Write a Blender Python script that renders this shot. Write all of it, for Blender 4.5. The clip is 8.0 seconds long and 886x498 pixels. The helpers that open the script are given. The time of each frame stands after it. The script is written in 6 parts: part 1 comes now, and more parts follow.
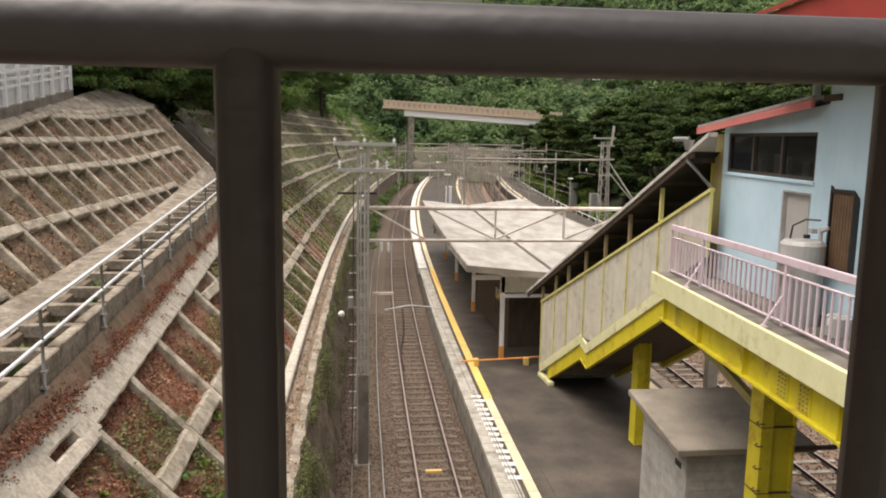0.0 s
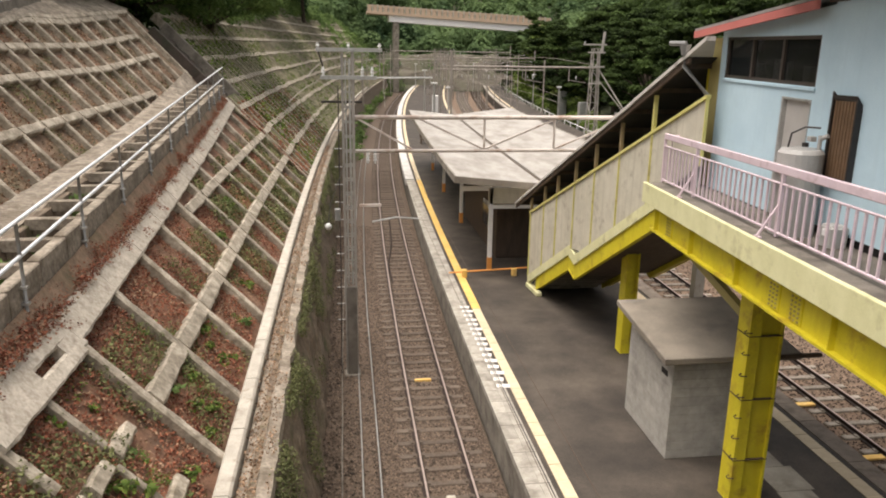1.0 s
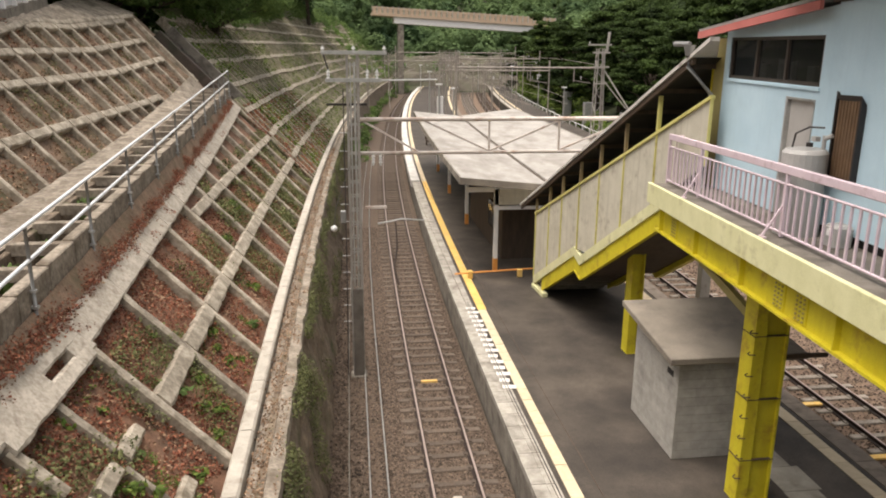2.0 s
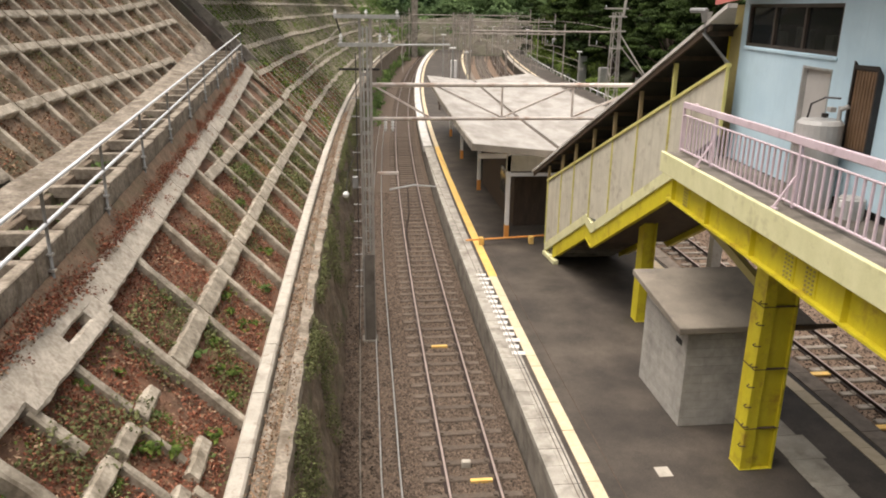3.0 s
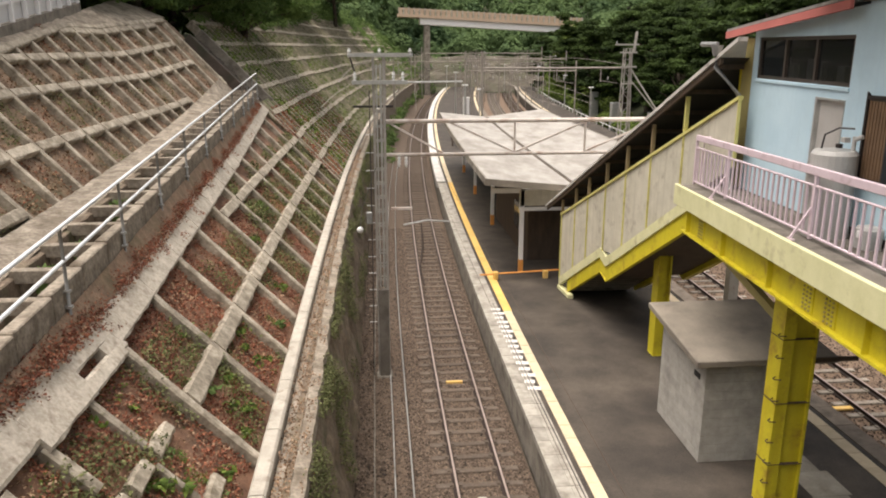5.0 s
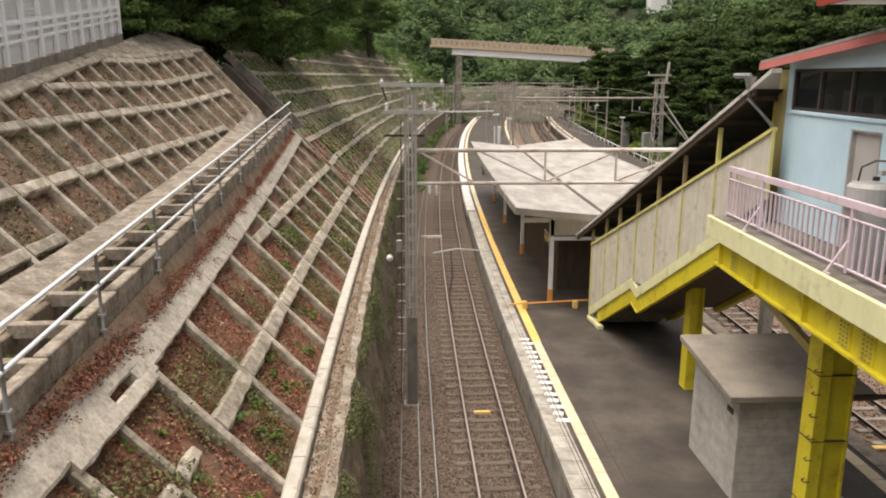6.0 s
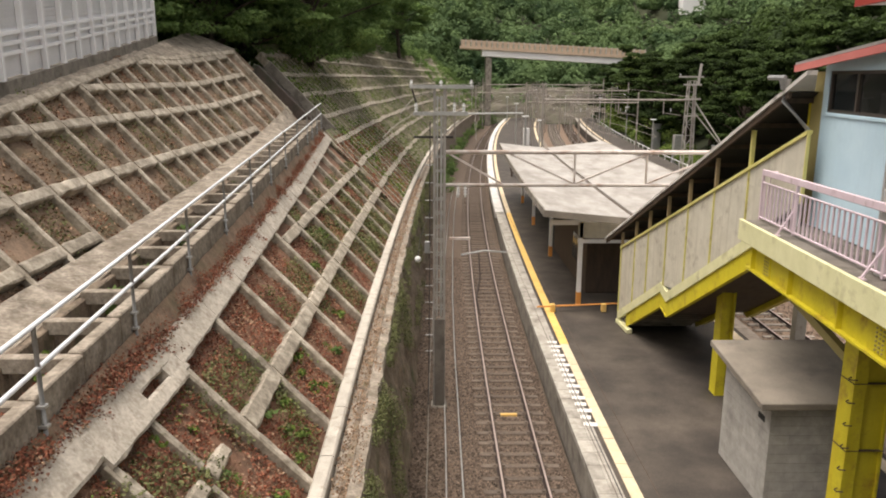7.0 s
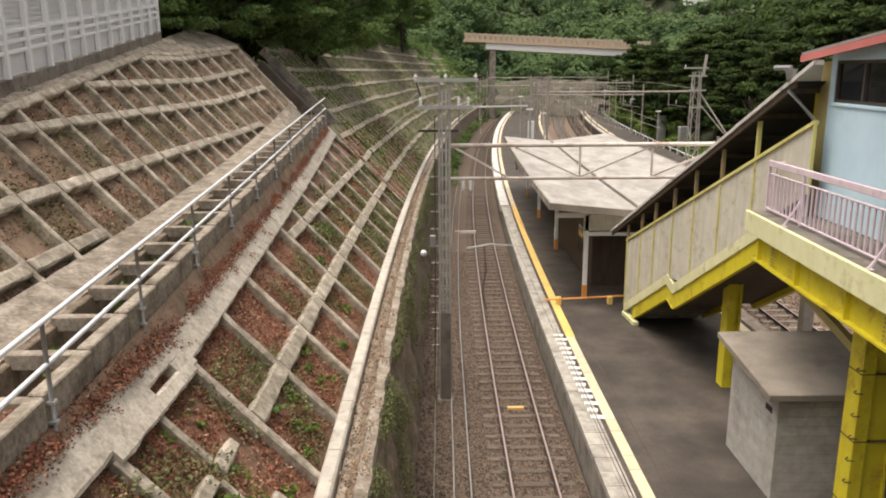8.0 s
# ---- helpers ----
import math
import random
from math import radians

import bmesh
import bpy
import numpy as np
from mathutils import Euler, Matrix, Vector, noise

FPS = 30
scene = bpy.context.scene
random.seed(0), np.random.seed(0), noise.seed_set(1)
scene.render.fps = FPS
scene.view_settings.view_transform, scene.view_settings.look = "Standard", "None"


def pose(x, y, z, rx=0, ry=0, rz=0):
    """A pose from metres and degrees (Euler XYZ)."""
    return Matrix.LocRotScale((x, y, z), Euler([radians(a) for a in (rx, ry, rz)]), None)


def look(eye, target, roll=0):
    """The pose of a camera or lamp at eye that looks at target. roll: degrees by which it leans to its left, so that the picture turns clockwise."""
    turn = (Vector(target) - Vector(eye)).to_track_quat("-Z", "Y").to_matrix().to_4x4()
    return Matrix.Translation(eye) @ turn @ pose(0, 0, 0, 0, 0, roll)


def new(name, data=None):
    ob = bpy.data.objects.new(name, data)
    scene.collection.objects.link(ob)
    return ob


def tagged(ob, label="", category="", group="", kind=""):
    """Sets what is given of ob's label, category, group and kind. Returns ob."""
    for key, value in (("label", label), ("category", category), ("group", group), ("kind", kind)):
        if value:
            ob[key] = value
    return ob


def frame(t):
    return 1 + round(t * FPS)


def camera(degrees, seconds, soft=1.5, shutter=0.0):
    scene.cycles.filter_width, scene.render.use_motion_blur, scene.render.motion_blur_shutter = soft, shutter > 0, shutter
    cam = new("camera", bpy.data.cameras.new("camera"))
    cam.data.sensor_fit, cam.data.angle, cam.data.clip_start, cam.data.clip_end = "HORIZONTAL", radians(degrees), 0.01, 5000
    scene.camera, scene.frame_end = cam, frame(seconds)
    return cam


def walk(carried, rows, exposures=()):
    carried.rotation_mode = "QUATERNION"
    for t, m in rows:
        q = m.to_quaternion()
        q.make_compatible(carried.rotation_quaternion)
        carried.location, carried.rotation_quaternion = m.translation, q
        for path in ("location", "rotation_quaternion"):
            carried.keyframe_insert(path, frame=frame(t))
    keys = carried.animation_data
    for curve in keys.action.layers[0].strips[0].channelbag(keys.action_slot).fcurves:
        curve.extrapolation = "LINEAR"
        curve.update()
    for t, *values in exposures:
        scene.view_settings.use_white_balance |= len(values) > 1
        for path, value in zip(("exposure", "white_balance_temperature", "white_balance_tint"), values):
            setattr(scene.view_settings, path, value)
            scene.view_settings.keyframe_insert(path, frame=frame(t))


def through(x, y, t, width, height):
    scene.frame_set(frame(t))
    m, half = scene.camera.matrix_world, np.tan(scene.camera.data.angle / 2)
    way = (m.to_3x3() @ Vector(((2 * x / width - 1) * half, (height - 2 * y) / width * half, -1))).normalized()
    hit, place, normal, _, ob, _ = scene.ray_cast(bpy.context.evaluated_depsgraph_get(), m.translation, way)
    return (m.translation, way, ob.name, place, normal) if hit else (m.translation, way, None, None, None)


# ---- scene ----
cam = camera(61.1, 8.0, soft=1.9)

PATH = [
    (0, (-0.000, -0.148, 9.451), (1.163, 9.675, 7.982), 0.91),
    (0.1, (0.004, -0.130, 9.441), (1.155, 9.680, 7.879), -0.06),
    (0.2, (0.004, -0.112, 9.429), (1.181, 9.675, 7.745), 0.45),
    (0.3, (0.018, -0.102, 9.419), (1.208, 9.662, 7.619), 0.09),
    (0.5, (0.014, 0.238, 9.428), (1.179, 9.960, 7.395), -0.03),
    (1, (-0.008, 0.139, 9.397), (1.318, 9.697, 6.775), 0.85),
    (1.5, (-0.007, 0.114, 9.399), (1.268, 9.688, 6.806), 0.53),
    (2.8, (0.010, 0.040, 9.482), (1.160, 9.546, 6.600), 0.70),
    (3, (0.011, 0.035, 9.486), (1.089, 9.495, 6.426), 0.75),
    (3.5, (0.011, 0.033, 9.471), (1.072, 9.371, 6.055), 0.97),
    (4, (0.001, 0.032, 9.462), (1.050, 9.357, 6.006), 1.03),
    (4.5, (-0.007, 0.034, 9.451), (0.988, 9.492, 6.362), 0.09),
    (5, (0.008, 0.034, 9.458), (0.912, 9.646, 6.853), -0.02),
    (5.2, (0.011, 0.034, 9.462), (0.852, 9.697, 7.026), -0.02),
    (6.5, (0.016, 0.036, 9.481), (0.343, 9.779, 7.250), 0.27),
    (7, (0.006, 0.033, 9.482), (0.155, 9.780, 7.255), 0.19),
    (7.5, (0.007, 0.032, 9.482), (-0.027, 9.767, 7.194), -0.24),
    (8, (-0.001, 0.032, 9.477), (0.076, 9.762, 7.172), -0.36),
]
walk(cam, [(t, look(eye, target, roll)) for t, eye, target, roll in PATH], exposures=((0.0, 0.72, 6900, 13), (8.0, 0.72, 6900, 13)))

# ---------- light: overcast day in a deep cutting ----------
SUN_ELEVATION, SUN_AZIMUTH = radians(74), radians(255)
world = bpy.data.worlds.new("overcast_sky")
scene.world = world
world.use_nodes = True
_wn = world.node_tree.nodes
_bg = _wn["Background"]
_sky = _wn.new("ShaderNodeTexSky")
_sky.sky_type = "NISHITA"
_sky.sun_disc = False
_sky.sun_elevation, _sky.sun_rotation = SUN_ELEVATION, SUN_AZIMUTH
_sky.dust_density = 6.0
_sky.ozone_density = 0.6
_hsv = _wn.new("ShaderNodeHueSaturation")
_hsv.inputs["Saturation"].default_value = 0.25
world.node_tree.links.new(_sky.outputs[0], _hsv.inputs["Color"])
world.node_tree.links.new(_hsv.outputs[0], _bg.inputs["Color"])
_bg.inputs["Strength"].default_value = 0.15
sun_data = bpy.data.lights.new("sun", "SUN")
sun_data.energy, sun_data.angle, sun_data.color = 1.3, radians(50), (1.0, 0.95, 0.88)
sun = new("sun", sun_data)
sun.matrix_world = look((0, 0, 60), (25 * math.sin(SUN_AZIMUTH + math.pi), 25 * math.cos(SUN_AZIMUTH + math.pi), 60 - 25 * math.tan(SUN_ELEVATION)))


# ---------- geometry helpers ----------
def curve_x(y):
    """Sideways drift of the line: straight at first, then a long bend to the right."""
    return 5.5e-4 * max(0.0, y - 13.0) ** 2


def part(name, bm, material, parent=None, label="", smooth=False):
    me = bpy.data.meshes.new(name)
    bm.normal_update()
    bm.to_mesh(me)
    bm.free()
    me.materials.append(material)
    if smooth:
        for p in me.polygons:
            p.use_smooth = True
    ob = new(name, me)
    if parent is not None:
        ob.parent = parent
        if parent.type == "EMPTY":
            ob.matrix_parent_inverse = Matrix.Translation(-Vector(parent.location))
    if label:
        tagged(ob, label=label)
    return ob


def piece(name, mesh, parent, place):
    """A small part that shares its mesh with others alike."""
    ob = new(name, mesh)
    ob.parent = parent
    if parent.type == "EMPTY":
        ob.matrix_parent_inverse = Matrix.Translation(-Vector(parent.location))
    ob.matrix_basis = place
    return ob


def thing(name, place, label, category, group="", kind=""):
    ob = new(name)
    ob.location = place
    ob.empty_display_size = 0.2
    return tagged(ob, label=label, category=category, group=group, kind=kind)


def mesh_of(name, bm, material):
    me = bpy.data.meshes.new(name)
    bm.normal_update()
    bm.to_mesh(me)
    bm.free()
    me.materials.append(material)
    return me


def box(bm, x0, x1, y0, y1, z0, z1, bevel=0.0):
    vs = [bm.verts.new(p) for p in ((x0, y0, z0), (x1, y0, z0), (x1, y1, z0), (x0, y1, z0), (x0, y0, z1), (x1, y0, z1), (x1, y1, z1), (x0, y1, z1))]
    fs = [bm.faces.new([vs[i] for i in f]) for f in ((3, 2, 1, 0), (4, 5, 6, 7), (0, 1, 5, 4), (1, 2, 6, 5), (2, 3, 7, 6), (3, 0, 4, 7))]
    if bevel:
        es = list({e for f in fs for e in f.edges})
        bmesh.ops.bevel(bm, geom=es, offset=bevel, segments=1, affect="EDGES")
    return vs


def bar(bm, a, b, w, h, up=(0, 0, 1)):
    """A straight bar of section w x h from a to b."""
    a, b = Vector(a), Vector(b)
    d = (b - a).normalized()
    u = Vector(up)
    if abs(d.dot(u)) > 0.99:
        u = Vector((0, 1, 0))
    s = d.cross(u).normalized() * (w / 2)
    t = s.cross(d).normalized() * (h / 2)
    vs = [bm.verts.new(p + i * s + j * t) for p in (a, b) for i, j in ((-1, -1), (1, -1), (1, 1), (-1, 1))]
    for f in ((0, 1, 2, 3), (7, 6, 5, 4), (0, 4, 5, 1), (1, 5, 6, 2), (2, 6, 7, 3), (3, 7, 4, 0)):
        bm.faces.new([vs[i] for i in f])


def tube(bm, pts, r, n=8, caps=True):
    """A round rod through the given points."""
    pts = [Vector(p) for p in pts]
    rings = []
    for i, p in enumerate(pts):
        d = (pts[min(i + 1, len(pts) - 1)] - pts[max(i - 1, 0)]).normalized()
        u = Vector((0, 0, 1)) if abs(d.z) < 0.95 else Vector((0, 1, 0))
        s = d.cross(u).normalized()
        t = s.cross(d)
        rr = r[i] if isinstance(r, (list, tuple)) else r
        rings.append([bm.verts.new(p + rr * (math.cos(2 * math.pi * k / n) * s + math.sin(2 * math.pi * k / n) * t)) for k in range(n)])
    for a, b in zip(rings, rings[1:]):
        for k in range(n):
            bm.faces.new((a[k], a[(k + 1) % n], b[(k + 1) % n], b[k]))
    if caps:
        bm.faces.new(rings[0])
        bm.faces.new(rings[-1][::-1])


def sweep(bm, profile, ys, closed=True, bend=True, rise=None):
    """Draws a profile of (x, z) along the line at the given y."""
    rings = []
    for y in ys:
        dx = curve_x(y) if bend else 0.0
        dz = rise(y) if rise else 0.0
        rings.append([bm.verts.new((x + dx, y, z + dz)) for x, z in profile])
    m = len(profile)
    for a, b in zip(rings, rings[1:]):
        for k in range(m if closed else m - 1):
            bm.faces.new((a[k], b[k], b[(k + 1) % m], a[(k + 1) % m]))
    if closed:
        bm.faces.new(rings[0])
        bm.faces.new(rings[-1][::-1])


def steps(a, b, d):
    n = max(1, round((b - a) / d))
    return [a + (b - a) * i / n for i in range(n + 1)]


def disc(bm, c, r, h, n=12, taper=1.0):
    lo = [bm.verts.new((c[0] + r * math.cos(2 * math.pi * k / n), c[1] + r * math.sin(2 * math.pi * k / n), c[2])) for k in range(n)]
    hi = [bm.verts.new((c[0] + r * taper * math.cos(2 * math.pi * k / n), c[1] + r * taper * math.sin(2 * math.pi * k / n), c[2] + h)) for k in range(n)]
    for k in range(n):
        bm.faces.new((lo[k], lo[(k + 1) % n], hi[(k + 1) % n], hi[k]))
    bm.faces.new(lo[::-1])
    bm.faces.new(hi)


def raw(name, verts, faces, material, parent=None, label=""):
    me = bpy.data.meshes.new(name)
    me.from_pydata(verts, [], faces)
    me.materials.append(material)
    ob = new(name, me)
    if parent is not None:
        ob.parent = parent
        if parent.type == "EMPTY":
            ob.matrix_parent_inverse = Matrix.Translation(-Vector(parent.location))
    if label:
        tagged(ob, label=label)
    return ob


def leaf_cloud(rng, centres, radii, per, size, squash=0.7, inner=0.35, outward=0.6):
    """Small bent leaf clumps scattered through soft balls: vertices and faces."""
    centres, radii = np.asarray(centres, float), np.asarray(radii, float)
    which = np.repeat(np.arange(len(centres)), per)
    n = len(which)
    d = rng.normal(size=(n, 3))
    d /= np.linalg.norm(d, axis=1)[:, None]
    far = rng.uniform(inner, 1.0, n) ** 0.5
    c = centres[which] + d * (radii[which] * far)[:, None] * [1, 1, squash]
    nrm = d * outward + rng.normal(size=(n, 3)) * 0.4 + [0, 0, 0.55]
    nrm /= np.linalg.norm(nrm, axis=1)[:, None]
    s = np.cross(nrm, rng.normal(size=(n, 3)))
    s /= np.linalg.norm(s, axis=1)[:, None]
    t = np.cross(nrm, s)
    k = size * rng.uniform(0.6, 1.4, n)[:, None]
    v = np.stack([c - s * k, c - t * k * 0.6 - nrm * k * 0.2, c + s * k, c + t * k * 0.6 - nrm * k * 0.2], 1).reshape(-1, 3)
    i = np.arange(n) * 4
    return v, np.stack([i, i + 1, i + 2, i + 3], 1)


# ---------- materials ----------
def surface(name, dark, light, scale=4.0, rough=0.85, metal=0.0, bump=0.3, fine=60.0, spots=None, spot_scale=1.5, spot_amount=0.45, vary=0.0, island=0.0, stretch=(1, 1, 1), streak=None):
    """A weathered surface: two colours mixed by coarse and fine grain, stains of a third, and a fine relief."""
    m = bpy.data.materials.new(name)
    m.use_nodes = True
    nt = m.node_tree
    b = nt.nodes["Principled BSDF"]
    b.inputs["Roughness"].default_value = rough
    b.inputs["Metallic"].default_value = metal

    def node(kind):
        return nt.nodes.new(kind)

    tc = node("ShaderNodeTexCoord")
    mp = node("ShaderNodeMapping")
    mp.inputs["Scale"].default_value = stretch
    nt.links.new(tc.outputs["Object"], mp.inputs["Vector"])

    def grain(s, detail=5.0):
        n = node("ShaderNodeTexNoise")
        n.inputs["Scale"].default_value = s
        n.inputs["Detail"].default_value = detail
        n.inputs["Roughness"].default_value = 0.62
        nt.links.new(mp.outputs[0], n.inputs["Vector"])
        return n.outputs["Fac"]

    coarse, tiny = grain(scale), grain(fine, 3.0)
    mixed = node("ShaderNodeMath")
    mixed.operation = "MULTIPLY_ADD"
    nt.links.new(tiny, mixed.inputs[0])
    mixed.inputs[1].default_value = 0.45
    half = node("ShaderNodeMath")
    half.operation = "MULTIPLY"
    nt.links.new(coarse, half.inputs[0])
    half.inputs[1].default_value = 0.62
    nt.links.new(half.outputs[0], mixed.inputs[2])
    ramp = node("ShaderNodeValToRGB")
    ramp.color_ramp.elements[0].position, ramp.color_ramp.elements[1].position = 0.36, 0.68
    ramp.color_ramp.elements[0].color, ramp.color_ramp.elements[1].color = (*dark, 1), (*light, 1)
    nt.links.new(mixed.outputs[0], ramp.inputs[0])
    colour = ramp.outputs[0]

    def blend(a, fac, col):
        x = node("ShaderNodeMix")
        x.data_type = "RGBA"
        nt.links.new(fac, x.inputs["Factor"])
        nt.links.new(a, x.inputs["A"])
        x.inputs["B"].default_value = (*col, 1)
        return x.outputs["Result"]

    def mask(src, lo, hi, top):
        r = node("ShaderNodeMapRange")
        r.inputs["From Min"].default_value, r.inputs["From Max"].default_value = lo, hi
        r.inputs["To Max"].default_value = top
        nt.links.new(src, r.inputs["Value"])
        return r.outputs[0]

    if spots:
        colour = blend(colour, mask(grain(spot_scale, 8.0), 0.62 - 0.25 * spot_amount, 0.72, 0.9), spots)
    if streak:
        mp2 = node("ShaderNodeMapping")
        mp2.inputs["Scale"].default_value = (7, 7, 0.35)
        nt.links.new(tc.outputs["Object"], mp2.inputs["Vector"])
        n2 = node("ShaderNodeTexNoise")
        n2.inputs["Scale"].default_value, n2.inputs["Detail"].default_value = 1.0, 6.0
        nt.links.new(mp2.outputs[0], n2.inputs["Vector"])
        colour = blend(colour, mask(n2.outputs["Fac"], 0.5, 0.75, 0.6), streak)
    if vary or island:
        rnd = node("ShaderNodeObjectInfo").outputs["Random"] if vary else node("ShaderNodeNewGeometry").outputs["Random Per Island"]
        r = node("ShaderNodeMapRange")
        k = vary or island
        r.inputs["To Min"].default_value, r.inputs["To Max"].default_value = 1 - k, 1 + k
        nt.links.new(rnd, r.inputs["Value"])
        h = node("ShaderNodeHueSaturation")
        nt.links.new(r.outputs[0], h.inputs["Value"])
        nt.links.new(colour, h.inputs["Color"])
        colour = h.outputs[0]
    nt.links.new(colour, b.inputs["Base Color"])
    if bump:
        bp = node("ShaderNodeBump")
        bp.inputs["Strength"].default_value = bump
        bp.inputs["Distance"].default_value = 0.02
        nt.links.new(mixed.outputs[0], bp.inputs["Height"])
        nt.links.new(bp.outputs[0], b.inputs["Normal"])
    return m


def leafy(name, dark, light, through=0.25, vary=0.5, crown=0.25):
    m = bpy.data.materials.new(name)
    m.use_nodes = True
    nt = m.node_tree
    b = nt.nodes["Principled BSDF"]
    b.inputs["Roughness"].default_value = 0.75
    b.inputs["Specular IOR Level"].default_value = 0.15
    g = nt.nodes.new("ShaderNodeNewGeometry")
    tc = nt.nodes.new("ShaderNodeTexCoord")
    n = nt.nodes.new("ShaderNodeTexNoise")
    n.inputs["Scale"].default_value = crown
    n.inputs["Detail"].default_value = 3.0
    nt.links.new(tc.outputs["Object"], n.inputs["Vector"])
    mix = nt.nodes.new("ShaderNodeMath")
    mix.operation = "MULTIPLY_ADD"
    nt.links.new(g.outputs["Random Per Island"], mix.inputs[0])
    mix.inputs[1].default_value = vary
    off = nt.nodes.new("ShaderNodeMath")
    off.operation = "SUBTRACT"
    nt.links.new(n.outputs["Fac"], off.inputs[0])
    off.inputs[1].default_value = vary / 2
    nt.links.new(off.outputs[0], mix.inputs[2])
    r = nt.nodes.new("ShaderNodeValToRGB")
    r.color_ramp.elements[0].position, r.color_ramp.elements[1].position = 0.3, 0.7
    r.color_ramp.elements[0].color, r.color_ramp.elements[1].color = (*dark, 1), (*light, 1)
    nt.links.new(mix.outputs[0], r.inputs[0])
    nt.links.new(r.outputs[0], b.inputs["Base Color"])
    tr = nt.nodes.new("ShaderNodeBsdfTranslucent")
    nt.links.new(r.outputs[0], tr.inputs["Color"])
    ms = nt.nodes.new("ShaderNodeMixShader")
    ms.inputs[0].default_value = through
    nt.links.new(b.outputs[0], ms.inputs[1])
    nt.links.new(tr.outputs[0], ms.inputs[2])
    nt.links.new(ms.outputs[0], nt.nodes["Material Output"].inputs["Surface"])
    return m


def clear_glass(name):
    m = bpy.data.materials.new(name)
    m.use_nodes = True
    b = m.node_tree.nodes["Principled BSDF"]
    b.inputs["Base Color"].default_value = (0.02, 0.022, 0.022, 1)
    b.inputs["Roughness"].default_value = 0.06
    b.inputs["Alpha"].default_value = 0.55
    return m


def backlit(m, amount):
    """Lets light through a thin pale sheet."""
    nt = m.node_tree
    b = nt.nodes["Principled BSDF"]
    tr = nt.nodes.new("ShaderNodeBsdfTranslucent")
    tr.inputs["Color"].default_value = (0.86, 0.86, 0.85, 1)
    ms = nt.nodes.new("ShaderNodeMixShader")
    ms.inputs[0].default_value = amount
    nt.links.new(b.outputs[0], ms.inputs[1])
    nt.links.new(tr.outputs[0], ms.inputs[2])
    nt.links.new(ms.outputs[0], nt.nodes["Material Output"].inputs["Surface"])
    return m


CONCRETE = surface("weathered_concrete", (0.2, 0.168, 0.125), (0.56, 0.495, 0.395), 2.2, 0.92, bump=0.5, fine=16, spots=(0.13, 0.105, 0.07), spot_scale=3.2, spot_amount=0.75, vary=0.14)
CONCRETE_DARK = surface("damp_concrete", (0.14, 0.12, 0.10), (0.31, 0.28, 0.23), 2.0, 0.9, bump=0.5, spots=(0.07, 0.06, 0.045), spot_scale=1.8, spot_amount=0.5, vary=0.1)
CONCRETE_PALE = surface("pale_concrete", (0.33, 0.3, 0.25), (0.54, 0.495, 0.42), 3.0, 0.9, bump=0.35, spots=(0.24, 0.2, 0.15), spot_scale=3.5, spot_amount=0.25, vary=0.08)
BLOCK = surface("grey_block", (0.30, 0.285, 0.25), (0.45, 0.43, 0.385), 5.0, 0.9, bump=0.5, spots=(0.24, 0.225, 0.2), spot_scale=1.2, spot_amount=0.3, vary=0.07)
SLAB = surface("grey_roof_slab", (0.15, 0.13, 0.103), (0.28, 0.243, 0.195), 1.2, 0.85, bump=0.25, spots=(0.12, 0.1, 0.085), spot_scale=1.0, spot_amount=0.35)
ASPHALT = surface("worn_asphalt", (0.026, 0.021, 0.017), (0.11, 0.089, 0.069), 0.9, 0.75, bump=0.35, fine=45, spots=(0.026, 0.021, 0.017), spot_scale=0.5, spot_amount=0.9)
BALLAST = surface("rusty_ballast", (0.022, 0.015, 0.01), (0.165, 0.118, 0.083), 14.0, 0.95, bump=1.0, fine=38, spots=(0.10, 0.066, 0.042), spot_scale=0.9, spot_amount=0.5)
BALLAST_RUST = surface("rust_brown_ballast", (0.05, 0.033, 0.022), (0.27, 0.185, 0.128), 9.0, 0.95, bump=1.0, fine=30, spots=(0.15, 0.095, 0.06), spot_scale=0.7, spot_amount=0.5)
STONE = surface("ballast_stone", (0.052, 0.036, 0.026), (0.195, 0.145, 0.108), 9.0, 0.95, bump=0.4, island=0.75)
SLEEPER = surface("concrete_sleeper", (0.06, 0.046, 0.034), (0.165, 0.128, 0.098), 6.0, 0.9, bump=0.4, spots=(0.09, 0.06, 0.04), spot_scale=4, spot_amount=0.5, vary=0.18)
SLEEPER_PALE = surface("pale_sleeper", (0.16, 0.14, 0.115), (0.34, 0.30, 0.25), 6.0, 0.9, bump=0.4, spots=(0.12, 0.09, 0.06), spot_scale=4, spot_amount=0.5, vary=0.15)
RUSTY = surface("rusty_line_steel", (0.2, 0.172, 0.148), (0.42, 0.38, 0.335), 2.0, 0.7, 0.2, bump=0.1)
MUSTARD = surface("mustard_panel_paint", (0.32, 0.265, 0.1), (0.43, 0.37, 0.15), 2.0, 0.6, bump=0.08)
PIPEGREY = surface("dull_grey_pipe", (0.20, 0.20, 0.19), (0.30, 0.30, 0.29), 5.0, 0.5, 0.3, bump=0.05)
CAPPING = surface("flaking_pale_concrete", (0.30, 0.265, 0.21), (0.62, 0.56, 0.47), 3.5, 0.92, bump=0.5, fine=18, spots=(0.19, 0.15, 0.11), spot_scale=7.0, spot_amount=0.65, vary=0.1)
GRIME = surface("dirty_deck_concrete", (0.09, 0.078, 0.064), (0.21, 0.185, 0.155), 2.5, 0.9, bump=0.4, spots=(0.06, 0.05, 0.04), spot_scale=2.0, spot_amount=0.5)
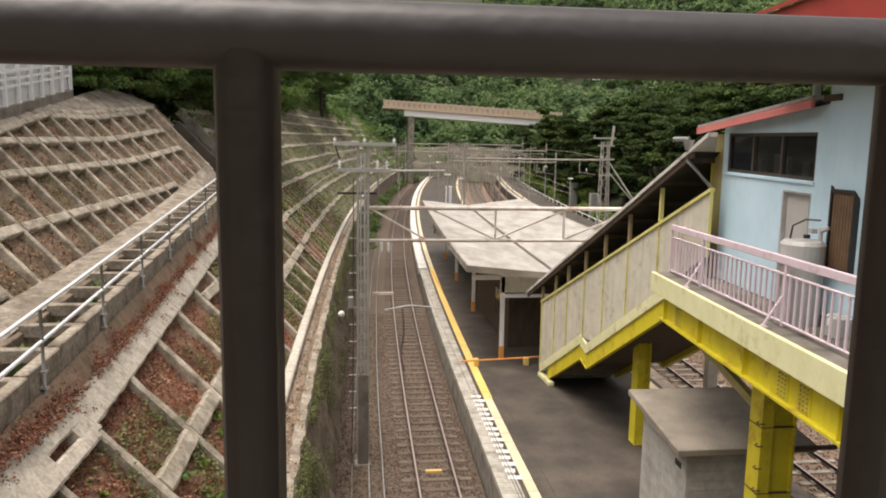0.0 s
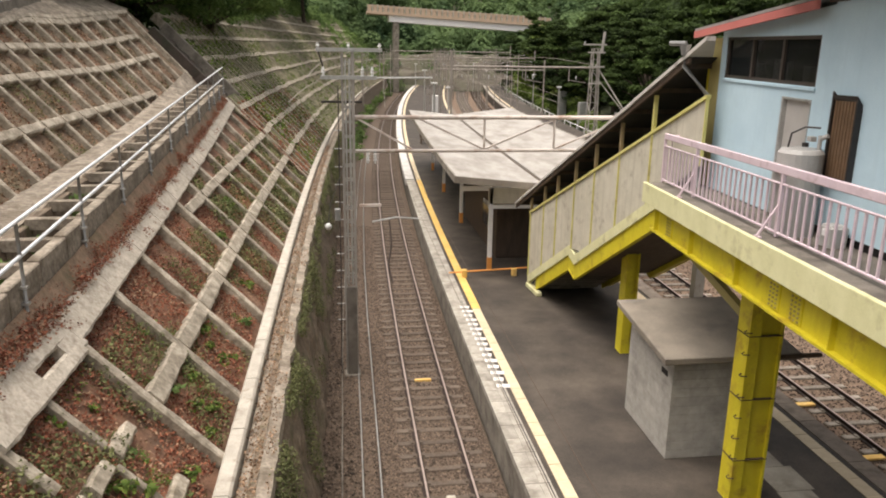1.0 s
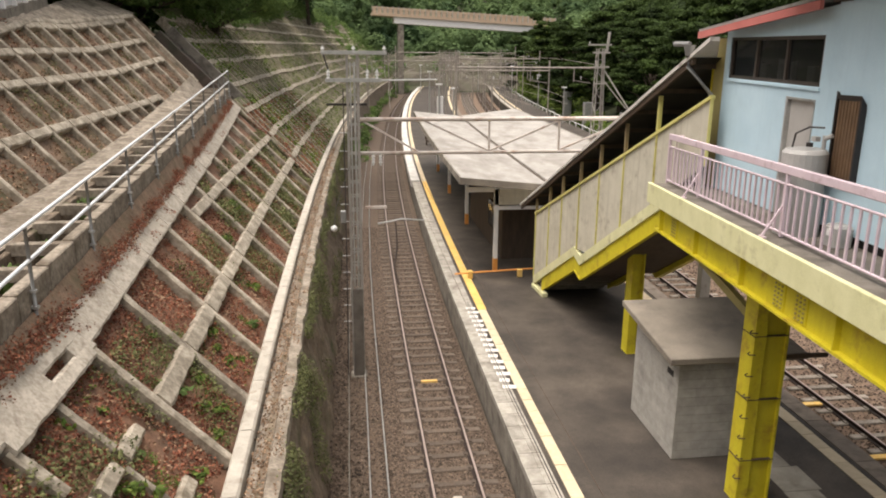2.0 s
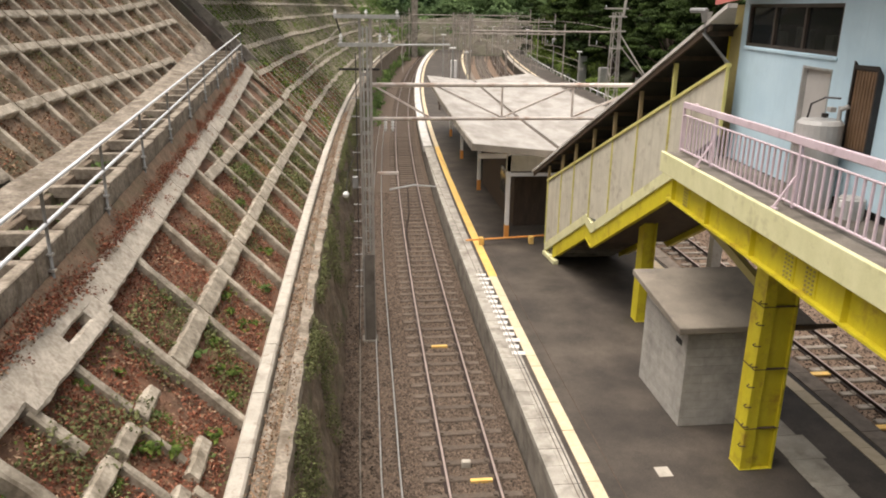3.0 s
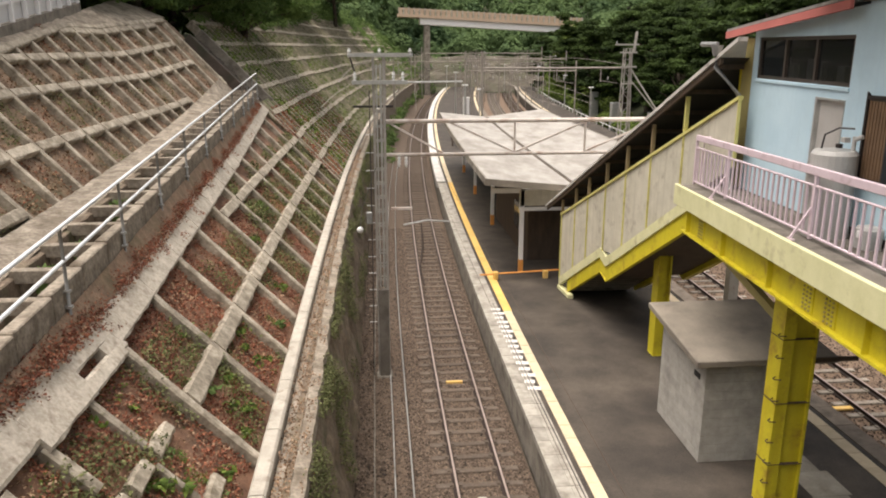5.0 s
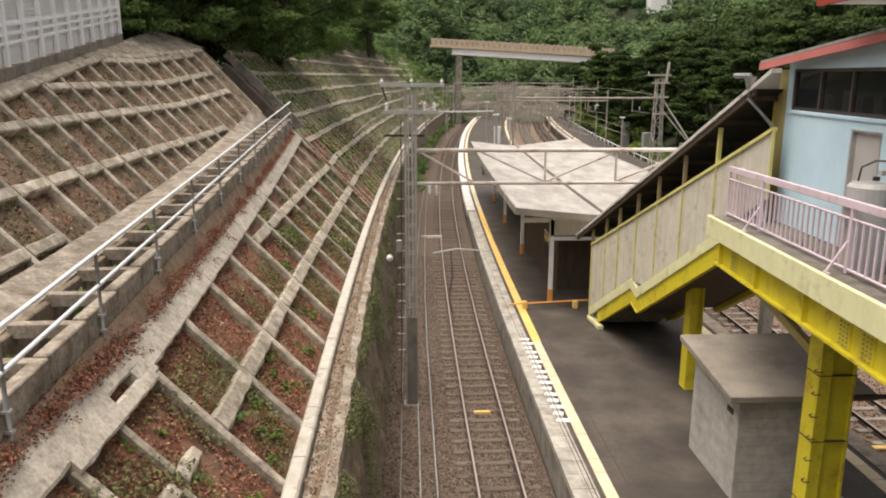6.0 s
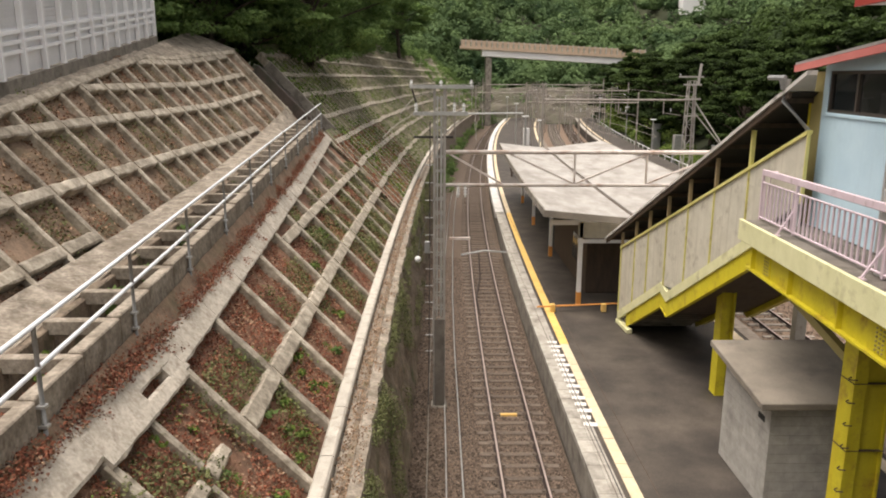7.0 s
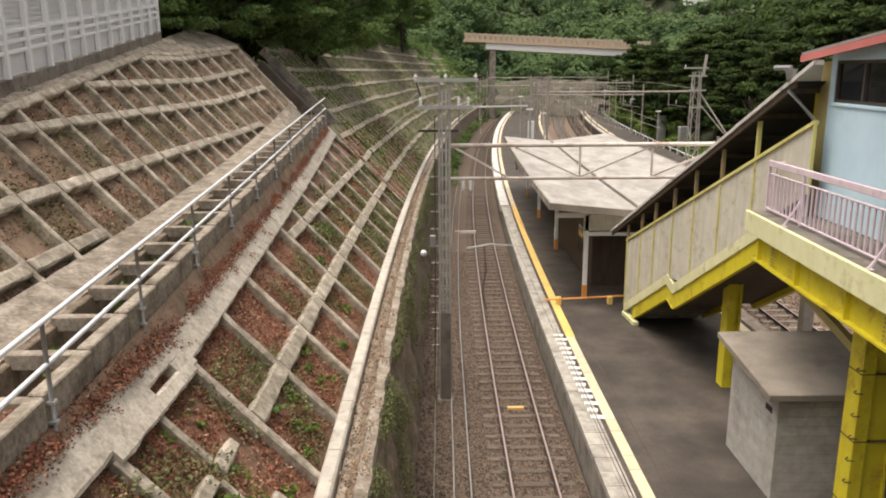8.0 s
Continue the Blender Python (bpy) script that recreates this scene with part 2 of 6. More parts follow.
# Rust taken very dark, with the shade beside the rails in its colour.
RAIL = surface("rusty_rail_and_shade", (0.016, 0.009, 0.007), (0.042, 0.025, 0.018), 8.0, 0.7, 0.2, bump=0.2)
RAILHEAD = surface("polished_railhead", (0.36, 0.28, 0.245), (0.47, 0.38, 0.335), 3.0, 0.5, 0.4, bump=0.05)
SOIL = surface("leafy_soil", (0.11, 0.076, 0.05), (0.31, 0.21, 0.14), 3.0, 0.95, bump=1.0, fine=20, spots=(0.08, 0.078, 0.036), spot_scale=1.0, spot_amount=0.5)
REDSOIL = surface("red_leaf_soil", (0.125, 0.065, 0.04), (0.3, 0.162, 0.1), 4.0, 0.95, bump=1.0, fine=30, spots=(0.055, 0.04, 0.026), spot_scale=1.3, spot_amount=0.75)
MOSSWALL = surface("mossy_wall", (0.055, 0.04, 0.029), (0.26, 0.2, 0.14), 4.5, 0.95, bump=1.0, fine=24, spots=(0.055, 0.07, 0.022), spot_scale=1.4, spot_amount=0.35)
WOODFLOOR = surface("forest_floor", (0.018, 0.026, 0.01), (0.045, 0.05, 0.02), 0.7, 0.95, bump=0.6, fine=8)
YELLOW = surface("yellow_paint", (0.52, 0.435, 0.02), (0.71, 0.61, 0.035), 2.0, 0.5, bump=0.08, spots=(0.34, 0.2, 0.03), spot_scale=2.4, spot_amount=0.3, streak=(0.56, 0.43, 0.02))
CREAM = surface("pale_yellow_paint", (0.61, 0.595, 0.32), (0.75, 0.725, 0.44), 2.5, 0.55, bump=0.08, spots=(0.42, 0.38, 0.2), spot_scale=2.0, spot_amount=0.25)
PANEL = surface("grey_cream_panel", (0.46, 0.43, 0.34), (0.62, 0.58, 0.47), 2.0, 0.7, bump=0.15, spots=(0.34, 0.3, 0.23), spot_scale=2.5, spot_amount=0.25, streak=(0.36, 0.32, 0.25), vary=0.06)
BLUE = surface("light_blue_paint", (0.46, 0.63, 0.72), (0.56, 0.73, 0.81), 1.2, 0.6, bump=0.06, spots=(0.46, 0.62, 0.70), spot_scale=0.8, spot_amount=0.3, streak=(0.47, 0.63, 0.71))
PINK = surface("pink_fascia_paint", (0.48, 0.14, 0.125), (0.6, 0.2, 0.175), 2.0, 0.5, bump=0.05)
RED = surface("dark_red_roof_paint", (0.30, 0.035, 0.03), (0.40, 0.06, 0.045), 1.5, 0.45, bump=0.05)
LILAC = surface("lilac_rail_paint", (0.56, 0.44, 0.49), (0.68, 0.56, 0.6), 3.0, 0.5, bump=0.06, spots=(0.4, 0.3, 0.3), spot_scale=5, spot_amount=0.2)
WHITE = surface("white_paint", (0.76, 0.75, 0.73), (0.87, 0.86, 0.84), 3.0, 0.55, bump=0.05)
ROOFSHEET = surface("pale_roof_sheet", (0.28, 0.262, 0.235), (0.44, 0.414, 0.378), 1.6, 0.85, bump=0.2, spots=(0.2, 0.18, 0.15), spot_scale=1.1, spot_amount=0.7, stretch=(1, 0.35, 1))
STAIRYELLOW = surface("faded_yellow_paint", (0.50, 0.46, 0.13), (0.66, 0.61, 0.24), 2.0, 0.6, bump=0.08, spots=(0.36, 0.3, 0.1), spot_scale=3.0, spot_amount=0.3)
POSTBROWN = surface("ochre_post_paint", (0.2, 0.145, 0.075), (0.32, 0.24, 0.13), 3.0, 0.6, bump=0.1)
WETBROWN = surface("wet_brown_concrete", (0.028, 0.02, 0.015), (0.085, 0.064, 0.05), 1.5, 0.7, bump=0.5, spots=(0.03, 0.035, 0.018), spot_scale=0.8, spot_amount=0.4)
STAIRROOF = surface("grey_stair_roof", (0.44, 0.42, 0.38), (0.64, 0.61, 0.56), 2.0, 0.7, bump=0.2, spots=(0.22, 0.2, 0.17), spot_scale=2.5, spot_amount=0.3)
DARKWOOD = surface("dark_brown_timber", (0.045, 0.03, 0.02), (0.10, 0.068, 0.045), 5.0, 0.7, bump=0.2, stretch=(1, 1, 0.2))
BROWN = surface("brown_slat_paint", (0.11, 0.065, 0.035), (0.19, 0.115, 0.065), 4.0, 0.5, bump=0.1)
# Near-black stand-in for unlit openings and interiors; also the wet drain floor.
DARK = surface("shade_and_wet_black", (0.012, 0.011, 0.01), (0.03, 0.026, 0.024), 2.0, 0.8, bump=0.1)
BLACKMETAL = surface("dark_railing_paint", (0.016, 0.012, 0.011), (0.03, 0.024, 0.022), 8.0, 0.45, bump=0.1)
GALV = surface("galvanised_steel", (0.40, 0.40, 0.38), (0.58, 0.58, 0.56), 6.0, 0.42, 0.55, bump=0.08, spots=(0.3, 0.27, 0.23), spot_scale=4, spot_amount=0.2)
PIPE = surface("bright_galvanised_pipe", (0.66, 0.68, 0.69), (0.80, 0.82, 0.83), 6.0, 0.42, 0.1, bump=0.05)
MAST = surface("grey_mast_paint", (0.34, 0.32, 0.285), (0.52, 0.49, 0.45), 3.0, 0.6, 0.2, bump=0.12, spots=(0.25, 0.2, 0.16), spot_scale=3, spot_amount=0.3)
RUSTPINK = surface("faded_truss_paint", (0.52, 0.44, 0.39), (0.70, 0.64, 0.58), 3.0, 0.6, 0.1, bump=0.1, spots=(0.32, 0.17, 0.1), spot_scale=2.5, spot_amount=0.4)
PORCELAIN = surface("white_porcelain", (0.48, 0.48, 0.46), (0.62, 0.62, 0.6), 4.0, 0.3, bump=0.0)
TACTILE = surface("yellow_tactile_tile", (0.70, 0.42, 0.10), (0.82, 0.54, 0.17), 5.0, 0.7, bump=0.2, spots=(0.62, 0.5, 0.3), spot_scale=3.0, spot_amount=0.3, vary=0.08)
TACTILE_NEW = surface("cream_tactile_tile", (0.55, 0.44, 0.285), (0.69, 0.58, 0.405), 5.0, 0.7, bump=0.2, spots=(0.6, 0.5, 0.32), spot_scale=3.0, spot_amount=0.3, vary=0.07)
ORANGE = surface("orange_paint", (0.66, 0.26, 0.06), (0.80, 0.36, 0.09), 4.0, 0.5, bump=0.05)
COPINGPATCH = surface("worn_pale_concrete", (0.22, 0.2, 0.165), (0.40, 0.37, 0.31), 2.0, 0.9, bump=0.3, spots=(0.15, 0.13, 0.105), spot_scale=1.6, spot_amount=0.45)
COPINGDIRTY = surface("dirty_brown_coping", (0.15, 0.12, 0.095), (0.30, 0.25, 0.2), 3.0, 0.9, bump=0.4, spots=(0.1, 0.08, 0.06), spot_scale=2.0, spot_amount=0.4, vary=0.1)
COPING = surface("grey_coping_slab", (0.27, 0.25, 0.213), (0.45, 0.42, 0.365), 4.0, 0.88, bump=0.3, spots=(0.16, 0.142, 0.115), spot_scale=2.2, spot_amount=0.6, vary=0.1)
FENCEWHITE = surface("white_fence_paint", (0.84, 0.84, 0.84), (0.9, 0.9, 0.9), 2.0, 0.5, bump=0.04)
FENCESHEET = backlit(surface("pale_fence_sheet", (0.66, 0.66, 0.67), (0.78, 0.78, 0.78), 2.0, 0.5, bump=0.03), 0.15)
EDGEWHITE = surface("worn_white_edge", (0.5, 0.48, 0.44), (0.74, 0.72, 0.68), 1.2, 0.7, bump=0.15, spots=(0.36, 0.33, 0.29), spot_scale=0.8, spot_amount=0.4)
ROADMARK = surface("white_road_paint", (0.6, 0.58, 0.54), (0.8, 0.78, 0.74), 9.0, 0.7, bump=0.1)
BRIDGEPINK = surface("salmon_parapet", (0.44, 0.32, 0.22), (0.56, 0.42, 0.31), 1.0, 0.7, bump=0.1)
TANK = surface("grey_tank_paint", (0.34, 0.33, 0.31), (0.44, 0.43, 0.41), 3.0, 0.45, bump=0.04, spots=(0.4, 0.38, 0.36), spot_scale=4, spot_amount=0.2)
DOORGREY = surface("grey_door_paint", (0.42, 0.40, 0.37), (0.52, 0.50, 0.47), 2.0, 0.5, bump=0.04)
GLASS = clear_glass("window_glass")
LEAF_DARK = leafy("dark_leaves", (0.065, 0.115, 0.038), (0.21, 0.31, 0.1), 0.5, 0.16, 0.5)
LEAF_MID = leafy("green_leaves", (0.08, 0.135, 0.045), (0.23, 0.33, 0.105), 0.5, 0.16, 0.5)
LEAF_IVY = leafy("wall_plants", (0.075, 0.085, 0.035), (0.22, 0.235, 0.1), 0.2, 0.5, 1.5)
# The hillside's shade is put into this leaf colour, darker than other greens.
LEAF_SIDE = leafy("leaves_with_painted_shade", (0.012, 0.022, 0.007), (0.07, 0.112, 0.028), 0.35, 0.12, 0.3)
LEAF_FAR = leafy("far_leaves", (0.035, 0.07, 0.03), (0.16, 0.235, 0.09), 0.3, 0.08, 0.12)
LEAF_LIGHT = leafy("light_leaves", (0.06, 0.10, 0.02), (0.2, 0.27, 0.06))
LEAF_GRASS = leafy("grass_green", (0.07, 0.14, 0.025), (0.15, 0.27, 0.05), 0.2, 0.4, 2.0)
LEAF_RED = leafy("red_fallen_leaves", (0.14, 0.047, 0.03), (0.37, 0.145, 0.085), 0.1, 0.8)
LEAF_TAN = leafy("tan_fallen_leaves", (0.14, 0.08, 0.045), (0.42, 0.28, 0.18), 0.1, 0.8)
BARK = surface("brown_bark", (0.035, 0.026, 0.018), (0.09, 0.07, 0.05), 6.0, 0.95, bump=0.8, stretch=(1, 1, 0.3))
APRON = surface("rough_sprayed_concrete", (0.15, 0.125, 0.095), (0.40, 0.345, 0.275), 3.5, 0.95, bump=0.6, fine=14, spots=(0.10, 0.075, 0.05), spot_scale=2.2, spot_amount=0.75)


# ---------- the ground, one sheet with the cutting and the hills ----------
def hill(x, y):
    """Height of the land: cutting floor, plateau over the slope, wooded hills round about, added rise behind."""
    xs = x - curve_x(min(y, 210.0))
    z = -0.55
    left = -4.0 - xs
    if left > 0:
        z = -0.55 + min(left, 3.0) * 1.6
        if left > 3.0:
            z = max(z, 4.2 + min(left - 3.0, 6.0) * 0.85)
        if left > 8.0:
            z += 0.10 * (left - 8.0) + max(0.0, left - 30.0) * 0.25
    right = xs - (25.5 if y > 20 else 21.0 + 0.22 * max(0, y))
    if right > 0:
        z = -0.4 + min(right, 60) * 0.5 + max(0.0, right - 60) * 0.15
    if y > 165:
        z += (min(y, 520.0) - 165) * 0.42 * (0.8 + 0.0012 * abs(xs - 15))
    # Unseen rise behind the viewpoint, added to block low sky light.
    if y < -16:
        z = max(z, min(32.0, (-16.0 - y) * 0.8))
    z += 3.0 * noise.noise((x * 0.02, y * 0.02, 0)) * min(1.0, max(0.0, max(left - 12, right - 6, y - 170) / 20))
    return min(z, 190.0)


xs_g = [-2000, -900, -400, -200, -120, -80, -60, -45, -35, -28, -22, -18, -15, -13, -11, -9.5, -8, -7, -6, -5, -4, -2, 0, 4, 8, 12, 16, 20, 22, 24, 26, 28, 30, 33, 36, 40, 45, 52, 60, 75, 95, 130, 200, 400, 900, 2000]
ys_g = [-1500, -500, -150, -60, -44, -30, -20, -16, -5] + steps(0, 160, 5) + steps(170, 420, 12.5) + [500, 700, 1200, 2500]
vg = [(x + (curve_x(min(y, 210.0)) if abs(x) < 150 and y > 0 else 0), y, 0) for y in ys_g for x in xs_g]
vg = [(x, y, hill(x, y)) for x, y, _ in vg]
nx = len(xs_g)
fg = [(j * nx + i, j * nx + i + 1, (j + 1) * nx + i + 1, (j + 1) * nx + i) for j in range(len(ys_g) - 1) for i in range(nx - 1)]
ground = raw("ground", vg, fg, WOODFLOOR)
tagged(ground, "dark leaf-covered forest floor and hillsides", "ground", kind="structure")

YS = steps(-6, 40, 2.0) + steps(44, 120, 4.0) + steps(126, 210, 6.0)
# ballast beds
bm = bmesh.new()
sweep(bm, [(-0.95, -0.55), (-0.95, -0.2), (0.6, -0.155), (0.95, -0.15), (3.5, -0.15), (3.55, -0.55)], YS)
bed = part("ballast_bed", bm, BALLAST)
tagged(bed, "brown rusty ballast between wall and platform", "track bed", kind="structure")
bm = bmesh.new()
sweep(bm, [(10.92, -0.55), (10.92, -0.2), (11.6, -0.165), (14.6, -0.165), (18.2, -0.165), (18.45, -0.55)], YS)
bed2 = part("ballast_bed", bm, BALLAST_RUST)
tagged(bed2, "brown rusty ballast beside the island platform", "track bed", kind="structure")

# ---------- left: retaining wall, gutter, kerb ----------
YL = steps(-4, 60, 2.0) + steps(64, 150, 4.0)
rock_y = steps(-4, 60, 0.22) + steps(61, 150, 3.0)
vs, fs, R = [], [], 18
for y in rock_y:
    for i in range(R + 1):
        t_ = i / R
        z = -0.5 + 3.42 * t_
        d = 0.10 * noise.noise((y * 0.8, z * 1.1, 4)) + 0.07 * noise.noise((y * 2.3, z * 2.6, 8)) + 0.03 * noise.noise((y * 6, z * 6, 2))
        vs.append((-0.5 - 0.67 * t_ + d * min(1.0, (R - i) / 2) + curve_x(y), y, z))
    vs.append((-1.5 + curve_x(y), y, 2.92))
n = R + 2
fs = [(j * n + i, (j + 1) * n + i, (j + 1) * n + i + 1, j * n + i + 1) for j in range(len(rock_y) - 1) for i in range(R + 1)]
wall_l = raw("retaining_wall", vs, fs, MOSSWALL)
tagged(wall_l, "dark mossy battered stone retaining wall beside the track", "wall", kind="structure")
bm = bmesh.new()
rings = []
for y in steps(-4, 60, 0.25) + steps(62, 150, 3.0):
    e = 0.07 * noise.noise((y * 1.3, 3, 1)) + 0.03 * noise.noise((y * 5, 8, 1))
    g = 0.05 * noise.noise((y * 1.7, 9, 5)) + 0.02 * noise.noise((y * 6, 4, 5))
    rings.append([bm.verts.new((px + curve_x(y), y, pz)) for px, pz in ((-1.1 + e * 0.6, 2.85), (-1.13 + e, 3.0 + g), (-1.33 + g, 3.03 + e * 0.5), (-1.4 + e, 2.88), (-1.66, 2.86 + g * 0.5), (-1.7, 2.6), (-1.5, 2.4))])
for p, q in zip(rings, rings[1:]):
    for k in range(7):
        bm.faces.new((p[k], q[k], q[(k + 1) % 7], p[(k + 1) % 7]))
gut = part("gutter", bm, APRON)
tagged(gut, "rough concrete gutter along the wall top with fallen leaves", "gutter", kind="structure")
kerb = thing("kerb", (-1.8, 5, 2.6), "long row of pale concrete kerb stones below the slope", "kerb", kind="structure")
for y0 in steps(-2, 118, 2.0)[:-1]:
    bm = bmesh.new()
    ya, yb = y0 + 0.012, y0 + 1.988
    prof = [(-1.69, 2.55), (-1.69, 3.02), (-1.73, 3.06), (-1.92, 3.06), (-1.96, 3.02), (-1.96, 2.55)]
    sweep(bm, prof, [ya, yb])
    part("kerb_stone", bm, CONCRETE_PALE, kerb)

# ---------- left: the framed slope ----------
A46, A47 = radians(46), radians(47)


def low(u, y, h=0.0):
    """Point on the lower slope: u up the slope from the kerb, h out of it."""
    return Vector((-1.92 - u * math.cos(A46) + h * math.sin(A46) + curve_x(y), y, 2.92 + u * math.sin(A46) + h * math.cos(A46)))


def high(v, y, h=0.0):
    h += 0.10 * max(0.0, y - 30.0)
    return Vector((-5.6 - v * math.cos(A47) + h * math.sin(A47), y, 5.4 + v * math.sin(A47) + h * math.cos(A47)))


def berm_u(y):
    """Outer edge of the wide beam beside the stepped drain."""
    d = max(0.0, y - 11.0)
    return 2.88 + 0.045 * d + 0.0011 * d * d


def slab_on(fn, u0, u1, y0, y1, top, deep):
    """A worn beam lying on a slope, with uneven chipped edges, as a bmesh."""
    b = bmesh.new()
    along = (u1 - u0) > (y1 - y0)
    length, half, mid = (u1 - u0, (y1 - y0) / 2, (y0 + y1) / 2) if along else (y1 - y0, (u1 - u0) / 2, (u0 + u1) / 2)
    n_, seed = max(3, round(length / 0.16)), random.uniform(0, 50)
    rings = []
    for i in range(n_ + 1):
        a = (u0 if along else y0) + length * i / n_
        e = [0.032 * noise.noise((a * 2.6, seed, j)) + 0.016 * noise.noise((a * 8, seed, j)) for j in range(4)]
        c = 0.03
        ring = []
        for w, h in ((-half, -deep), (-half + e[0], top - c), (-half + c + abs(e[2]), top + e[2] * 0.4), (half - c - abs(e[3]), top + e[3] * 0.4), (half + e[1], top - c), (half, -deep)):
            ring.append(b.verts.new(fn(a, mid + w, h) if along else fn(mid + w, a, h)))
        rings.append(ring)
    for p, q in zip(rings, rings[1:]):
        for i in range(6):
            b.faces.new((p[i], q[i], q[(i + 1) % 6], p[(i + 1) % 6]))
    b.faces.new(rings[0])
    b.faces.new(rings[-1][::-1])
    bmesh.ops.recalc_face_normals(b, faces=b.faces)
    return b


def soil_sheet(name, fn, rows, material, bumpy=0.08, depth=0.2):
    """An uneven sheet of earth on a slope; rows: lists of (u, y)."""
    vs, n = [], len(rows[0])
    for row in rows:
        for u, y in row:
            vs.append(fn(u, y, -depth + bumpy * noise.noise((u * 1.1, y * 1.1, 3)) + 0.03 * noise.noise((u * 5, y * 5, 1))))
    fs = [(j * n + i, j * n + i + 1, (j + 1) * n + i + 1, (j + 1) * n + i) for j in range(len(rows) - 1) for i in range(n - 1)]
    return raw(name, vs, fs, material)


DRAIN_END = 37.5


def crest_v(y):
    """Upper edge of the framed slope, which climbs away from the road."""
    return min(6.5, max(2.9, 4.75 + 0.165 * (y - 16.5)))


rows = [[(-0.1 + (berm_u(y) + 0.95) * i / 16, y) for i in range(17)] for y in steps(0, DRAIN_END, 0.3)]
tagged(soil_sheet("slope_soil", low, rows, REDSOIL), "red-brown leaf litter and soil between the beams", "soil", kind="structure")
def far_top(y):
    return 10.8 + 0.075 * min(max(0.0, y - 40.0), 60.0)


rows = [[(-0.1 + 5.6 * i / 12, y) for i in range(13)] for y in steps(DRAIN_END, 41.4, 0.6)]
far_rows = [[(-0.1 + (far_top(y) + 0.7) * i / 24, y) for i in range(25)] for y in steps(41.2, 165, 1.5)]
SOILGREEN = surface("grassy_soil", (0.075, 0.075, 0.03), (0.20, 0.185, 0.085), 1.2, 0.95, bump=0.8, fine=14, spots=(0.055, 0.085, 0.022), spot_scale=0.5, spot_amount=0.6)
tagged(soil_sheet("slope_soil", low, rows, SOILGREEN, 0.05, 0.09), "grassy soil beside the cascade", "soil", kind="structure")
tagged(soil_sheet("slope_soil", low, far_rows, SOILGREEN, 0.05, 0.09), "grassy soil of the far framed slope", "soil", kind="structure")
rows = [[(-0.2 + (crest_v(y) + 0.5) * i / 30, y) for i in range(31)] for y in steps(0, DRAIN_END + 1.0, 0.35)]
tagged(soil_sheet("slope_soil", high, rows, SOIL), "brown soil with dry leaves between upper beams", "soil", kind="structure")

SLOPE_Y = [1.8, 4.0, 6.2, 8.36] + [11.3 + 2.2 * k for k in range(13)]
lattice = thing("slope_frame", (-3, 15, 3.5), "grid of weathered concrete beams on the lower slope", "slope frame", kind="structure")
for y in SLOPE_Y:
    if y == 8.36:
        continue
    part("cross_beam", slab_on(low, 0.02, berm_u(y) + 0.1, y - 0.1, y + 0.1, 0.0, 0.5), CONCRETE, lattice)
ends = [y for y in SLOPE_Y if y > 11]
for a, b in zip(ends, ends[1:]):
    part("level_beam", slab_on(low, 1.32, 1.66, a + 0.1, b - 0.1, 0.012, 0.5), CONCRETE, lattice)
for a, b in zip(SLOPE_Y, SLOPE_Y[1:]):
    if berm_u(a) > 3.3:
        part("level_beam", slab_on(low, 2.88, 3.18, a + 0.1, b - 0.1, 0.012, 0.5), CONCRETE, lattice)
for a, b in zip(SLOPE_Y, SLOPE_Y[1:]):
    # the wide capping beam follows the drain upwards
    part("capping_beam", slab_on(lambda u, y, h: low(berm_u(y) + u, y, h), 0.22 if a < 11 < b else 0.0, 0.85, a + 0.008, b - 0.008, 0.03, 0.5), CAPPING, lattice)
# small square opening in the near capping, and the thin beams below it
part("sill_beam", slab_on(low, 2.72, 2.97, 9.5, 11.2, 0.03, 0.5), CAPPING, lattice)
part("sill_beam", slab_on(low, 2.72, 3.3, 8.3, 9.85, 0.034, 0.5), CAPPING, lattice)
part("sill_beam", slab_on(low, 2.8, 3.3, 10.75, 11.4, 0.026, 0.5), CAPPING, lattice)
for u0, u1, y, w, h in ((1.78, 2.72, 9.67, 0.07, -0.04), (2.0, 2.82, 8.36, 0.1, -0.03), (1.78, 2.85, 7.3, 0.11, 0.0), (0.74, 1.5, 9.5, 0.06, -0.07), (0.78, 1.52, 8.58, 0.08, -0.05), (0.08, 0.46, 9.1, 0.09, -0.06), (0.06, 0.5, 7.75, 0.09, -0.05)):
    part("cross_beam", slab_on(low, u0, u1, y - w, y + w, h, 0.5), CONCRETE, lattice)
for u, y0, y1, h in ((1.65, 7.42, 8.5, -0.02), (1.62, 8.72, 9.35, -0.03), (1.6, 9.7, 10.5, -0.08), (0.62, 6.3, 7.6, -0.03), (0.62, 7.95, 8.9, -0.04), (0.56, 9.25, 10.2, -0.05)):
    part("level_beam", slab_on(low, u - 0.12, u + 0.12, y0, y1, h, 0.5), CONCRETE, lattice)

upper = thing("slope_frame", (-7.5, 15, 7), "grid of weathered concrete beams on the upper slope", "slope frame", kind="structure")


def apron_v(y):
    d = max(0.0, y - 11.0)
    return 1.02 + 0.03 * d + 0.0015 * d * d


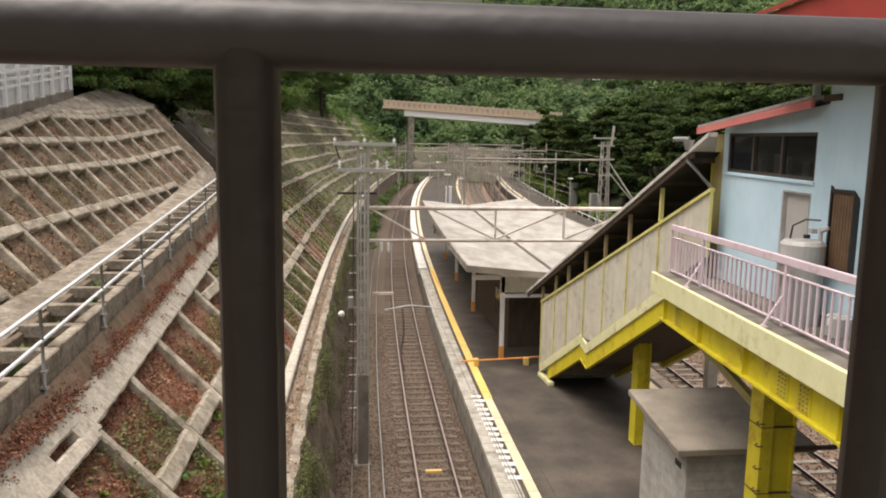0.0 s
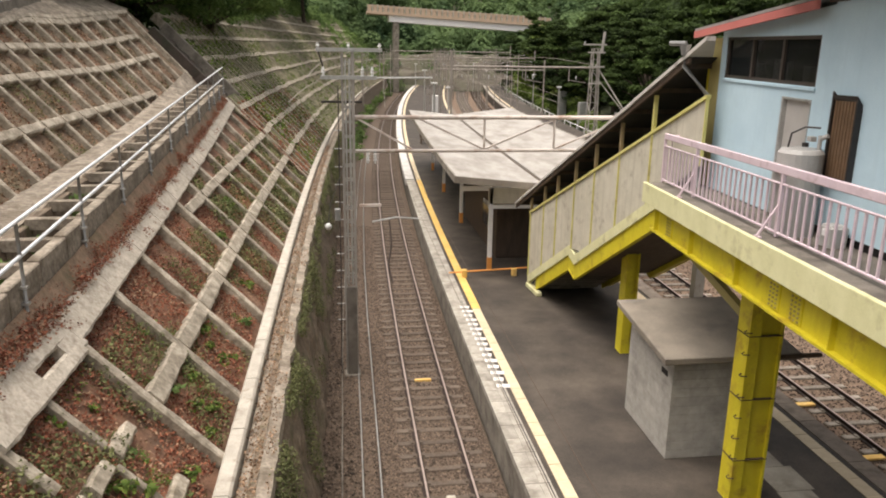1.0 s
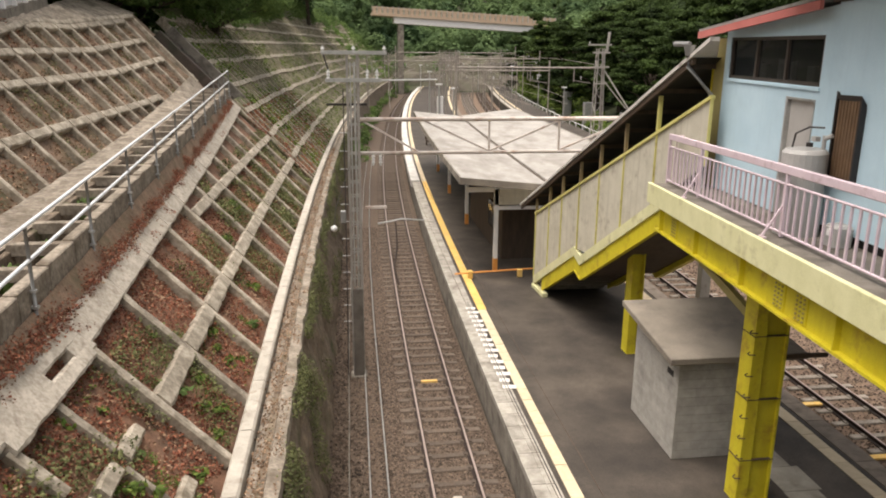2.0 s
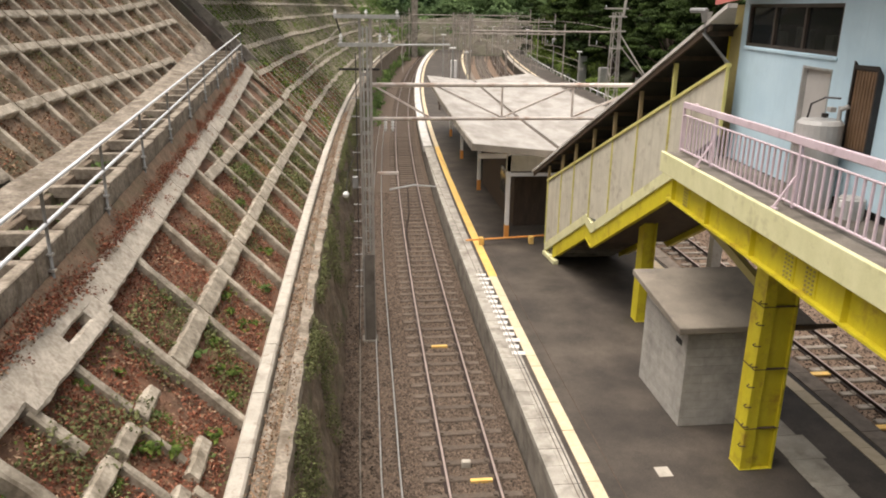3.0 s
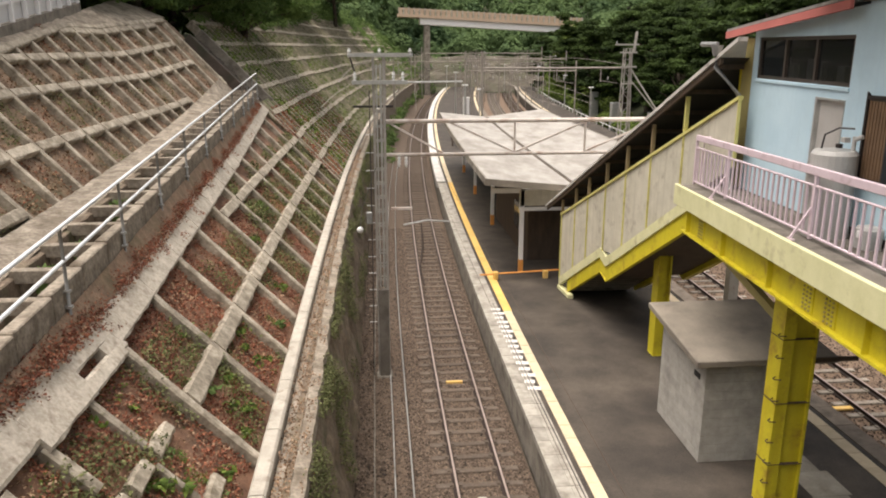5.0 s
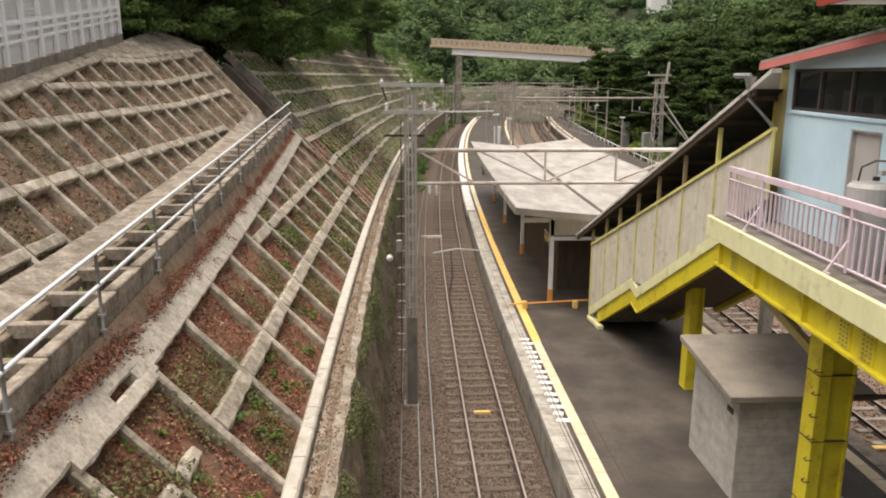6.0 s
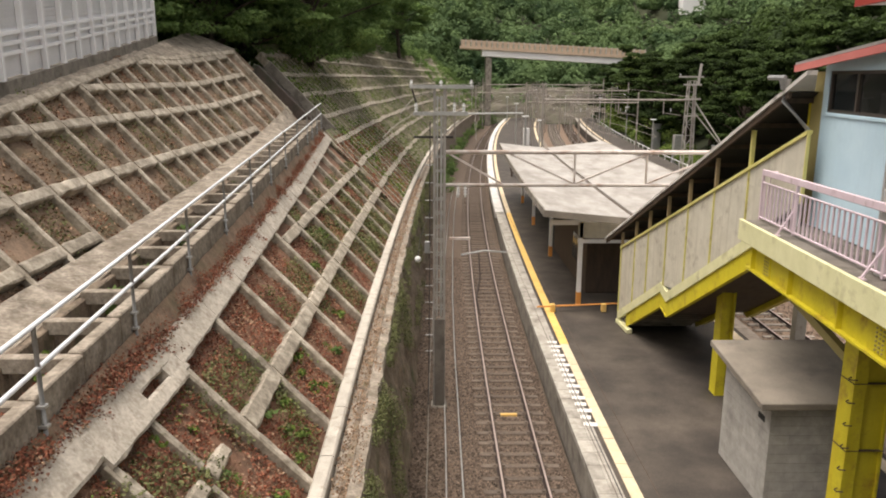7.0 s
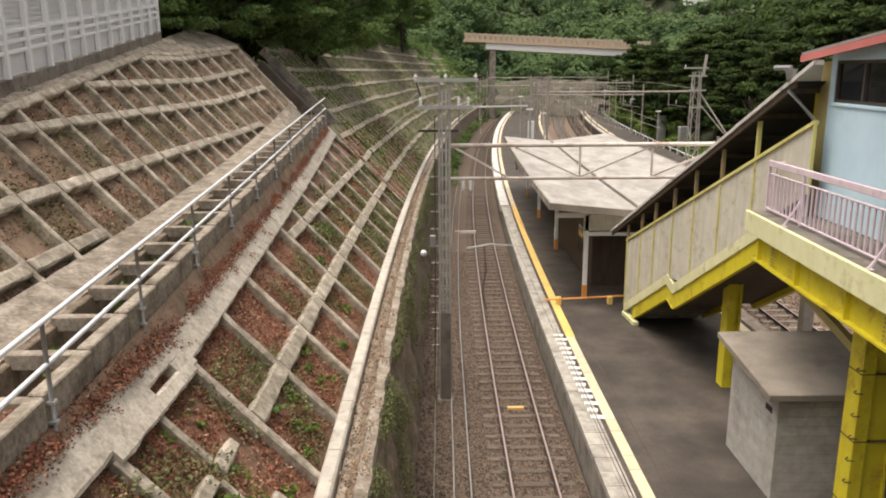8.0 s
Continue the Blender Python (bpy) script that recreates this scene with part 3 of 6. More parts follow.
UP_Y = [18.9 + 1.42 * k for k in range(-11, 14)]
for y in UP_Y:
    part("cross_beam", slab_on(high, max(0.0, apron_v(y) - 0.3), crest_v(y), y - 0.07, y + 0.07, 0.0, 0.5), CONCRETE, upper)
for v, first, last in ((1.42, 3.0, 15.0), (2.62, 3.0, 32.5), (4.12, 13.0, 36.5), (5.2, 19.0, 36.5), (6.3, 25.6, 36.5)):
    for a, b in zip(UP_Y, UP_Y[1:]):
        if first < a and b <= last:
            part("level_beam", slab_on(high, v - 0.13, v + 0.13, a + 0.07, b - 0.07, 0.012, 0.5), CONCRETE, upper)
for a, b in zip(UP_Y, UP_Y[1:]):
    part("crest_beam", slab_on(lambda u, y, h: high(crest_v(y) + u, y, h), -0.1, 0.12, a + 0.006, b - 0.006, 0.03, 0.5), CONCRETE, upper)

# far framed slope, many beams as one
vs_f, fs_f = [], []


def far_beam(p):
    k = len(vs_f)
    vs_f.extend(p)
    for f in ((0, 1, 2, 3), (7, 6, 5, 4), (0, 4, 5, 1), (1, 5, 6, 2), (2, 6, 7, 3), (3, 7, 4, 0)):
        fs_f.append([k + i for i in f])


fy = [DRAIN_END + 0.9 + 1.35 * k for k in range(92)]
for y in fy:
    top = far_top(y) if y > 41 else 5.4
    for u0, u1 in zip(steps(0, top, 2.0), steps(0, top, 2.0)[1:]):
        h0, h1 = (0.05 * noise.noise((u * 0.8, y * 0.9, 6)) for u in (u0, u1))
        far_beam([low(u, yy_, h + d) for d in (-0.4, 0.0) for u, yy_, h in ((u0, y - 0.06, h0), (u1, y - 0.06, h1), (u1, y + 0.06, h1), (u0, y + 0.06, h0))])
for u in (1.6, 3.1, 4.7, 6.2, 7.8, 9.3, 10.8, 12.4, 14.0):
    for a, b in zip(fy, fy[1:]):
        if u > far_top(a) or (a < 41 and u > 5.4):
            continue
        w0, w1 = (0.11 * noise.noise((u * 3.0, y * 0.35, 2)) + 0.05 * noise.noise((u * 3.0, y * 1.3, 7)) for y in (a, b))
        far_beam([low(uu, yy_, h) for h in (-0.4, 0.03) for uu, yy_ in ((u + w0 - 0.14, a), (u + w0 + 0.14, a), (u + w1 + 0.14, b), (u + w1 - 0.14, b))])
far_frame = raw("slope_frame", vs_f, fs_f, CONCRETE)
tagged(far_frame, "far grid of mossy concrete beams along the bend", "slope frame", kind="stuff")

# ---------- left: stepped drain beside the slope with its handrail ----------
def drain_x(y):
    return -4.4 - 0.035 * (y - 8.0)


def drain_z(y):
    return 5.55 + 0.049 * (y - 8.0)


drain = thing("stepped_drain", (-5, 8, 5.2), "stepped concrete drain channel with cross struts", "drain", kind="structure")
seg = steps(1.4, DRAIN_END, 1.3)
for a, b in zip(seg, seg[1:]):
    z = drain_z(b)
    xa, xb = drain_x(a), drain_x(b)
    for nm, w0, w1, z0, z1, mat in (("side_wall", 0.0, 0.2, -0.8, 0.42, APRON), ("bank_wall", 0.98, 1.16, -0.8, 0.3, MOSSWALL)):
        bm = bmesh.new()
        q = [(xa - w1, a, -0.025), (xa - w0, a, -0.025), (xb - w0, b, 0.0), (xb - w1, b, 0.0)]
        lo, hi = [bm.verts.new((x, y, z + z0)) for x, y, _ in q], [bm.verts.new((x, y, z + z1 + t_)) for x, y, t_ in q]
        bm.faces.new(lo[::-1]), bm.faces.new(hi)
        for i in range(4):
            bm.faces.new((lo[i], lo[(i + 1) % 4], hi[(i + 1) % 4], hi[i]))
        bmesh.ops.bevel(bm, geom=list(bm.edges), offset=0.018, segments=1, affect="EDGES")
        part(nm, bm, mat, drain)
    # Near-black floor: wetness, plus the deep channel's shade put into the colour.
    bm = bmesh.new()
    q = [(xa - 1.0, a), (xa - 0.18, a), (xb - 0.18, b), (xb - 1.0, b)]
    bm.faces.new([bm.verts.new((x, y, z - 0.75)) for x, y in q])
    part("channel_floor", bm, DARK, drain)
    bm = bmesh.new()
    box(bm, xb - 1.05, xb - 0.03, b - 0.14, b + 0.03, z + 0.2, z + 0.42, 0.015)
    part("strut", bm, APRON, drain)
# red leaf strip between drain wall and capping beam, rough apron above
vs, fs, yy = [], [], steps(0.5, DRAIN_END, 0.25)
for y in yy:
    a, b = Vector((drain_x(y) - 1.1, y, drain_z(y) + 0.33)), high(apron_v(y) + 0.1, y, -0.02)
    for i in range(7):
        p = a.lerp(b, i / 6)
        w = 0.05 * noise.noise((p.x * 3, p.y * 3, 5)) + 0.03 * noise.noise((p.x * 9, p.y * 9, 2))
        vs.append(p + Vector((w, 0, w)))
for j in range(len(yy) - 1):
    for i in range(6):
        fs.append((j * 7 + i, (j + 1) * 7 + i, (j + 1) * 7 + i + 1, j * 7 + i + 1))
tagged(raw("apron", vs, fs, APRON), "rough sprayed concrete strip above the drain", "apron", kind="structure")
vs, fs = [], []
for y in yy:
    a, b = low(berm_u(y) + 0.56, y, 0.045), Vector((drain_x(y) + 0.02, y, drain_z(y) + 0.05))
    for i in range(5):
        p = a.lerp(b, i / 4)
        vs.append(p + Vector((0, 0, 0.03 * noise.noise((p.x * 4, p.y * 4, 7)))))
for j in range(len(yy) - 1):
    for i in range(4):
        fs.append((j * 5 + i, (j + 1) * 5 + i, (j + 1) * 5 + i + 1, j * 5 + i + 1))
tagged(raw("leaf_strip", vs, fs, SOIL), "strip of red rotting leaves beside the drain wall", "soil", kind="structure")

handrail = thing("handrail", (-4.5, 8.3, 5.4), "galvanised pipe handrail with two rails along the drain", "handrail")
posts_y = [7.89 + 2.97 * k for k in range(-2, 9)] + [33.3, 35.2, 37.0]
for y in posts_y:
    bm = bmesh.new()
    x, z = drain_x(y) + 0.05, drain_z(y)
    tube(bm, [(x, y, z - 0.02), (x, y, z + 1.27)], 0.028, 8)
    p = part("post", bm, PIPEGREY, handrail, smooth=True)
    for dz in (0.08, 0.32):
        bm = bmesh.new()
        box(bm, x - 0.08, x + 0.045, y - 0.045, y + 0.045, z + dz, z + dz + 0.035)
        part("clamp", bm, GALV, p)
for h in (1.28, 0.79):
    bm = bmesh.new()
    tube(bm, [(drain_x(y) + 0.05, y, drain_z(y) + h) for y in posts_y], 0.03, 8)
    part("rail", bm, PIPE, handrail, smooth=True)
# dark cascade up the slope at the drain's end
casc = thing("cascade", (-6, 39, 6), "dark wet cascade channel running up the slope", "drain", kind="structure")
part("side_wall", slab_on(low, 5.3, 9.9, 37.9, 38.1, 0.0, 2.6), WETBROWN, casc)
part("side_wall", slab_on(low, 5.3, 10.2, 41.0, 41.2, 0.06, 1.0), CONCRETE_DARK, casc)
for k in range(11):
    part("cascade_step", slab_on(low, 5.3 + 0.42 * k, 5.72 + 0.42 * k, 38.1, 41.0, -0.42 + 0.05 * (k % 2), 1.2), WETBROWN, casc)

# ---------- tracks ----------
# Foot drawn extra wide so its dark colour stands in for shade alongside.
def rail_profile(x):
    return [(x - 0.075, -0.14), (x + 0.075, -0.14), (x + 0.075, -0.12), (x + 0.012, -0.1), (x + 0.012, -0.045), (x + 0.037, -0.03), (x + 0.037, 0.0), (x - 0.037, 0.0), (x - 0.037, -0.03), (x - 0.012, -0.045), (x - 0.012, -0.1), (x - 0.075, -0.12)]


def sleeper_mesh():
    b = bmesh.new()
    box(b, -1.0, 1.0, -0.095, 0.095, -0.3, -0.105, 0.02)
    for sx in (-1, 1):
        for dx in (-0.11, 0.11):
            box(b, sx * 0.535 + dx - 0.035, sx * 0.535 + dx + 0.035, -0.06, 0.06, -0.12, -0.075)
    return mesh_of("sleeper", b, SLEEPER)


SLEEPER_MESH = sleeper_mesh()


SLEEPER_MESH_PALE = SLEEPER_MESH.copy()
SLEEPER_MESH_PALE.materials[0] = SLEEPER_PALE


def track(x_left, label, y_first, y_near, y_last, step, sleeper=SLEEPER_MESH):
    t = thing("railway_track", (x_left + 0.53, 8, -0.3), label, "railway track")
    for x in (x_left, x_left + 1.067):
        b = bmesh.new()
        sweep(b, rail_profile(x), YS)
        r = part("rail", b, RAIL, t)
        b = bmesh.new()
        sweep(b, [(x - 0.02, 0.0), (x + 0.03, 0.0), (x + 0.027, 0.006), (x - 0.017, 0.006)], YS)
        part("rail_head", b, RAILHEAD, r, "polished steel running surface")
    for y in steps(y_first, y_near, step):
        piece("sleeper", sleeper, t, pose(x_left + 0.533 + curve_x(y), y, random.uniform(-0.006, 0.006), 0, 0, random.uniform(-0.7, 0.7) - math.degrees(1.1e-3 * max(0, y - 13))))
    b = bmesh.new()
    for y in steps(y_near + step, y_last, step):
        c = x_left + 0.533 + curve_x(y)
        box(b, c - 1.0, c + 1.0, y - 0.11, y + 0.11, -0.3, -0.115)
    tagged(part("far_sleepers", b, sleeper.materials[0], t), kind="stuff")
    return t


track(1.70, "railway track with rusty rails on brown ballast", 4, 58, 190, 0.61)
track(13.0, "railway track with pale sleepers beyond the platform", 6, 58, 190, 0.7, SLEEPER_MESH_PALE)
track(16.1, "second railway track beyond the platform", 30, 58, 190, 0.7)
# closing rail between the running rails, from the switch on
b = bmesh.new()
tube(b, [(1.86 + curve_x(29.5), 29.5, -0.05), (1.98, 32.0, -0.05), (2.1 + curve_x(36), 36.0, -0.05), (2.2 + curve_x(42), 42.0, -0.05)], 0.03, 6)
tagged(part("guard_rail", b, RAIL), "thin rusty guard rail between the rails", "guard rail")

# loose stones over the ballast
rng = np.random.default_rng(4)


def stones(name, spans, count, label):
    n = count
    pick = rng.integers(0, len(spans), n)
    sp = np.array(spans)[pick]
    x = sp[:, 0] + rng.random(n) * (sp[:, 1] - sp[:, 0])
    y = sp[:, 2] + rng.random(n) ** 1.5 * (sp[:, 3] - sp[:, 2])
    x = x + 5.5e-4 * np.maximum(0, y - 13) ** 2
    s = rng.uniform(0.02, 0.055, n)
    base = np.array([(1, 0, 0), (-0.5, 0.87, 0), (-0.5, -0.87, 0), (0.2, 0.1, 0.9)])
    a = rng.random(n) * 6.28
    ca, sa = np.cos(a), np.sin(a)
    v = base[None] * s[:, None, None]
    vx, vy = v[..., 0] * ca[:, None] - v[..., 1] * sa[:, None], v[..., 0] * sa[:, None] + v[..., 1] * ca[:, None]
    v = np.stack([vx + x[:, None], vy + y[:, None], v[..., 2] - 0.158], -1).reshape(-1, 3)
    i = np.arange(n)[:, None] * 4
    f = np.concatenate([i + [0, 1, 3], i + [1, 2, 3], i + [2, 0, 3]], 0)
    tagged(raw(name, v.tolist(), f.tolist(), STONE), label, "stones", kind="stuff")


stones("ballast_stones", [(-0.8, 1.6, 7, 40), (1.8, 2.7, 7, 40), (2.85, 3.45, 7, 40), (0.6, 1.6, 7, 40)], 60000, "loose brown ballast stones along the track")
stones("ballast_stones", [(11.0, 18, 8, 34)], 22000, "loose ballast stones beyond the platform")

# pipes and cables beside the track
for x, r, z, m, lab in ((0.74, 0.02, -0.05, GALV, "thin pale cable pipe lying beside the track"), (0.34, 0.018, -0.08, GALV, "thin grey cable beside the track"), (-0.12, 0.018, -0.08, CONCRETE_DARK, "thin brown cable at the wall foot")):
    b = bmesh.new()
    tube(b, [(x + curve_x(y) + 0.03 * noise.noise((y * 0.3, x, 0)), y, z) for y in steps(4, 70, 2.0)], r, 6)
    tagged(part("cable_pipe", b, m, smooth=True), lab, "cable")
# ---------- island platform ----------
PZ = 1.0
PLY = steps(-6, 40, 2.0) + steps(44, 120, 4.0) + steps(126, 200, 6.0)
bm = bmesh.new()
sweep(bm, [(3.62, -0.5), (3.62, PZ - 0.14), (4.0, PZ - 0.008), (10.45, PZ - 0.008), (10.9, PZ - 0.14), (10.9, -0.5)], PLY)
tagged(part("platform", bm, ASPHALT), "island platform of dark worn asphalt", "platform", kind="structure")
bm = bmesh.new()
sweep(bm, [(3.58, -0.5), (3.58, PZ - 0.15), (3.63, PZ - 0.15), (3.63, -0.5)], PLY)
sweep(bm, [(10.95, -0.5), (10.95, PZ - 0.15), (10.89, PZ - 0.15), (10.89, -0.5)], PLY)
tagged(part("platform_wall", bm, CONCRETE_DARK), "dark stained concrete platform face", "wall", kind="structure")


def run_of_slabs(name, label, x0, x1, z0, z1, y0, y1, step, material, gap=0.012, far=None):
    t = thing(name, ((x0 + x1) / 2, y0, z0), label, name.replace("_", " "), kind="structure")
    for a, c in zip(steps(y0, y1, step), steps(y0, y1, step)[1:]):
        b = bmesh.new()
        d0, d1 = curve_x(a), curve_x(c)
        dz = random.uniform(-0.003, 0.003)
        lo = [b.verts.new(p) for p in ((x0 + d0, a + gap / 2, z0), (x1 + d0, a + gap / 2, z0), (x1 + d1, c - gap / 2, z0), (x0 + d1, c - gap / 2, z0))]
        hi = [b.verts.new((v.co.x, v.co.y, z1 + dz)) for v in lo]
        b.faces.new(hi)
        for i in range(4):
            b.faces.new((lo[i], lo[(i + 1) % 4], hi[(i + 1) % 4], hi[i]))
        part("slab", b, material, t)
    if far:
        b = bmesh.new()
        sweep(b, [(x0, z0), (x1, z0), (x1, z1), (x0, z1)], [y for y in steps(y1, far, 5.0)])
        tagged(part("far_slabs", b, material, t), kind="stuff")
    return t


run_of_slabs("platform_coping", "grey concrete coping slabs along the platform edge", 3.48, 3.78, PZ - 0.15, PZ + 0.004, 4, 44, 0.6, COPING, far=195)
run_of_slabs("platform_coping", "second row of grey coping slabs", 3.785, 4.02, PZ - 0.15, PZ, 4, 44, 0.6, COPING, far=195)
run_of_slabs("tactile_strip", "pale cream tactile paving strip along the platform edge", 4.14, 4.4, PZ - 0.02, PZ + 0.008, 4, 23.2, 0.6, TACTILE_NEW)
run_of_slabs("tactile_strip", "worn orange-yellow tactile strip along the platform edge", 4.14, 4.42, PZ - 0.02, PZ + 0.008, 23.2, 47.6, 0.6, TACTILE)
run_of_slabs("tactile_strip", "faded cream tactile strip along the bend", 4.14, 4.42, PZ - 0.02, PZ + 0.008, 47.6, 80, 0.9, TACTILE_NEW, far=195)
run_of_slabs("tactile_strip", "worn yellow tactile paving strip along the platform edge", 10.02, 10.34, PZ - 0.02, PZ + 0.008, 4, 40, 0.6, TACTILE_NEW, far=195)
run_of_slabs("platform_coping", "dirty brown coping slabs on the other platform edge", 10.5, 10.98, PZ - 0.15, PZ, 4, 40, 0.9, COPINGDIRTY, far=195)
# pale repaired strip on the asphalt
bm = bmesh.new()
for a, b in zip(steps(6, 16.5, 0.9), steps(6, 16.5, 0.9)[1:]):
    box(bm, 8.36 + random.uniform(-0.015, 0.015), 9.08 + random.uniform(-0.12, 0.1), a + 0.006, b - 0.006, PZ - 0.02, PZ + 0.004 + random.uniform(0, 0.003))
tagged(part("pavement_patch", bm, COPINGPATCH), "pale concrete strip in the asphalt", "pavement", kind="structure")
bm = bmesh.new()
box(bm, 5.58, 5.86, 11.82, 12.14, PZ - 0.02, PZ + 0.006, 0.003)
tagged(part("drain_cover", bm, CONCRETE_PALE), "small square pale drain cover in the asphalt", "drain cover")
# painted writing that cannot be read, as bars
marks = thing("painted_marks", (3.9, 18, PZ), "row of worn white painted marks by the platform edge", "road marking")
for i in range(16):
    y = 17.4 + i * 0.4
    w = (0.34, 0.26, 0.36, 0.3)[i % 4]
    bm = bmesh.new()
    bar(bm, (3.82, y, PZ + 0.009), (3.82 + w, y - 0.05, PZ + 0.009), 0.2, 0.004)
    part("mark", bm, ROADMARK, marks)
bm = bmesh.new()
tube(bm, [(3.96 + 0.015 * noise.noise((y * 0.5, 2, 0)), y, PZ + 0.012) for y in steps(5, 24, 0.8)], 0.012, 5)
tagged(part("edge_cable", bm, BLACKMETAL), "thin dark cable lying along the coping", "cable")


# ---------- small block hut on the platform ----------
hut = thing("block_hut", (7.8, 14.7, PZ), "small grey block hut with a flat slab roof", "hut")
HX0, HX1, HY0, HY1, HZ = 6.66, 8.95, 13.55, 15.88, 3.22
bm = bmesh.new()
box(bm, HX0 + 0.008, HX1 - 0.008, HY0 + 0.008, HY1 - 0.008, PZ, HZ)
part("core", bm, CONCRETE_DARK, hut)
course = (HZ - PZ) / 11
for k in range(11):
    z0, z1 = PZ + k * course + 0.005, PZ + (k + 1) * course - 0.003
    off = 0.0 if k % 2 else 0.2
    cuts = [HY0] + [HY0 + off + 0.4 * i for i in range(1, 6) if HY0 + off + 0.4 * i < HY1 - 0.1] + [HY1]
    for a, b in zip(cuts, cuts[1:]):
        bm = bmesh.new()
        box(bm, HX0, HX0 + 0.1, a + 0.0025, b - 0.0025, z0, z1)
        part("block", bm, BLOCK, hut)
    cuts = [HX0 + 0.1] + [HX0 + off + 0.4 * i for i in range(1, 6) if HX0 + off + 0.4 * i < HX1 - 0.1] + [HX1]
    for a, b in zip(cuts, cuts[1:]):
        bm = bmesh.new()
        box(bm, a + 0.0025, b - 0.0025, HY0, HY0 + 0.12, z0, z1)
        part("block", bm, BLOCK, hut)
bm = bmesh.new()
vs = [bm.verts.new(p) for p in ((6.34, 13.3, 3.26), (9.3, 13.3, 3.26), (9.3, 16.1, 3.56), (6.34, 16.1, 3.56), (6.34, 13.3, 3.40), (9.3, 13.3, 3.40), (9.3, 16.1, 3.70), (6.34, 16.1, 3.70))]
for f in ((3, 2, 1, 0), (4, 5, 6, 7), (0, 1, 5, 4), (1, 2, 6, 5), (2, 3, 7, 6), (3, 0, 4, 7)):
    bm.faces.new([vs[i] for i in f])
bmesh.ops.bevel(bm, geom=list(bm.edges), offset=0.015, segments=1, affect="EDGES")
part("roof_slab", bm, SLAB, hut)
# Vent hole drawn as a near-black box, its shade given by colour.
bm = bmesh.new()
box(bm, HX0 - 0.012, HX0 + 0.05, 13.8, 14.08, 2.78, 2.9)
part("vent_opening", bm, DARK, hut, "dark vent opening")
bm = bmesh.new()
for p in ((7.9, 13.2), (8.05, 13.05), (8.3, 13.25)):
    box(bm, p[0], p[0] + 0.2, p[1], p[1] + 0.16, PZ, PZ + 0.12, 0.02)
tagged(part("rubble", bm, CONCRETE_PALE), "few broken pale concrete lumps beside the hut", "rubble")

# ---------- deck on steel girders ----------
HEAD = radians(5.7)
DD = Vector((math.sin(HEAD), math.cos(HEAD), 0))
DN = Vector((math.cos(HEAD), -math.sin(HEAD), 0))
CORNER = Vector((6.62, 15.6, 0))
RAMP = 0.025  # the deck climbs gently towards the road


def dk(s, w, z):
    """Point of the deck: s metres back from its corner towards the road bridge, w inwards from the edge."""
    p = CORNER - DD * s + DN * w
    return Vector((p.x, p.y, z + (RAMP * s if (w < 1.1 and z < 9.0) or z < 6.7 else 0.0)))


def slab(bm, s0, s1, w0, w1, z0, z1, bevel=0.0):
    vs = [bm.verts.new(dk(s, w, z)) for z in (z0, z1) for s, w in ((s0, w0), (s0, w1), (s1, w1), (s1, w0))]
    fs = [bm.faces.new([vs[i] for i in f]) for f in ((0, 1, 2, 3), (7, 6, 5, 4), (0, 4, 5, 1), (1, 5, 6, 2), (2, 6, 7, 3), (3, 7, 4, 0))]
    bmesh.ops.recalc_face_normals(bm, faces=fs)
    if bevel:
        bmesh.ops.bevel(bm, geom=list({e for f in fs for e in f.edges}), offset=bevel, segments=1, affect="EDGES")


ZD = 6.54
S_END = 17.5
deck = thing("footbridge_deck", (6.8, 12, 5.3), "concrete deck edged in pale yellow on yellow steel girders", "footbridge")
bm = bmesh.new()
slab(bm, -0.3, S_END, 0.08, 7.0, 6.30, ZD - 0.02)
part("floor_slab", bm, GRIME, deck)
bm = bmesh.new()
slab(bm, -0.3, S_END, 0.0, 0.08, 6.10, ZD, 0.012)
part("edge_band", bm, CREAM, deck, "pale yellow concrete edge band")
for w in (0.22, 3.2, 5.8):
    bm = bmesh.new()
    slab(bm, 0.0, S_END, w, w + 0.03, 5.56, 6.10)
    g = part("girder", bm, YELLOW, deck)
    bm = bmesh.new()
    slab(bm, 0.0, S_END, w - 0.1, w + 0.14, 5.52, 5.56)
    part("flange", bm, YELLOW, g)
    bm = bmesh.new()
    slab(bm, 0.15, S_END, w - 0.08, w + 0.12, 6.06, 6.10)
    part("flange", bm, YELLOW, g)
    if w < 1:
        for s in (0.9, 5.6, 6.25, 8.6, 10.9, 13.0):
            bm = bmesh.new()
            slab(bm, s, s + 0.34, w - 0.02, w, 5.58, 6.05)
            pl = part("splice_plate", bm, YELLOW, g)
            bm = bmesh.new()
            for i in range(3):
                for j in range(7):
                    c = dk(s + 0.07 + i * 0.1, w - 0.03, 5.62 + j * 0.065)
                    box(bm, c.x - 0.012, c.x + 0.012, c.y - 0.014, c.y + 0.014, c.z - 0.014, c.z + 0.014)
            tagged(part("rivets", bm, MUSTARD, g), kind="stuff")
        for s in (0.3, 2.4, 4.5, 7.4, 9.7):
            bm = bmesh.new()
            slab(bm, s, s + 0.02, w - 0.09, w, 5.56, 6.06)
            part("stiffener", bm, YELLOW, g)
for s in (0.3, 3.7, 8.0):
    bm = bmesh.new()
    slab(bm, s, s + 0.2, 0.25, 5.8, 5.58, 5.95)
    part("cross_girder", bm, YELLOW if s > 0.5 else DARKWOOD, deck)
bm = bmesh.new()
bar(bm, dk(0.9, 0.5, 5.5), (7.5, 12.3, 4.5), 0.14, 0.16)
bar(bm, dk(0.8, 0.6, 5.4), dk(0.8, 3.0, 5.9), 0.07, 0.07)
part("brace", bm, MUSTARD, deck)


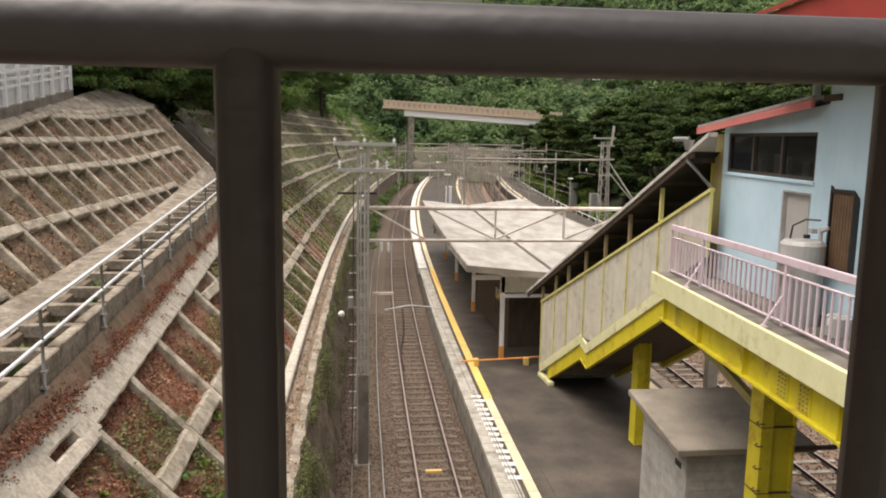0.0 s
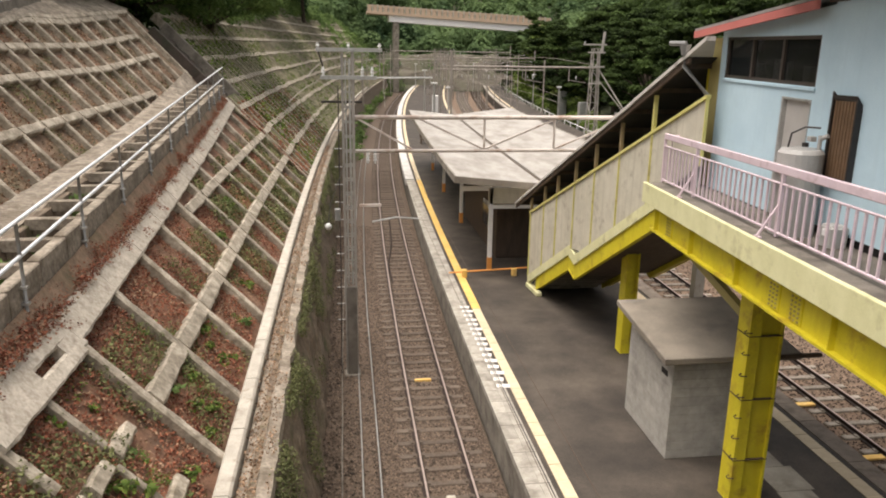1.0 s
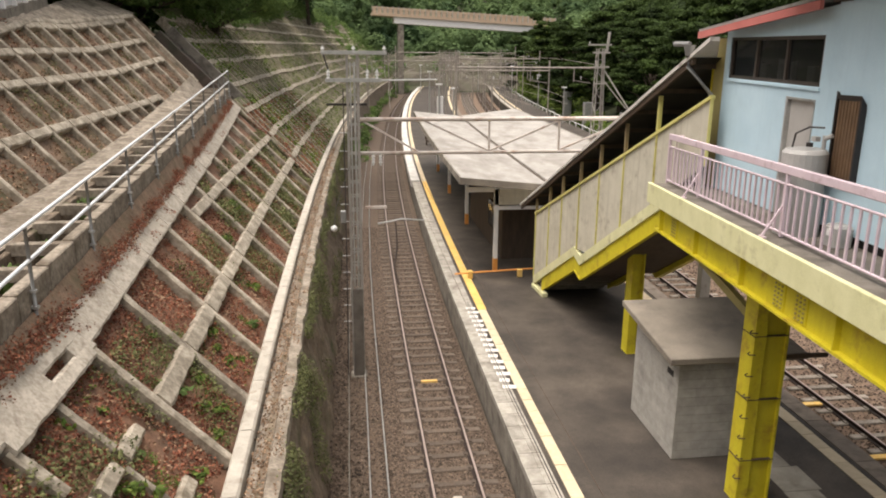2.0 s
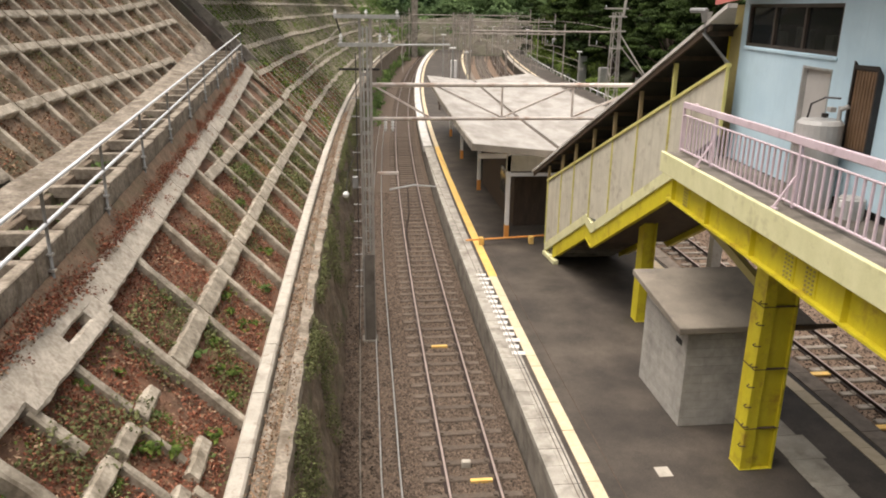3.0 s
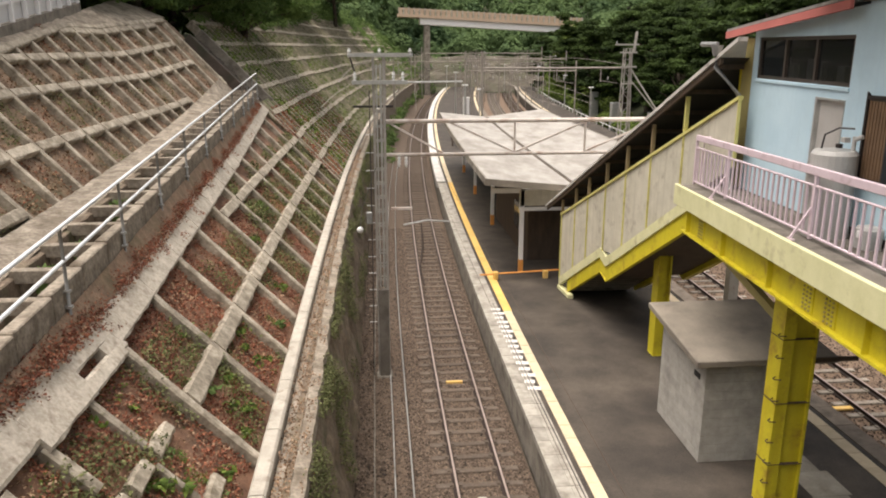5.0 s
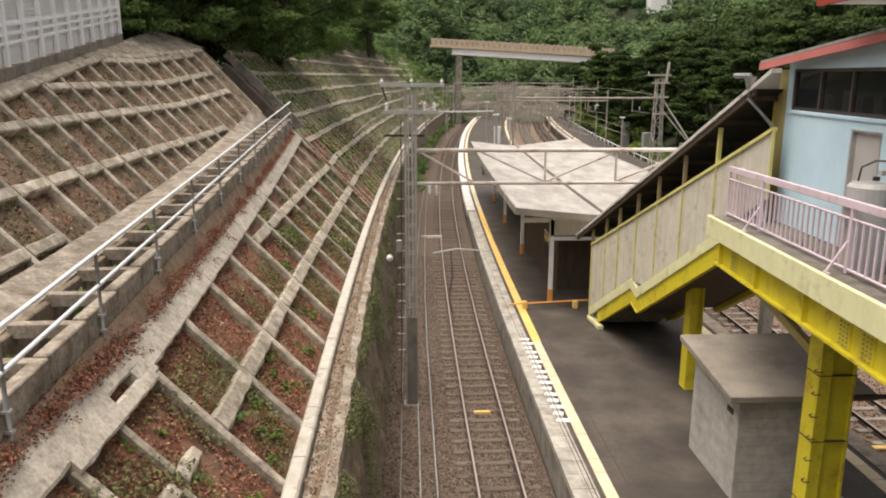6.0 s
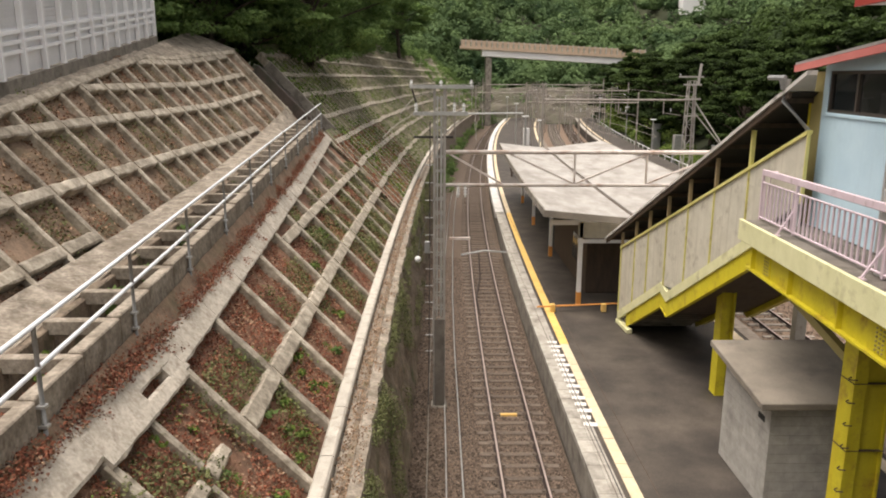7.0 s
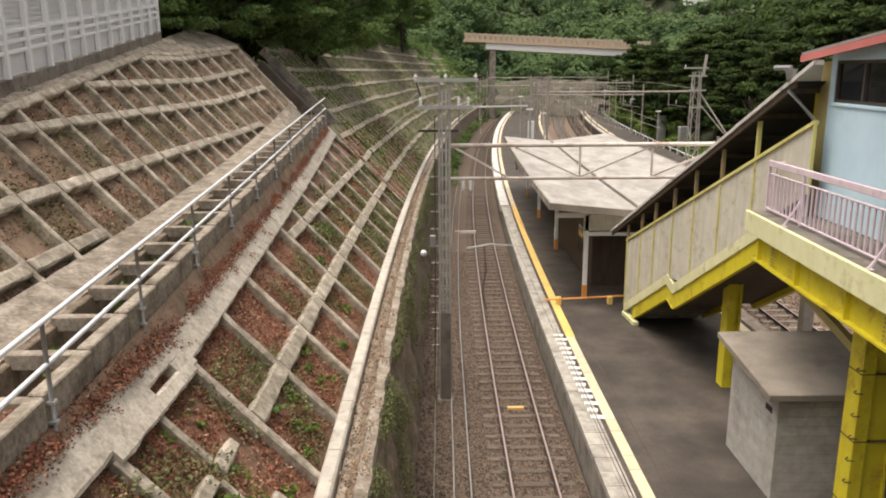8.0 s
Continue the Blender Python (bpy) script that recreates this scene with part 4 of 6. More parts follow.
def steel_column(x, y, z1, label, ladder, hw=0.33):
    t = thing("steel_column", (x, y, PZ), label, "column", group="deck columns")
    b = bmesh.new()
    box(b, x - hw, x - hw + 0.04, y - 0.21, y + 0.21, PZ, z1)
    box(b, x + hw - 0.04, x + hw, y - 0.21, y + 0.21, PZ, z1)
    box(b, x - hw + 0.04, x + hw - 0.04, y - 0.012, y + 0.012, PZ, z1)
    part("shaft", b, YELLOW, t)
    b = bmesh.new()
    box(b, x - hw + 0.04, x - hw + 0.23, y - 0.205, y - 0.19, PZ, z1)
    box(b, x - hw + 0.23, x + hw - 0.04, y - 0.15, y - 0.13, PZ + 0.02, z1)
    part("cover_plate", b, YELLOW, t)
    b = bmesh.new()
    box(b, x - hw - 0.01, x + hw + 0.01, y - 0.22, y + 0.22, PZ, PZ + 0.02, 0.01)
    part("base_plate", b, YELLOW, t)
    if ladder:
        for k in range(8):
            b = bmesh.new()
            z = PZ + 0.55 + 0.42 * k
            tube(b, [(x - 0.33, y - 0.1, z), (x - 0.41, y - 0.16, z), (x - 0.41, y - 0.22, z), (x - 0.3, y - 0.24, z)], 0.012, 5)
            part("step_iron", b, DARKWOOD, t)
        for k in range(3):
            b = bmesh.new()
            z = PZ + 0.9 + 1.25 * k
            box(b, x - 0.345, x + 0.345, y - 0.216, y + 0.216, z, z + 0.014)
            part("band", b, DARKWOOD, t)
    return t


steel_column(7.54, 12.1, 5.4, "yellow painted steel column with step irons", True)
steel_column(7.93, 19.3, 4.3, "yellow painted steel column under the stairs", False, 0.18)
bm = bmesh.new()
bar(bm, (7.8, 12.0, 3.95), (8.75, 12.0, 3.95), 0.07, 0.07)
tagged(part("pipe_stub", bm, DARKWOOD), "short dark pipe stub on the column", "pipe")

# ---------- deck railing ----------
rail_t = thing("deck_railing", dk(4, 0.25, ZD), "lilac painted steel railing with upright bars", "railing")
W_R = 0.40


def rod(name, a, b, r, parent, material=LILAC):
    bm_ = bmesh.new()
    tube(bm_, [a, b], r, 6)
    return part(name, bm_, material, parent, smooth=True)


for z, r in ((7.34, 0.02), (6.60, 0.022)):
    rod("rail", dk(-0.2, W_R, z), dk(S_END, W_R, z), r, rail_t)
bm = bmesh.new()
slab(bm, -0.25, S_END, W_R - 0.03, W_R + 0.03, 7.49, 7.62, 0.012)
part("top_rail", bm, LILAC, rail_t)
bal = bmesh.new()
box(bal, -0.015, 0.015, -0.015, 0.015, 0, 0.74)
bal = mesh_of("baluster", bal, LILAC)
s = -0.05
while s < S_END:
    piece("baluster", bal, rail_t, Matrix.Translation(dk(s, W_R, 6.60)))
    s += 0.2
for s in (-0.22, 1.7, 5.2, 8.6, 12.0):
    bm = bmesh.new()
    bar(bm, dk(s, W_R, ZD), dk(s, W_R, 7.55), 0.05, 0.05)
    if s > 1:
        bar(bm, dk(s, 0.1, ZD), dk(s - 0.02, W_R, ZD + 0.5), 0.03, 0.03)
        bar(bm, dk(s - 0.08, 0.12, ZD), dk(s + 0.08, 0.12, ZD), 0.05, 0.02)
    part("post", bm, LILAC, rail_t)
rod("end_rail", dk(-0.2, W_R, 7.55), dk(-0.25, 1.1, 7.55), 0.035, rail_t)
for i in range(4):
    rod("baluster", dk(-0.22, W_R + 0.15 * i + 0.15, 6.6), dk(-0.22, W_R + 0.15 * i + 0.15, 7.58), 0.013, rail_t)

# ---------- station building on the deck ----------
WB = 1.2
house = thing("station_building", dk(4, WB, ZD), "light blue station building with a pink fascia", "building")


def wall_with_holes(bm, s0, s1, z0, z1, w0, w1, holes):
    """A wall along the deck with openings (s0, s1, z0, z1) cut through it."""
    ss = sorted({s0, s1, *[h[0] for h in holes], *[h[1] for h in holes]})
    zs = sorted({z0, z1, *[h[2] for h in holes], *[h[3] for h in holes]})
    for a, b in zip(ss, ss[1:]):
        for c, d in zip(zs, zs[1:]):
            if not any(h[0] <= a and b <= h[1] and h[2] <= c and d <= h[3] for h in holes):
                slab(bm, a, b, w0, w1, c, d)


def s_of(y):
    return (15.6 - y) / math.cos(HEAD)


WIN = (s_of(15.02), s_of(11.4), 8.84, 9.63)
DOOR = (s_of(12.4), s_of(11.45), ZD, 8.64)
GRILLE = (s_of(10.6), s_of(10.02), 7.46, 8.60)
S_STEP = s_of(11.05)
bm = bmesh.new()
wall_with_holes(bm, s_of(15.25), S_STEP, ZD + 0.16, 9.74, WB, WB + 0.18, [WIN, DOOR])
sheet_pts = [dk(s_of(15.25), WB, 9.74), dk(S_STEP, WB, 9.74), dk(S_STEP, WB + 0.18, 9.74), dk(s_of(15.25), WB + 0.18, 9.74)]
vs = [bm.verts.new(q) for q in sheet_pts] + [bm.verts.new(q + Vector((0, 0, dz))) for q, dz in zip(sheet_pts, (0.02, 0.33, 0.33, 0.02))]
for f in ((0, 1, 5, 4), (1, 2, 6, 5), (2, 3, 7, 6), (3, 0, 4, 7), (4, 5, 6, 7)):
    bm.faces.new([vs[i] for i in f])
part("wall", bm, BLUE, house, "light blue rendered lower wall")
bm = bmesh.new()
wall_with_holes(bm, S_STEP, S_END, ZD + 0.12, 10.6, WB - 0.03, WB + 0.18, [GRILLE])
part("wall", bm, BLUE, house, "light blue rendered taller wall")
# Slab coloured near-black to stand in for the shaded gap below the wall.
bm = bmesh.new()
slab(bm, s_of(15.25), S_END, WB + 0.04, WB + 0.16, ZD - 0.1, 6.69)
part("plinth", bm, DARK, house, "near-black slab painted as the shaded gap under the wall")
bm = bmesh.new()
slab(bm, s_of(15.25), s_of(15.07), WB + 0.18, 6.0, ZD, 9.7)
slab(bm, S_STEP + 0.2, S_STEP + 0.4, WB + 0.2, 6.5, ZD, 10.6)
slab(bm, s_of(15.25), S_END, 6.0, 6.2, ZD, 9.7)
part("back_wall", bm, BLUE, house)
bm = bmesh.new()
slab(bm, s_of(15.8), s_of(15.26), WB - 0.0, WB + 0.05, ZD, 9.62)
part("end_panel", bm, MUSTARD, house, "mustard yellow end panel beside the stair head")
bm = bmesh.new()
slab(bm, s_of(15.86), s_of(15.805), WB - 0.02, WB + 0.04, ZD, 9.6)
part("corner_post", bm, YELLOW, house, "yellow painted corner post")
# window with dark frame, panes and things on the sill
win = part("window", (lambda b: (slab(b, WIN[0], WIN[1], WB + 0.02, WB + 0.1, 8.84, 8.90), slab(b, WIN[0], WIN[1], WB + 0.02, WB + 0.1, 9.57, 9.63), [slab(b, s, s + 0.07, WB + 0.02, WB + 0.1, 8.9, 9.57) for s in (WIN[0], WIN[0] + 1.15, WIN[0] + 2.35, WIN[1] - 0.07)], b)[-1])(bmesh.new()), WETBROWN, house, "dark brown window frame")
for i in range(3):
    bm = bmesh.new()
    a = WIN[0] + 0.07 + i * 1.18
    slab(bm, a, min(a + 1.1, WIN[1] - 0.07), WB + 0.06, WB + 0.066, 8.9, 9.57)
    part("pane", bm, GLASS, win, "dark window pane")
bm = bmesh.new()
slab(bm, WIN[0] - 0.03, WIN[1] + 0.03, WB - 0.03, WB, 8.78, 8.83)
part("sill", bm, BLUE, house)
# Near-black sheet behind the panes stands in for the unlit room.
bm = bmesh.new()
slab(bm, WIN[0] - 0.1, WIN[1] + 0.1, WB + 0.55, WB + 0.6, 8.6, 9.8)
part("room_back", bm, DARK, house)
bm = bmesh.new()
for s_, w_, h_ in ((0.5, 0.12, 0.42), (0.8, 0.2, 0.3), (1.5, 0.3, 0.4), (1.95, 0.1, 0.36), (2.6, 0.25, 0.3), (3.1, 0.16, 0.36)):
    slab(bm, WIN[0] + s_, WIN[0] + s_ + w_, WB + 0.3, WB + 0.4, 8.84, 8.84 + h_, 0.01)
tagged(part("shelf_goods", bm, TANK), "pale goods standing behind the dark window", "goods")
# door
bm = bmesh.new()
slab(bm, DOOR[0] + 0.06, DOOR[1] - 0.04, WB + 0.05, WB + 0.09, ZD + 0.02, 8.6)
door = part("door", bm, DOORGREY, house, "plain grey door")
bm = bmesh.new()
slab(bm, DOOR[0], DOOR[0] + 0.06, WB - 0.02, WB + 0.12, ZD, 8.64)
slab(bm, DOOR[1] - 0.04, DOOR[1], WB - 0.01, WB + 0.12, ZD, 8.64)
slab(bm, DOOR[0] + 0.06, DOOR[1] - 0.04, WB - 0.02, WB + 0.12, 8.6, 8.64)
part("door_frame", bm, GALV, door)
# grille with brown slats
bm = bmesh.new()
g0, g1, gz0, gz1 = GRILLE
slab(bm, g0 - 0.03, g1 + 0.03, WB - 0.12, WB - 0.02, gz1, gz1 + 0.05)
slab(bm, g0 - 0.03, g1 + 0.03, WB - 0.12, WB - 0.02, gz0 - 0.05, gz0)
slab(bm, g0 - 0.05, g0, WB - 0.12, WB - 0.02, gz0 - 0.05, gz1 + 0.1)
slab(bm, g1, g1 + 0.04, WB - 0.12, WB - 0.02, gz0, gz1)
grille = part("window_grille", bm, BLACKMETAL, house, "dark framed window grille with brown slats")
for i in range(7):
    bm = bmesh.new()
    a = g0 + 0.02 + i * (g1 - g0 - 0.02) / 7
    slab(bm, a, a + 0.055, WB - 0.1, WB - 0.07, gz0, gz1)
    part("slat", bm, BROWN, grille)
# Opaque near-black sheet behind the slats paints the unlit opening.
bm = bmesh.new()
slab(bm, g0, g1, WB + 0.02, WB + 0.04, gz0, gz1)
part("pane", bm, DARK, grille)
# lower roof with pink fascia
bm = bmesh.new()


def sheet(bm, pts, thick):
    lo = [bm.verts.new(p) for p in pts]
    hi = [bm.verts.new(Vector(p) + Vector((0, 0, thick))) for p in pts]
    n_ = len(pts)
    fs = [bm.faces.new(lo[::-1]), bm.faces.new(hi)] + [bm.faces.new((lo[i], lo[(i + 1) % n_], hi[(i + 1) % n_], hi[i])) for i in range(n_)]
    bmesh.ops.recalc_face_normals(bm, faces=fs)


RS0, RS1 = s_of(16.2), s_of(11.2)
sheet(bm, [dk(RS0, WB - 0.25, 9.76), dk(RS1, WB - 0.25, 10.15), dk(RS1, 6.3, 10.15), dk(RS0, 6.3, 9.76)], 0.05)
part("lower_roof", bm, GALV, house)
bm = bmesh.new()
sheet(bm, [dk(RS0, WB - 0.27, 9.62), dk(RS1 + 0.02, WB - 0.27, 10.0), dk(RS1 + 0.02, WB - 0.21, 10.0), dk(RS0, WB - 0.21, 9.62)], 0.135)
part("fascia", bm, PINK, house, "salmon pink fascia board")
bm = bmesh.new()
slab(bm, RS1 + 0.02, RS1 + 0.5, WB - 0.08, WB + 0.1, 10.1, 10.2)
part("roof_end", bm, DARKWOOD, house)
bm = bmesh.new()
slab(bm, RS1 - 0.5, RS1 - 0.42, WB - 0.0, WB + 0.1, 10.14, 10.58)
part("roof_stay", bm, GALV, house)
# upper roof with dark red fascia
US0 = 3.63
bm = bmesh.new()
slab(bm, US0, S_END, 0.31, 7.0, 10.58, 10.64)
part("soffit", bm, WHITE, house, "pale soffit under the red roof")
bm = bmesh.new()
slab(bm, US0 - 0.04, S_END, 0.23, 0.31, 10.56, 11.45)
slab(bm, US0 - 0.04, US0 + 0.04, 0.31, 7.0, 10.66, 11.45)
part("upper_fascia", bm, RED, house, "dark red roof fascia")
bm = bmesh.new()
sheet(bm, [dk(US0 - 0.1, 0.17, 11.45), dk(S_END, 0.17, 11.45), dk(S_END, 4.0, 12.9), dk(US0 - 0.1, 4.0, 12.9)], 0.06)
part("upper_roof", bm, RED, house)

# water tank and pump on the deck
tank = thing("water_tank", dk(s_of(10.75), 0.78, ZD), "grey cylindrical tank standing on the deck", "tank")
c = dk(s_of(10.75), 0.78, 6.5)
bm = bmesh.new()
disc(bm, (c.x, c.y, c.z), 0.33, 1.28, 24)
disc(bm, (c.x, c.y, c.z + 1.28), 0.33, 0.06, 24, 0.86)
part("drum", bm, TANK, tank, smooth=False)
bm = bmesh.new()
disc(bm, (c.x + 0.05, c.y, c.z + 1.37), 0.05, 0.06, 10)
tube(bm, [(c.x - 0.1, c.y + 0.2, c.z + 1.34), (c.x - 0.08, c.y + 0.18, c.z + 1.55), (c.x + 0.05, c.y + 0.05, c.z + 1.66), (c.x + 0.2, c.y - 0.1, c.z + 1.66)], 0.016, 6)
part("hose", bm, BLACKMETAL, tank, "dark bent hose")
bm = bmesh.new()
tube(bm, [(c.x + 0.18, c.y - 0.15, c.z + 1.33), (c.x + 0.18, c.y - 0.15, c.z + 1.55)], 0.03, 10)
tube(bm, [(c.x + 0.18, c.y - 0.15, c.z + 1.5), (c.x + 0.24, c.y - 0.25, c.z + 1.56)], 0.035, 10)
box(bm, c.x + 0.05, c.x + 0.14, c.y - 0.12, c.y - 0.02, c.z + 1.46, c.z + 1.53)
part("valve", bm, TANK, tank, "grey valve head")
meter = thing("gas_meter", dk(s_of(9.9), 0.98, 6.5), "small grey meter box by the wall", "meter")
c = dk(s_of(9.9), 0.98, 6.5)
bm = bmesh.new()
box(bm, c.x - 0.14, c.x + 0.14, c.y - 0.16, c.y + 0.16, c.z - 0.02, c.z + 0.34, 0.04)
part("body", bm, TANK, meter)
bm = bmesh.new()
box(bm, c.x - 0.16, c.x - 0.135, c.y - 0.05, c.y + 0.05, c.z + 0.18, c.z + 0.28)
part("dial", bm, WHITE, meter)

# ---------- covered stairs down to the platform ----------
stair = thing("covered_stairs", (7.8, 24.5, PZ), "covered station stairs with cream panels and yellow stringers", "stairs")
SX0, SX1 = 6.62, 9.1


def band_z(y):
    """Top of the stringer band along the stairs."""
    if y > 21.66:
        return 1.43 + 0.559 * (25.4 - y)
    if y > 21.15:
        return 3.52 - 0.314 * (21.66 - y)
    return 3.36 + 0.583 * (21.15 - y)


def rail_z(y):
    return 3.70 + 0.4425 * (25.5 - y)


def roof_z(y):
    return 3.76 + 0.483 * (26.7 - y)


ysb = [25.4, 21.66, 21.15, 15.95]


def side_plate(bm, x0, x1, ys, top, bottom):
    vs = []
    for y in ys:
        vs.append([bm.verts.new((x, y, z)) for x, z in ((x0, bottom(y)), (x1, bottom(y)), (x1, top(y)), (x0, top(y)))])
    fs = []
    for a, b in zip(vs, vs[1:]):
        for i in range(4):
            fs.append(bm.faces.new((a[i], b[i], b[(i + 1) % 4], a[(i + 1) % 4])))
    fs += [bm.faces.new(vs[0]), bm.faces.new(vs[-1][::-1])]
    bmesh.ops.recalc_face_normals(bm, faces=fs)


for x0, x1, lab in ((SX0 - 0.035, SX0 + 0.1, "pale yellow stringer band"), (SX1 - 0.1, SX1 + 0.08, "pale yellow stringer band")):
    bm = bmesh.new()
    side_plate(bm, x0, x1, ysb, band_z, lambda y: band_z(y) - 0.3)
    part("stringer_band", bm, CREAM, stair, lab)
    bm = bmesh.new()
    side_plate(bm, x0 + 0.05, x1 - 0.06, [24.6, 21.66, 21.15, 16.0], lambda y: band_z(y) - 0.3, lambda y: max(PZ, band_z(y) - 0.76))
    side_plate(bm, x0 + 0.03, x1 + 0.02, [24.2, 21.66, 21.15, 16.0], lambda y: max(PZ + 0.04, band_z(y) - 0.73), lambda y: max(PZ, band_z(y) - 0.78))
    part("stringer", bm, YELLOW, stair)
bm = bmesh.new()
box(bm, SX0 - 0.08, SX0 + 0.12, 24.2, 25.42, PZ, 1.16, 0.02)
part("stair_foot", bm, CREAM, stair)
# flights
n_low, n_up = 14, 15
for k in range(n_low):
    bm = bmesh.new()
    y1 = 25.3 - k * (3.65 / n_low)
    z = PZ + (k + 1) * (2.15 / n_low)
    box(bm, SX0 + 0.1, SX1 - 0.1, y1 - 3.65 / n_low - 0.02, y1, z - 0.2, z)
    part("step", bm, CONCRETE_DARK, stair)
bm = bmesh.new()
box(bm, SX0 + 0.1, SX1 - 0.1, 21.0, 21.7, 2.95, 3.15)
part("landing", bm, CONCRETE_DARK, stair)
for k in range(n_up):
    bm = bmesh.new()
    y1 = 21.1 - k * (5.6 / n_up)
    z = 3.15 + (k + 1) * ((ZD - 3.17) / n_up)
    box(bm, SX0 + 0.1, SX1 - 0.1, y1 - 5.6 / n_up - 0.02, y1, z - 0.2, z)
    part("step", bm, CONCRETE_DARK, stair)
bm = bmesh.new()
side_plate(bm, SX0 + 0.1, SX1 - 0.1, [24.3, 21.66, 21.15, 16.0], lambda y: band_z(y) - 0.55, lambda y: max(PZ, band_z(y) - 0.62))
part("soffit", bm, DARKWOOD, stair)
# panels and their posts
pan_y = [25.4, 24.07, 22.92, 21.5, 20.1, 18.6, 16.95, 14.75]
for x, out in ((SX0, 1), (SX1, -1)):
    for a, b in zip(pan_y, pan_y[1:]):
        bm = bmesh.new()
        n_b = 2
        for i in range(n_b):
            ya, yb = a - (a - b) * i / n_b - 0.004, a - (a - b) * (i + 1) / n_b + 0.004
            side_plate(bm, x, x + 0.03 * out, [ya, yb], lambda y: rail_z(y) - 0.02, band_z)
        part("panel", bm, PANEL, stair)
    for y in pan_y:
        bm = bmesh.new()
        w = 0.016
        box(bm, x - 0.04, x + 0.02, y - w, y + w, band_z(min(y + w, 25.39)) - 0.02, rail_z(y))
        part("panel_post", bm, STAIRYELLOW, stair)
    bm = bmesh.new()
    side_plate(bm, x - 0.05, x + 0.06, [25.45, 14.75], lambda y: rail_z(y) + 0.045, lambda y: rail_z(y) - 0.03)
    part("panel_rail", bm, STAIRYELLOW, stair)
    for y in pan_y[:-1]:
        bm = bmesh.new()
        box(bm, x - 0.03, x + 0.05, y - 0.04, y + 0.04, rail_z(y), roof_z(y) - 0.12)
        part("roof_post", bm, POSTBROWN if y > 17.5 else STAIRYELLOW, stair)
# roof
RX0, RX1 = 6.42, 9.4
bm = bmesh.new()
cuts = [26.75, 24.0, 20.9, 17.7, 15.6, 14.7]
for i, (a, b) in enumerate(zip(cuts, cuts[1:])):
    dz = 0.012 * (i % 2)
    near_x, far_x = (RX0 + 0.7 if c < 16 else RX1 for c in (a, b))
    far_x = RX0 + 0.2 if b < 15 else far_x
    sheet(bm, [(RX0, a, roof_z(a) + dz), (RX0, b, roof_z(b) + dz), (far_x, b, roof_z(b) + dz), (near_x, a, roof_z(a) + dz)], 0.085)
part("roof", bm, STAIRROOF, stair, "grey sheet roof of the stairs")
bm = bmesh.new()
sheet(bm, [(RX0 + 0.04, 26.7, roof_z(26.7) - 0.13), (RX0 + 0.04, 15.35, roof_z(15.35) - 0.13), (RX0 + 0.1, 15.35, roof_z(15.35) - 0.13), (RX0 + 0.1, 26.7, roof_z(26.7) - 0.13)], 0.12)
part("eave_beam", bm, DARKWOOD, stair)
for y in steps(15.6, 26.3, 1.2):
    bm = bmesh.new()
    box(bm, RX0 + 0.1, RX1 - 0.1, y - 0.03, y + 0.03, roof_z(y) - 0.13, roof_z(y) - 0.03)
    part("rafter", bm, DARKWOOD, stair)
# Boarding coloured near-black: the shade under the stair roof is painted in.
bm = bmesh.new()
sheet(bm, [(RX0 + 0.12, 26.7, roof_z(26.7) - 0.03), (RX0 + 0.12, 15.35, roof_z(15.35) - 0.03), (RX1, 15.35, roof_z(15.35) - 0.03), (RX1, 26.7, roof_z(26.7) - 0.03)], 0.02)
part("roof_boarding", bm, DARK, stair)
# the stairs stand at a slight angle to the line
for ob in stair.children_recursive:
    for v in ob.data.vertices:
        v.co.x += 0.073 * (25.4 - v.co.y)
# gutter hopper and downpipe at the stair head
pipe = thing("downpipe", (7.2, 15.5, 8), "grey downpipe with hopper at the eave", "downpipe")
bm = bmesh.new()
tube(bm, [(7.16, 15.5, 9.3), (7.16, 15.5, 9.05), (7.5, 15.05, 8.5), (7.5, 15.05, ZD)], 0.05, 8)
part("pipe", bm, PIPEGREY, pipe, smooth=True)
bm = bmesh.new()
disc(bm, (7.16, 15.5, 9.26), 0.07, 0.22, 10, 1.8)
tube(bm, [(7.16, 15.5, 9.5), (7.0, 15.9, 9.5)], 0.05, 8)
part("hopper", bm, PIPEGREY, pipe)


# ---------- platform canopy ----------
canopy = thing("platform_canopy", (7, 28, PZ), "pale sheet-roofed platform canopy with a valley gutter", "canopy")
CY = steps(26.7, 55, 2.0)
bm = bmesh.new()
sweep(bm, [(4.0, 4.72), (7.25, 4.40), (7.25, 4.52), (4.0, 4.84)], CY)
sweep(bm, [(7.45, 4.40), (11.5, 4.9), (11.5, 5.02), (7.45, 4.52)], CY)
part("roof", bm, ROOFSHEET, canopy, "pale grey weathered roof sheets")
bm = bmesh.new()
sweep(bm, [(7.24, 4.36), (7.46, 4.36), (7.46, 4.45), (7.24, 4.45)], CY)
part("valley_gutter", bm, DARKWOOD, canopy)
bm = bmesh.new()
sweep(bm, [(3.94, 4.60), (3.998, 4.60), (3.998, 4.86), (3.94, 4.86)], CY)
sweep(bm, [(11.502, 4.78), (11.56, 4.78), (11.56, 5.04), (11.502, 5.04)], CY)
part("eave_board", bm, CONCRETE_DARK, canopy)
bm = bmesh.new()
y0 = 26.66
d = curve_x(26.7)
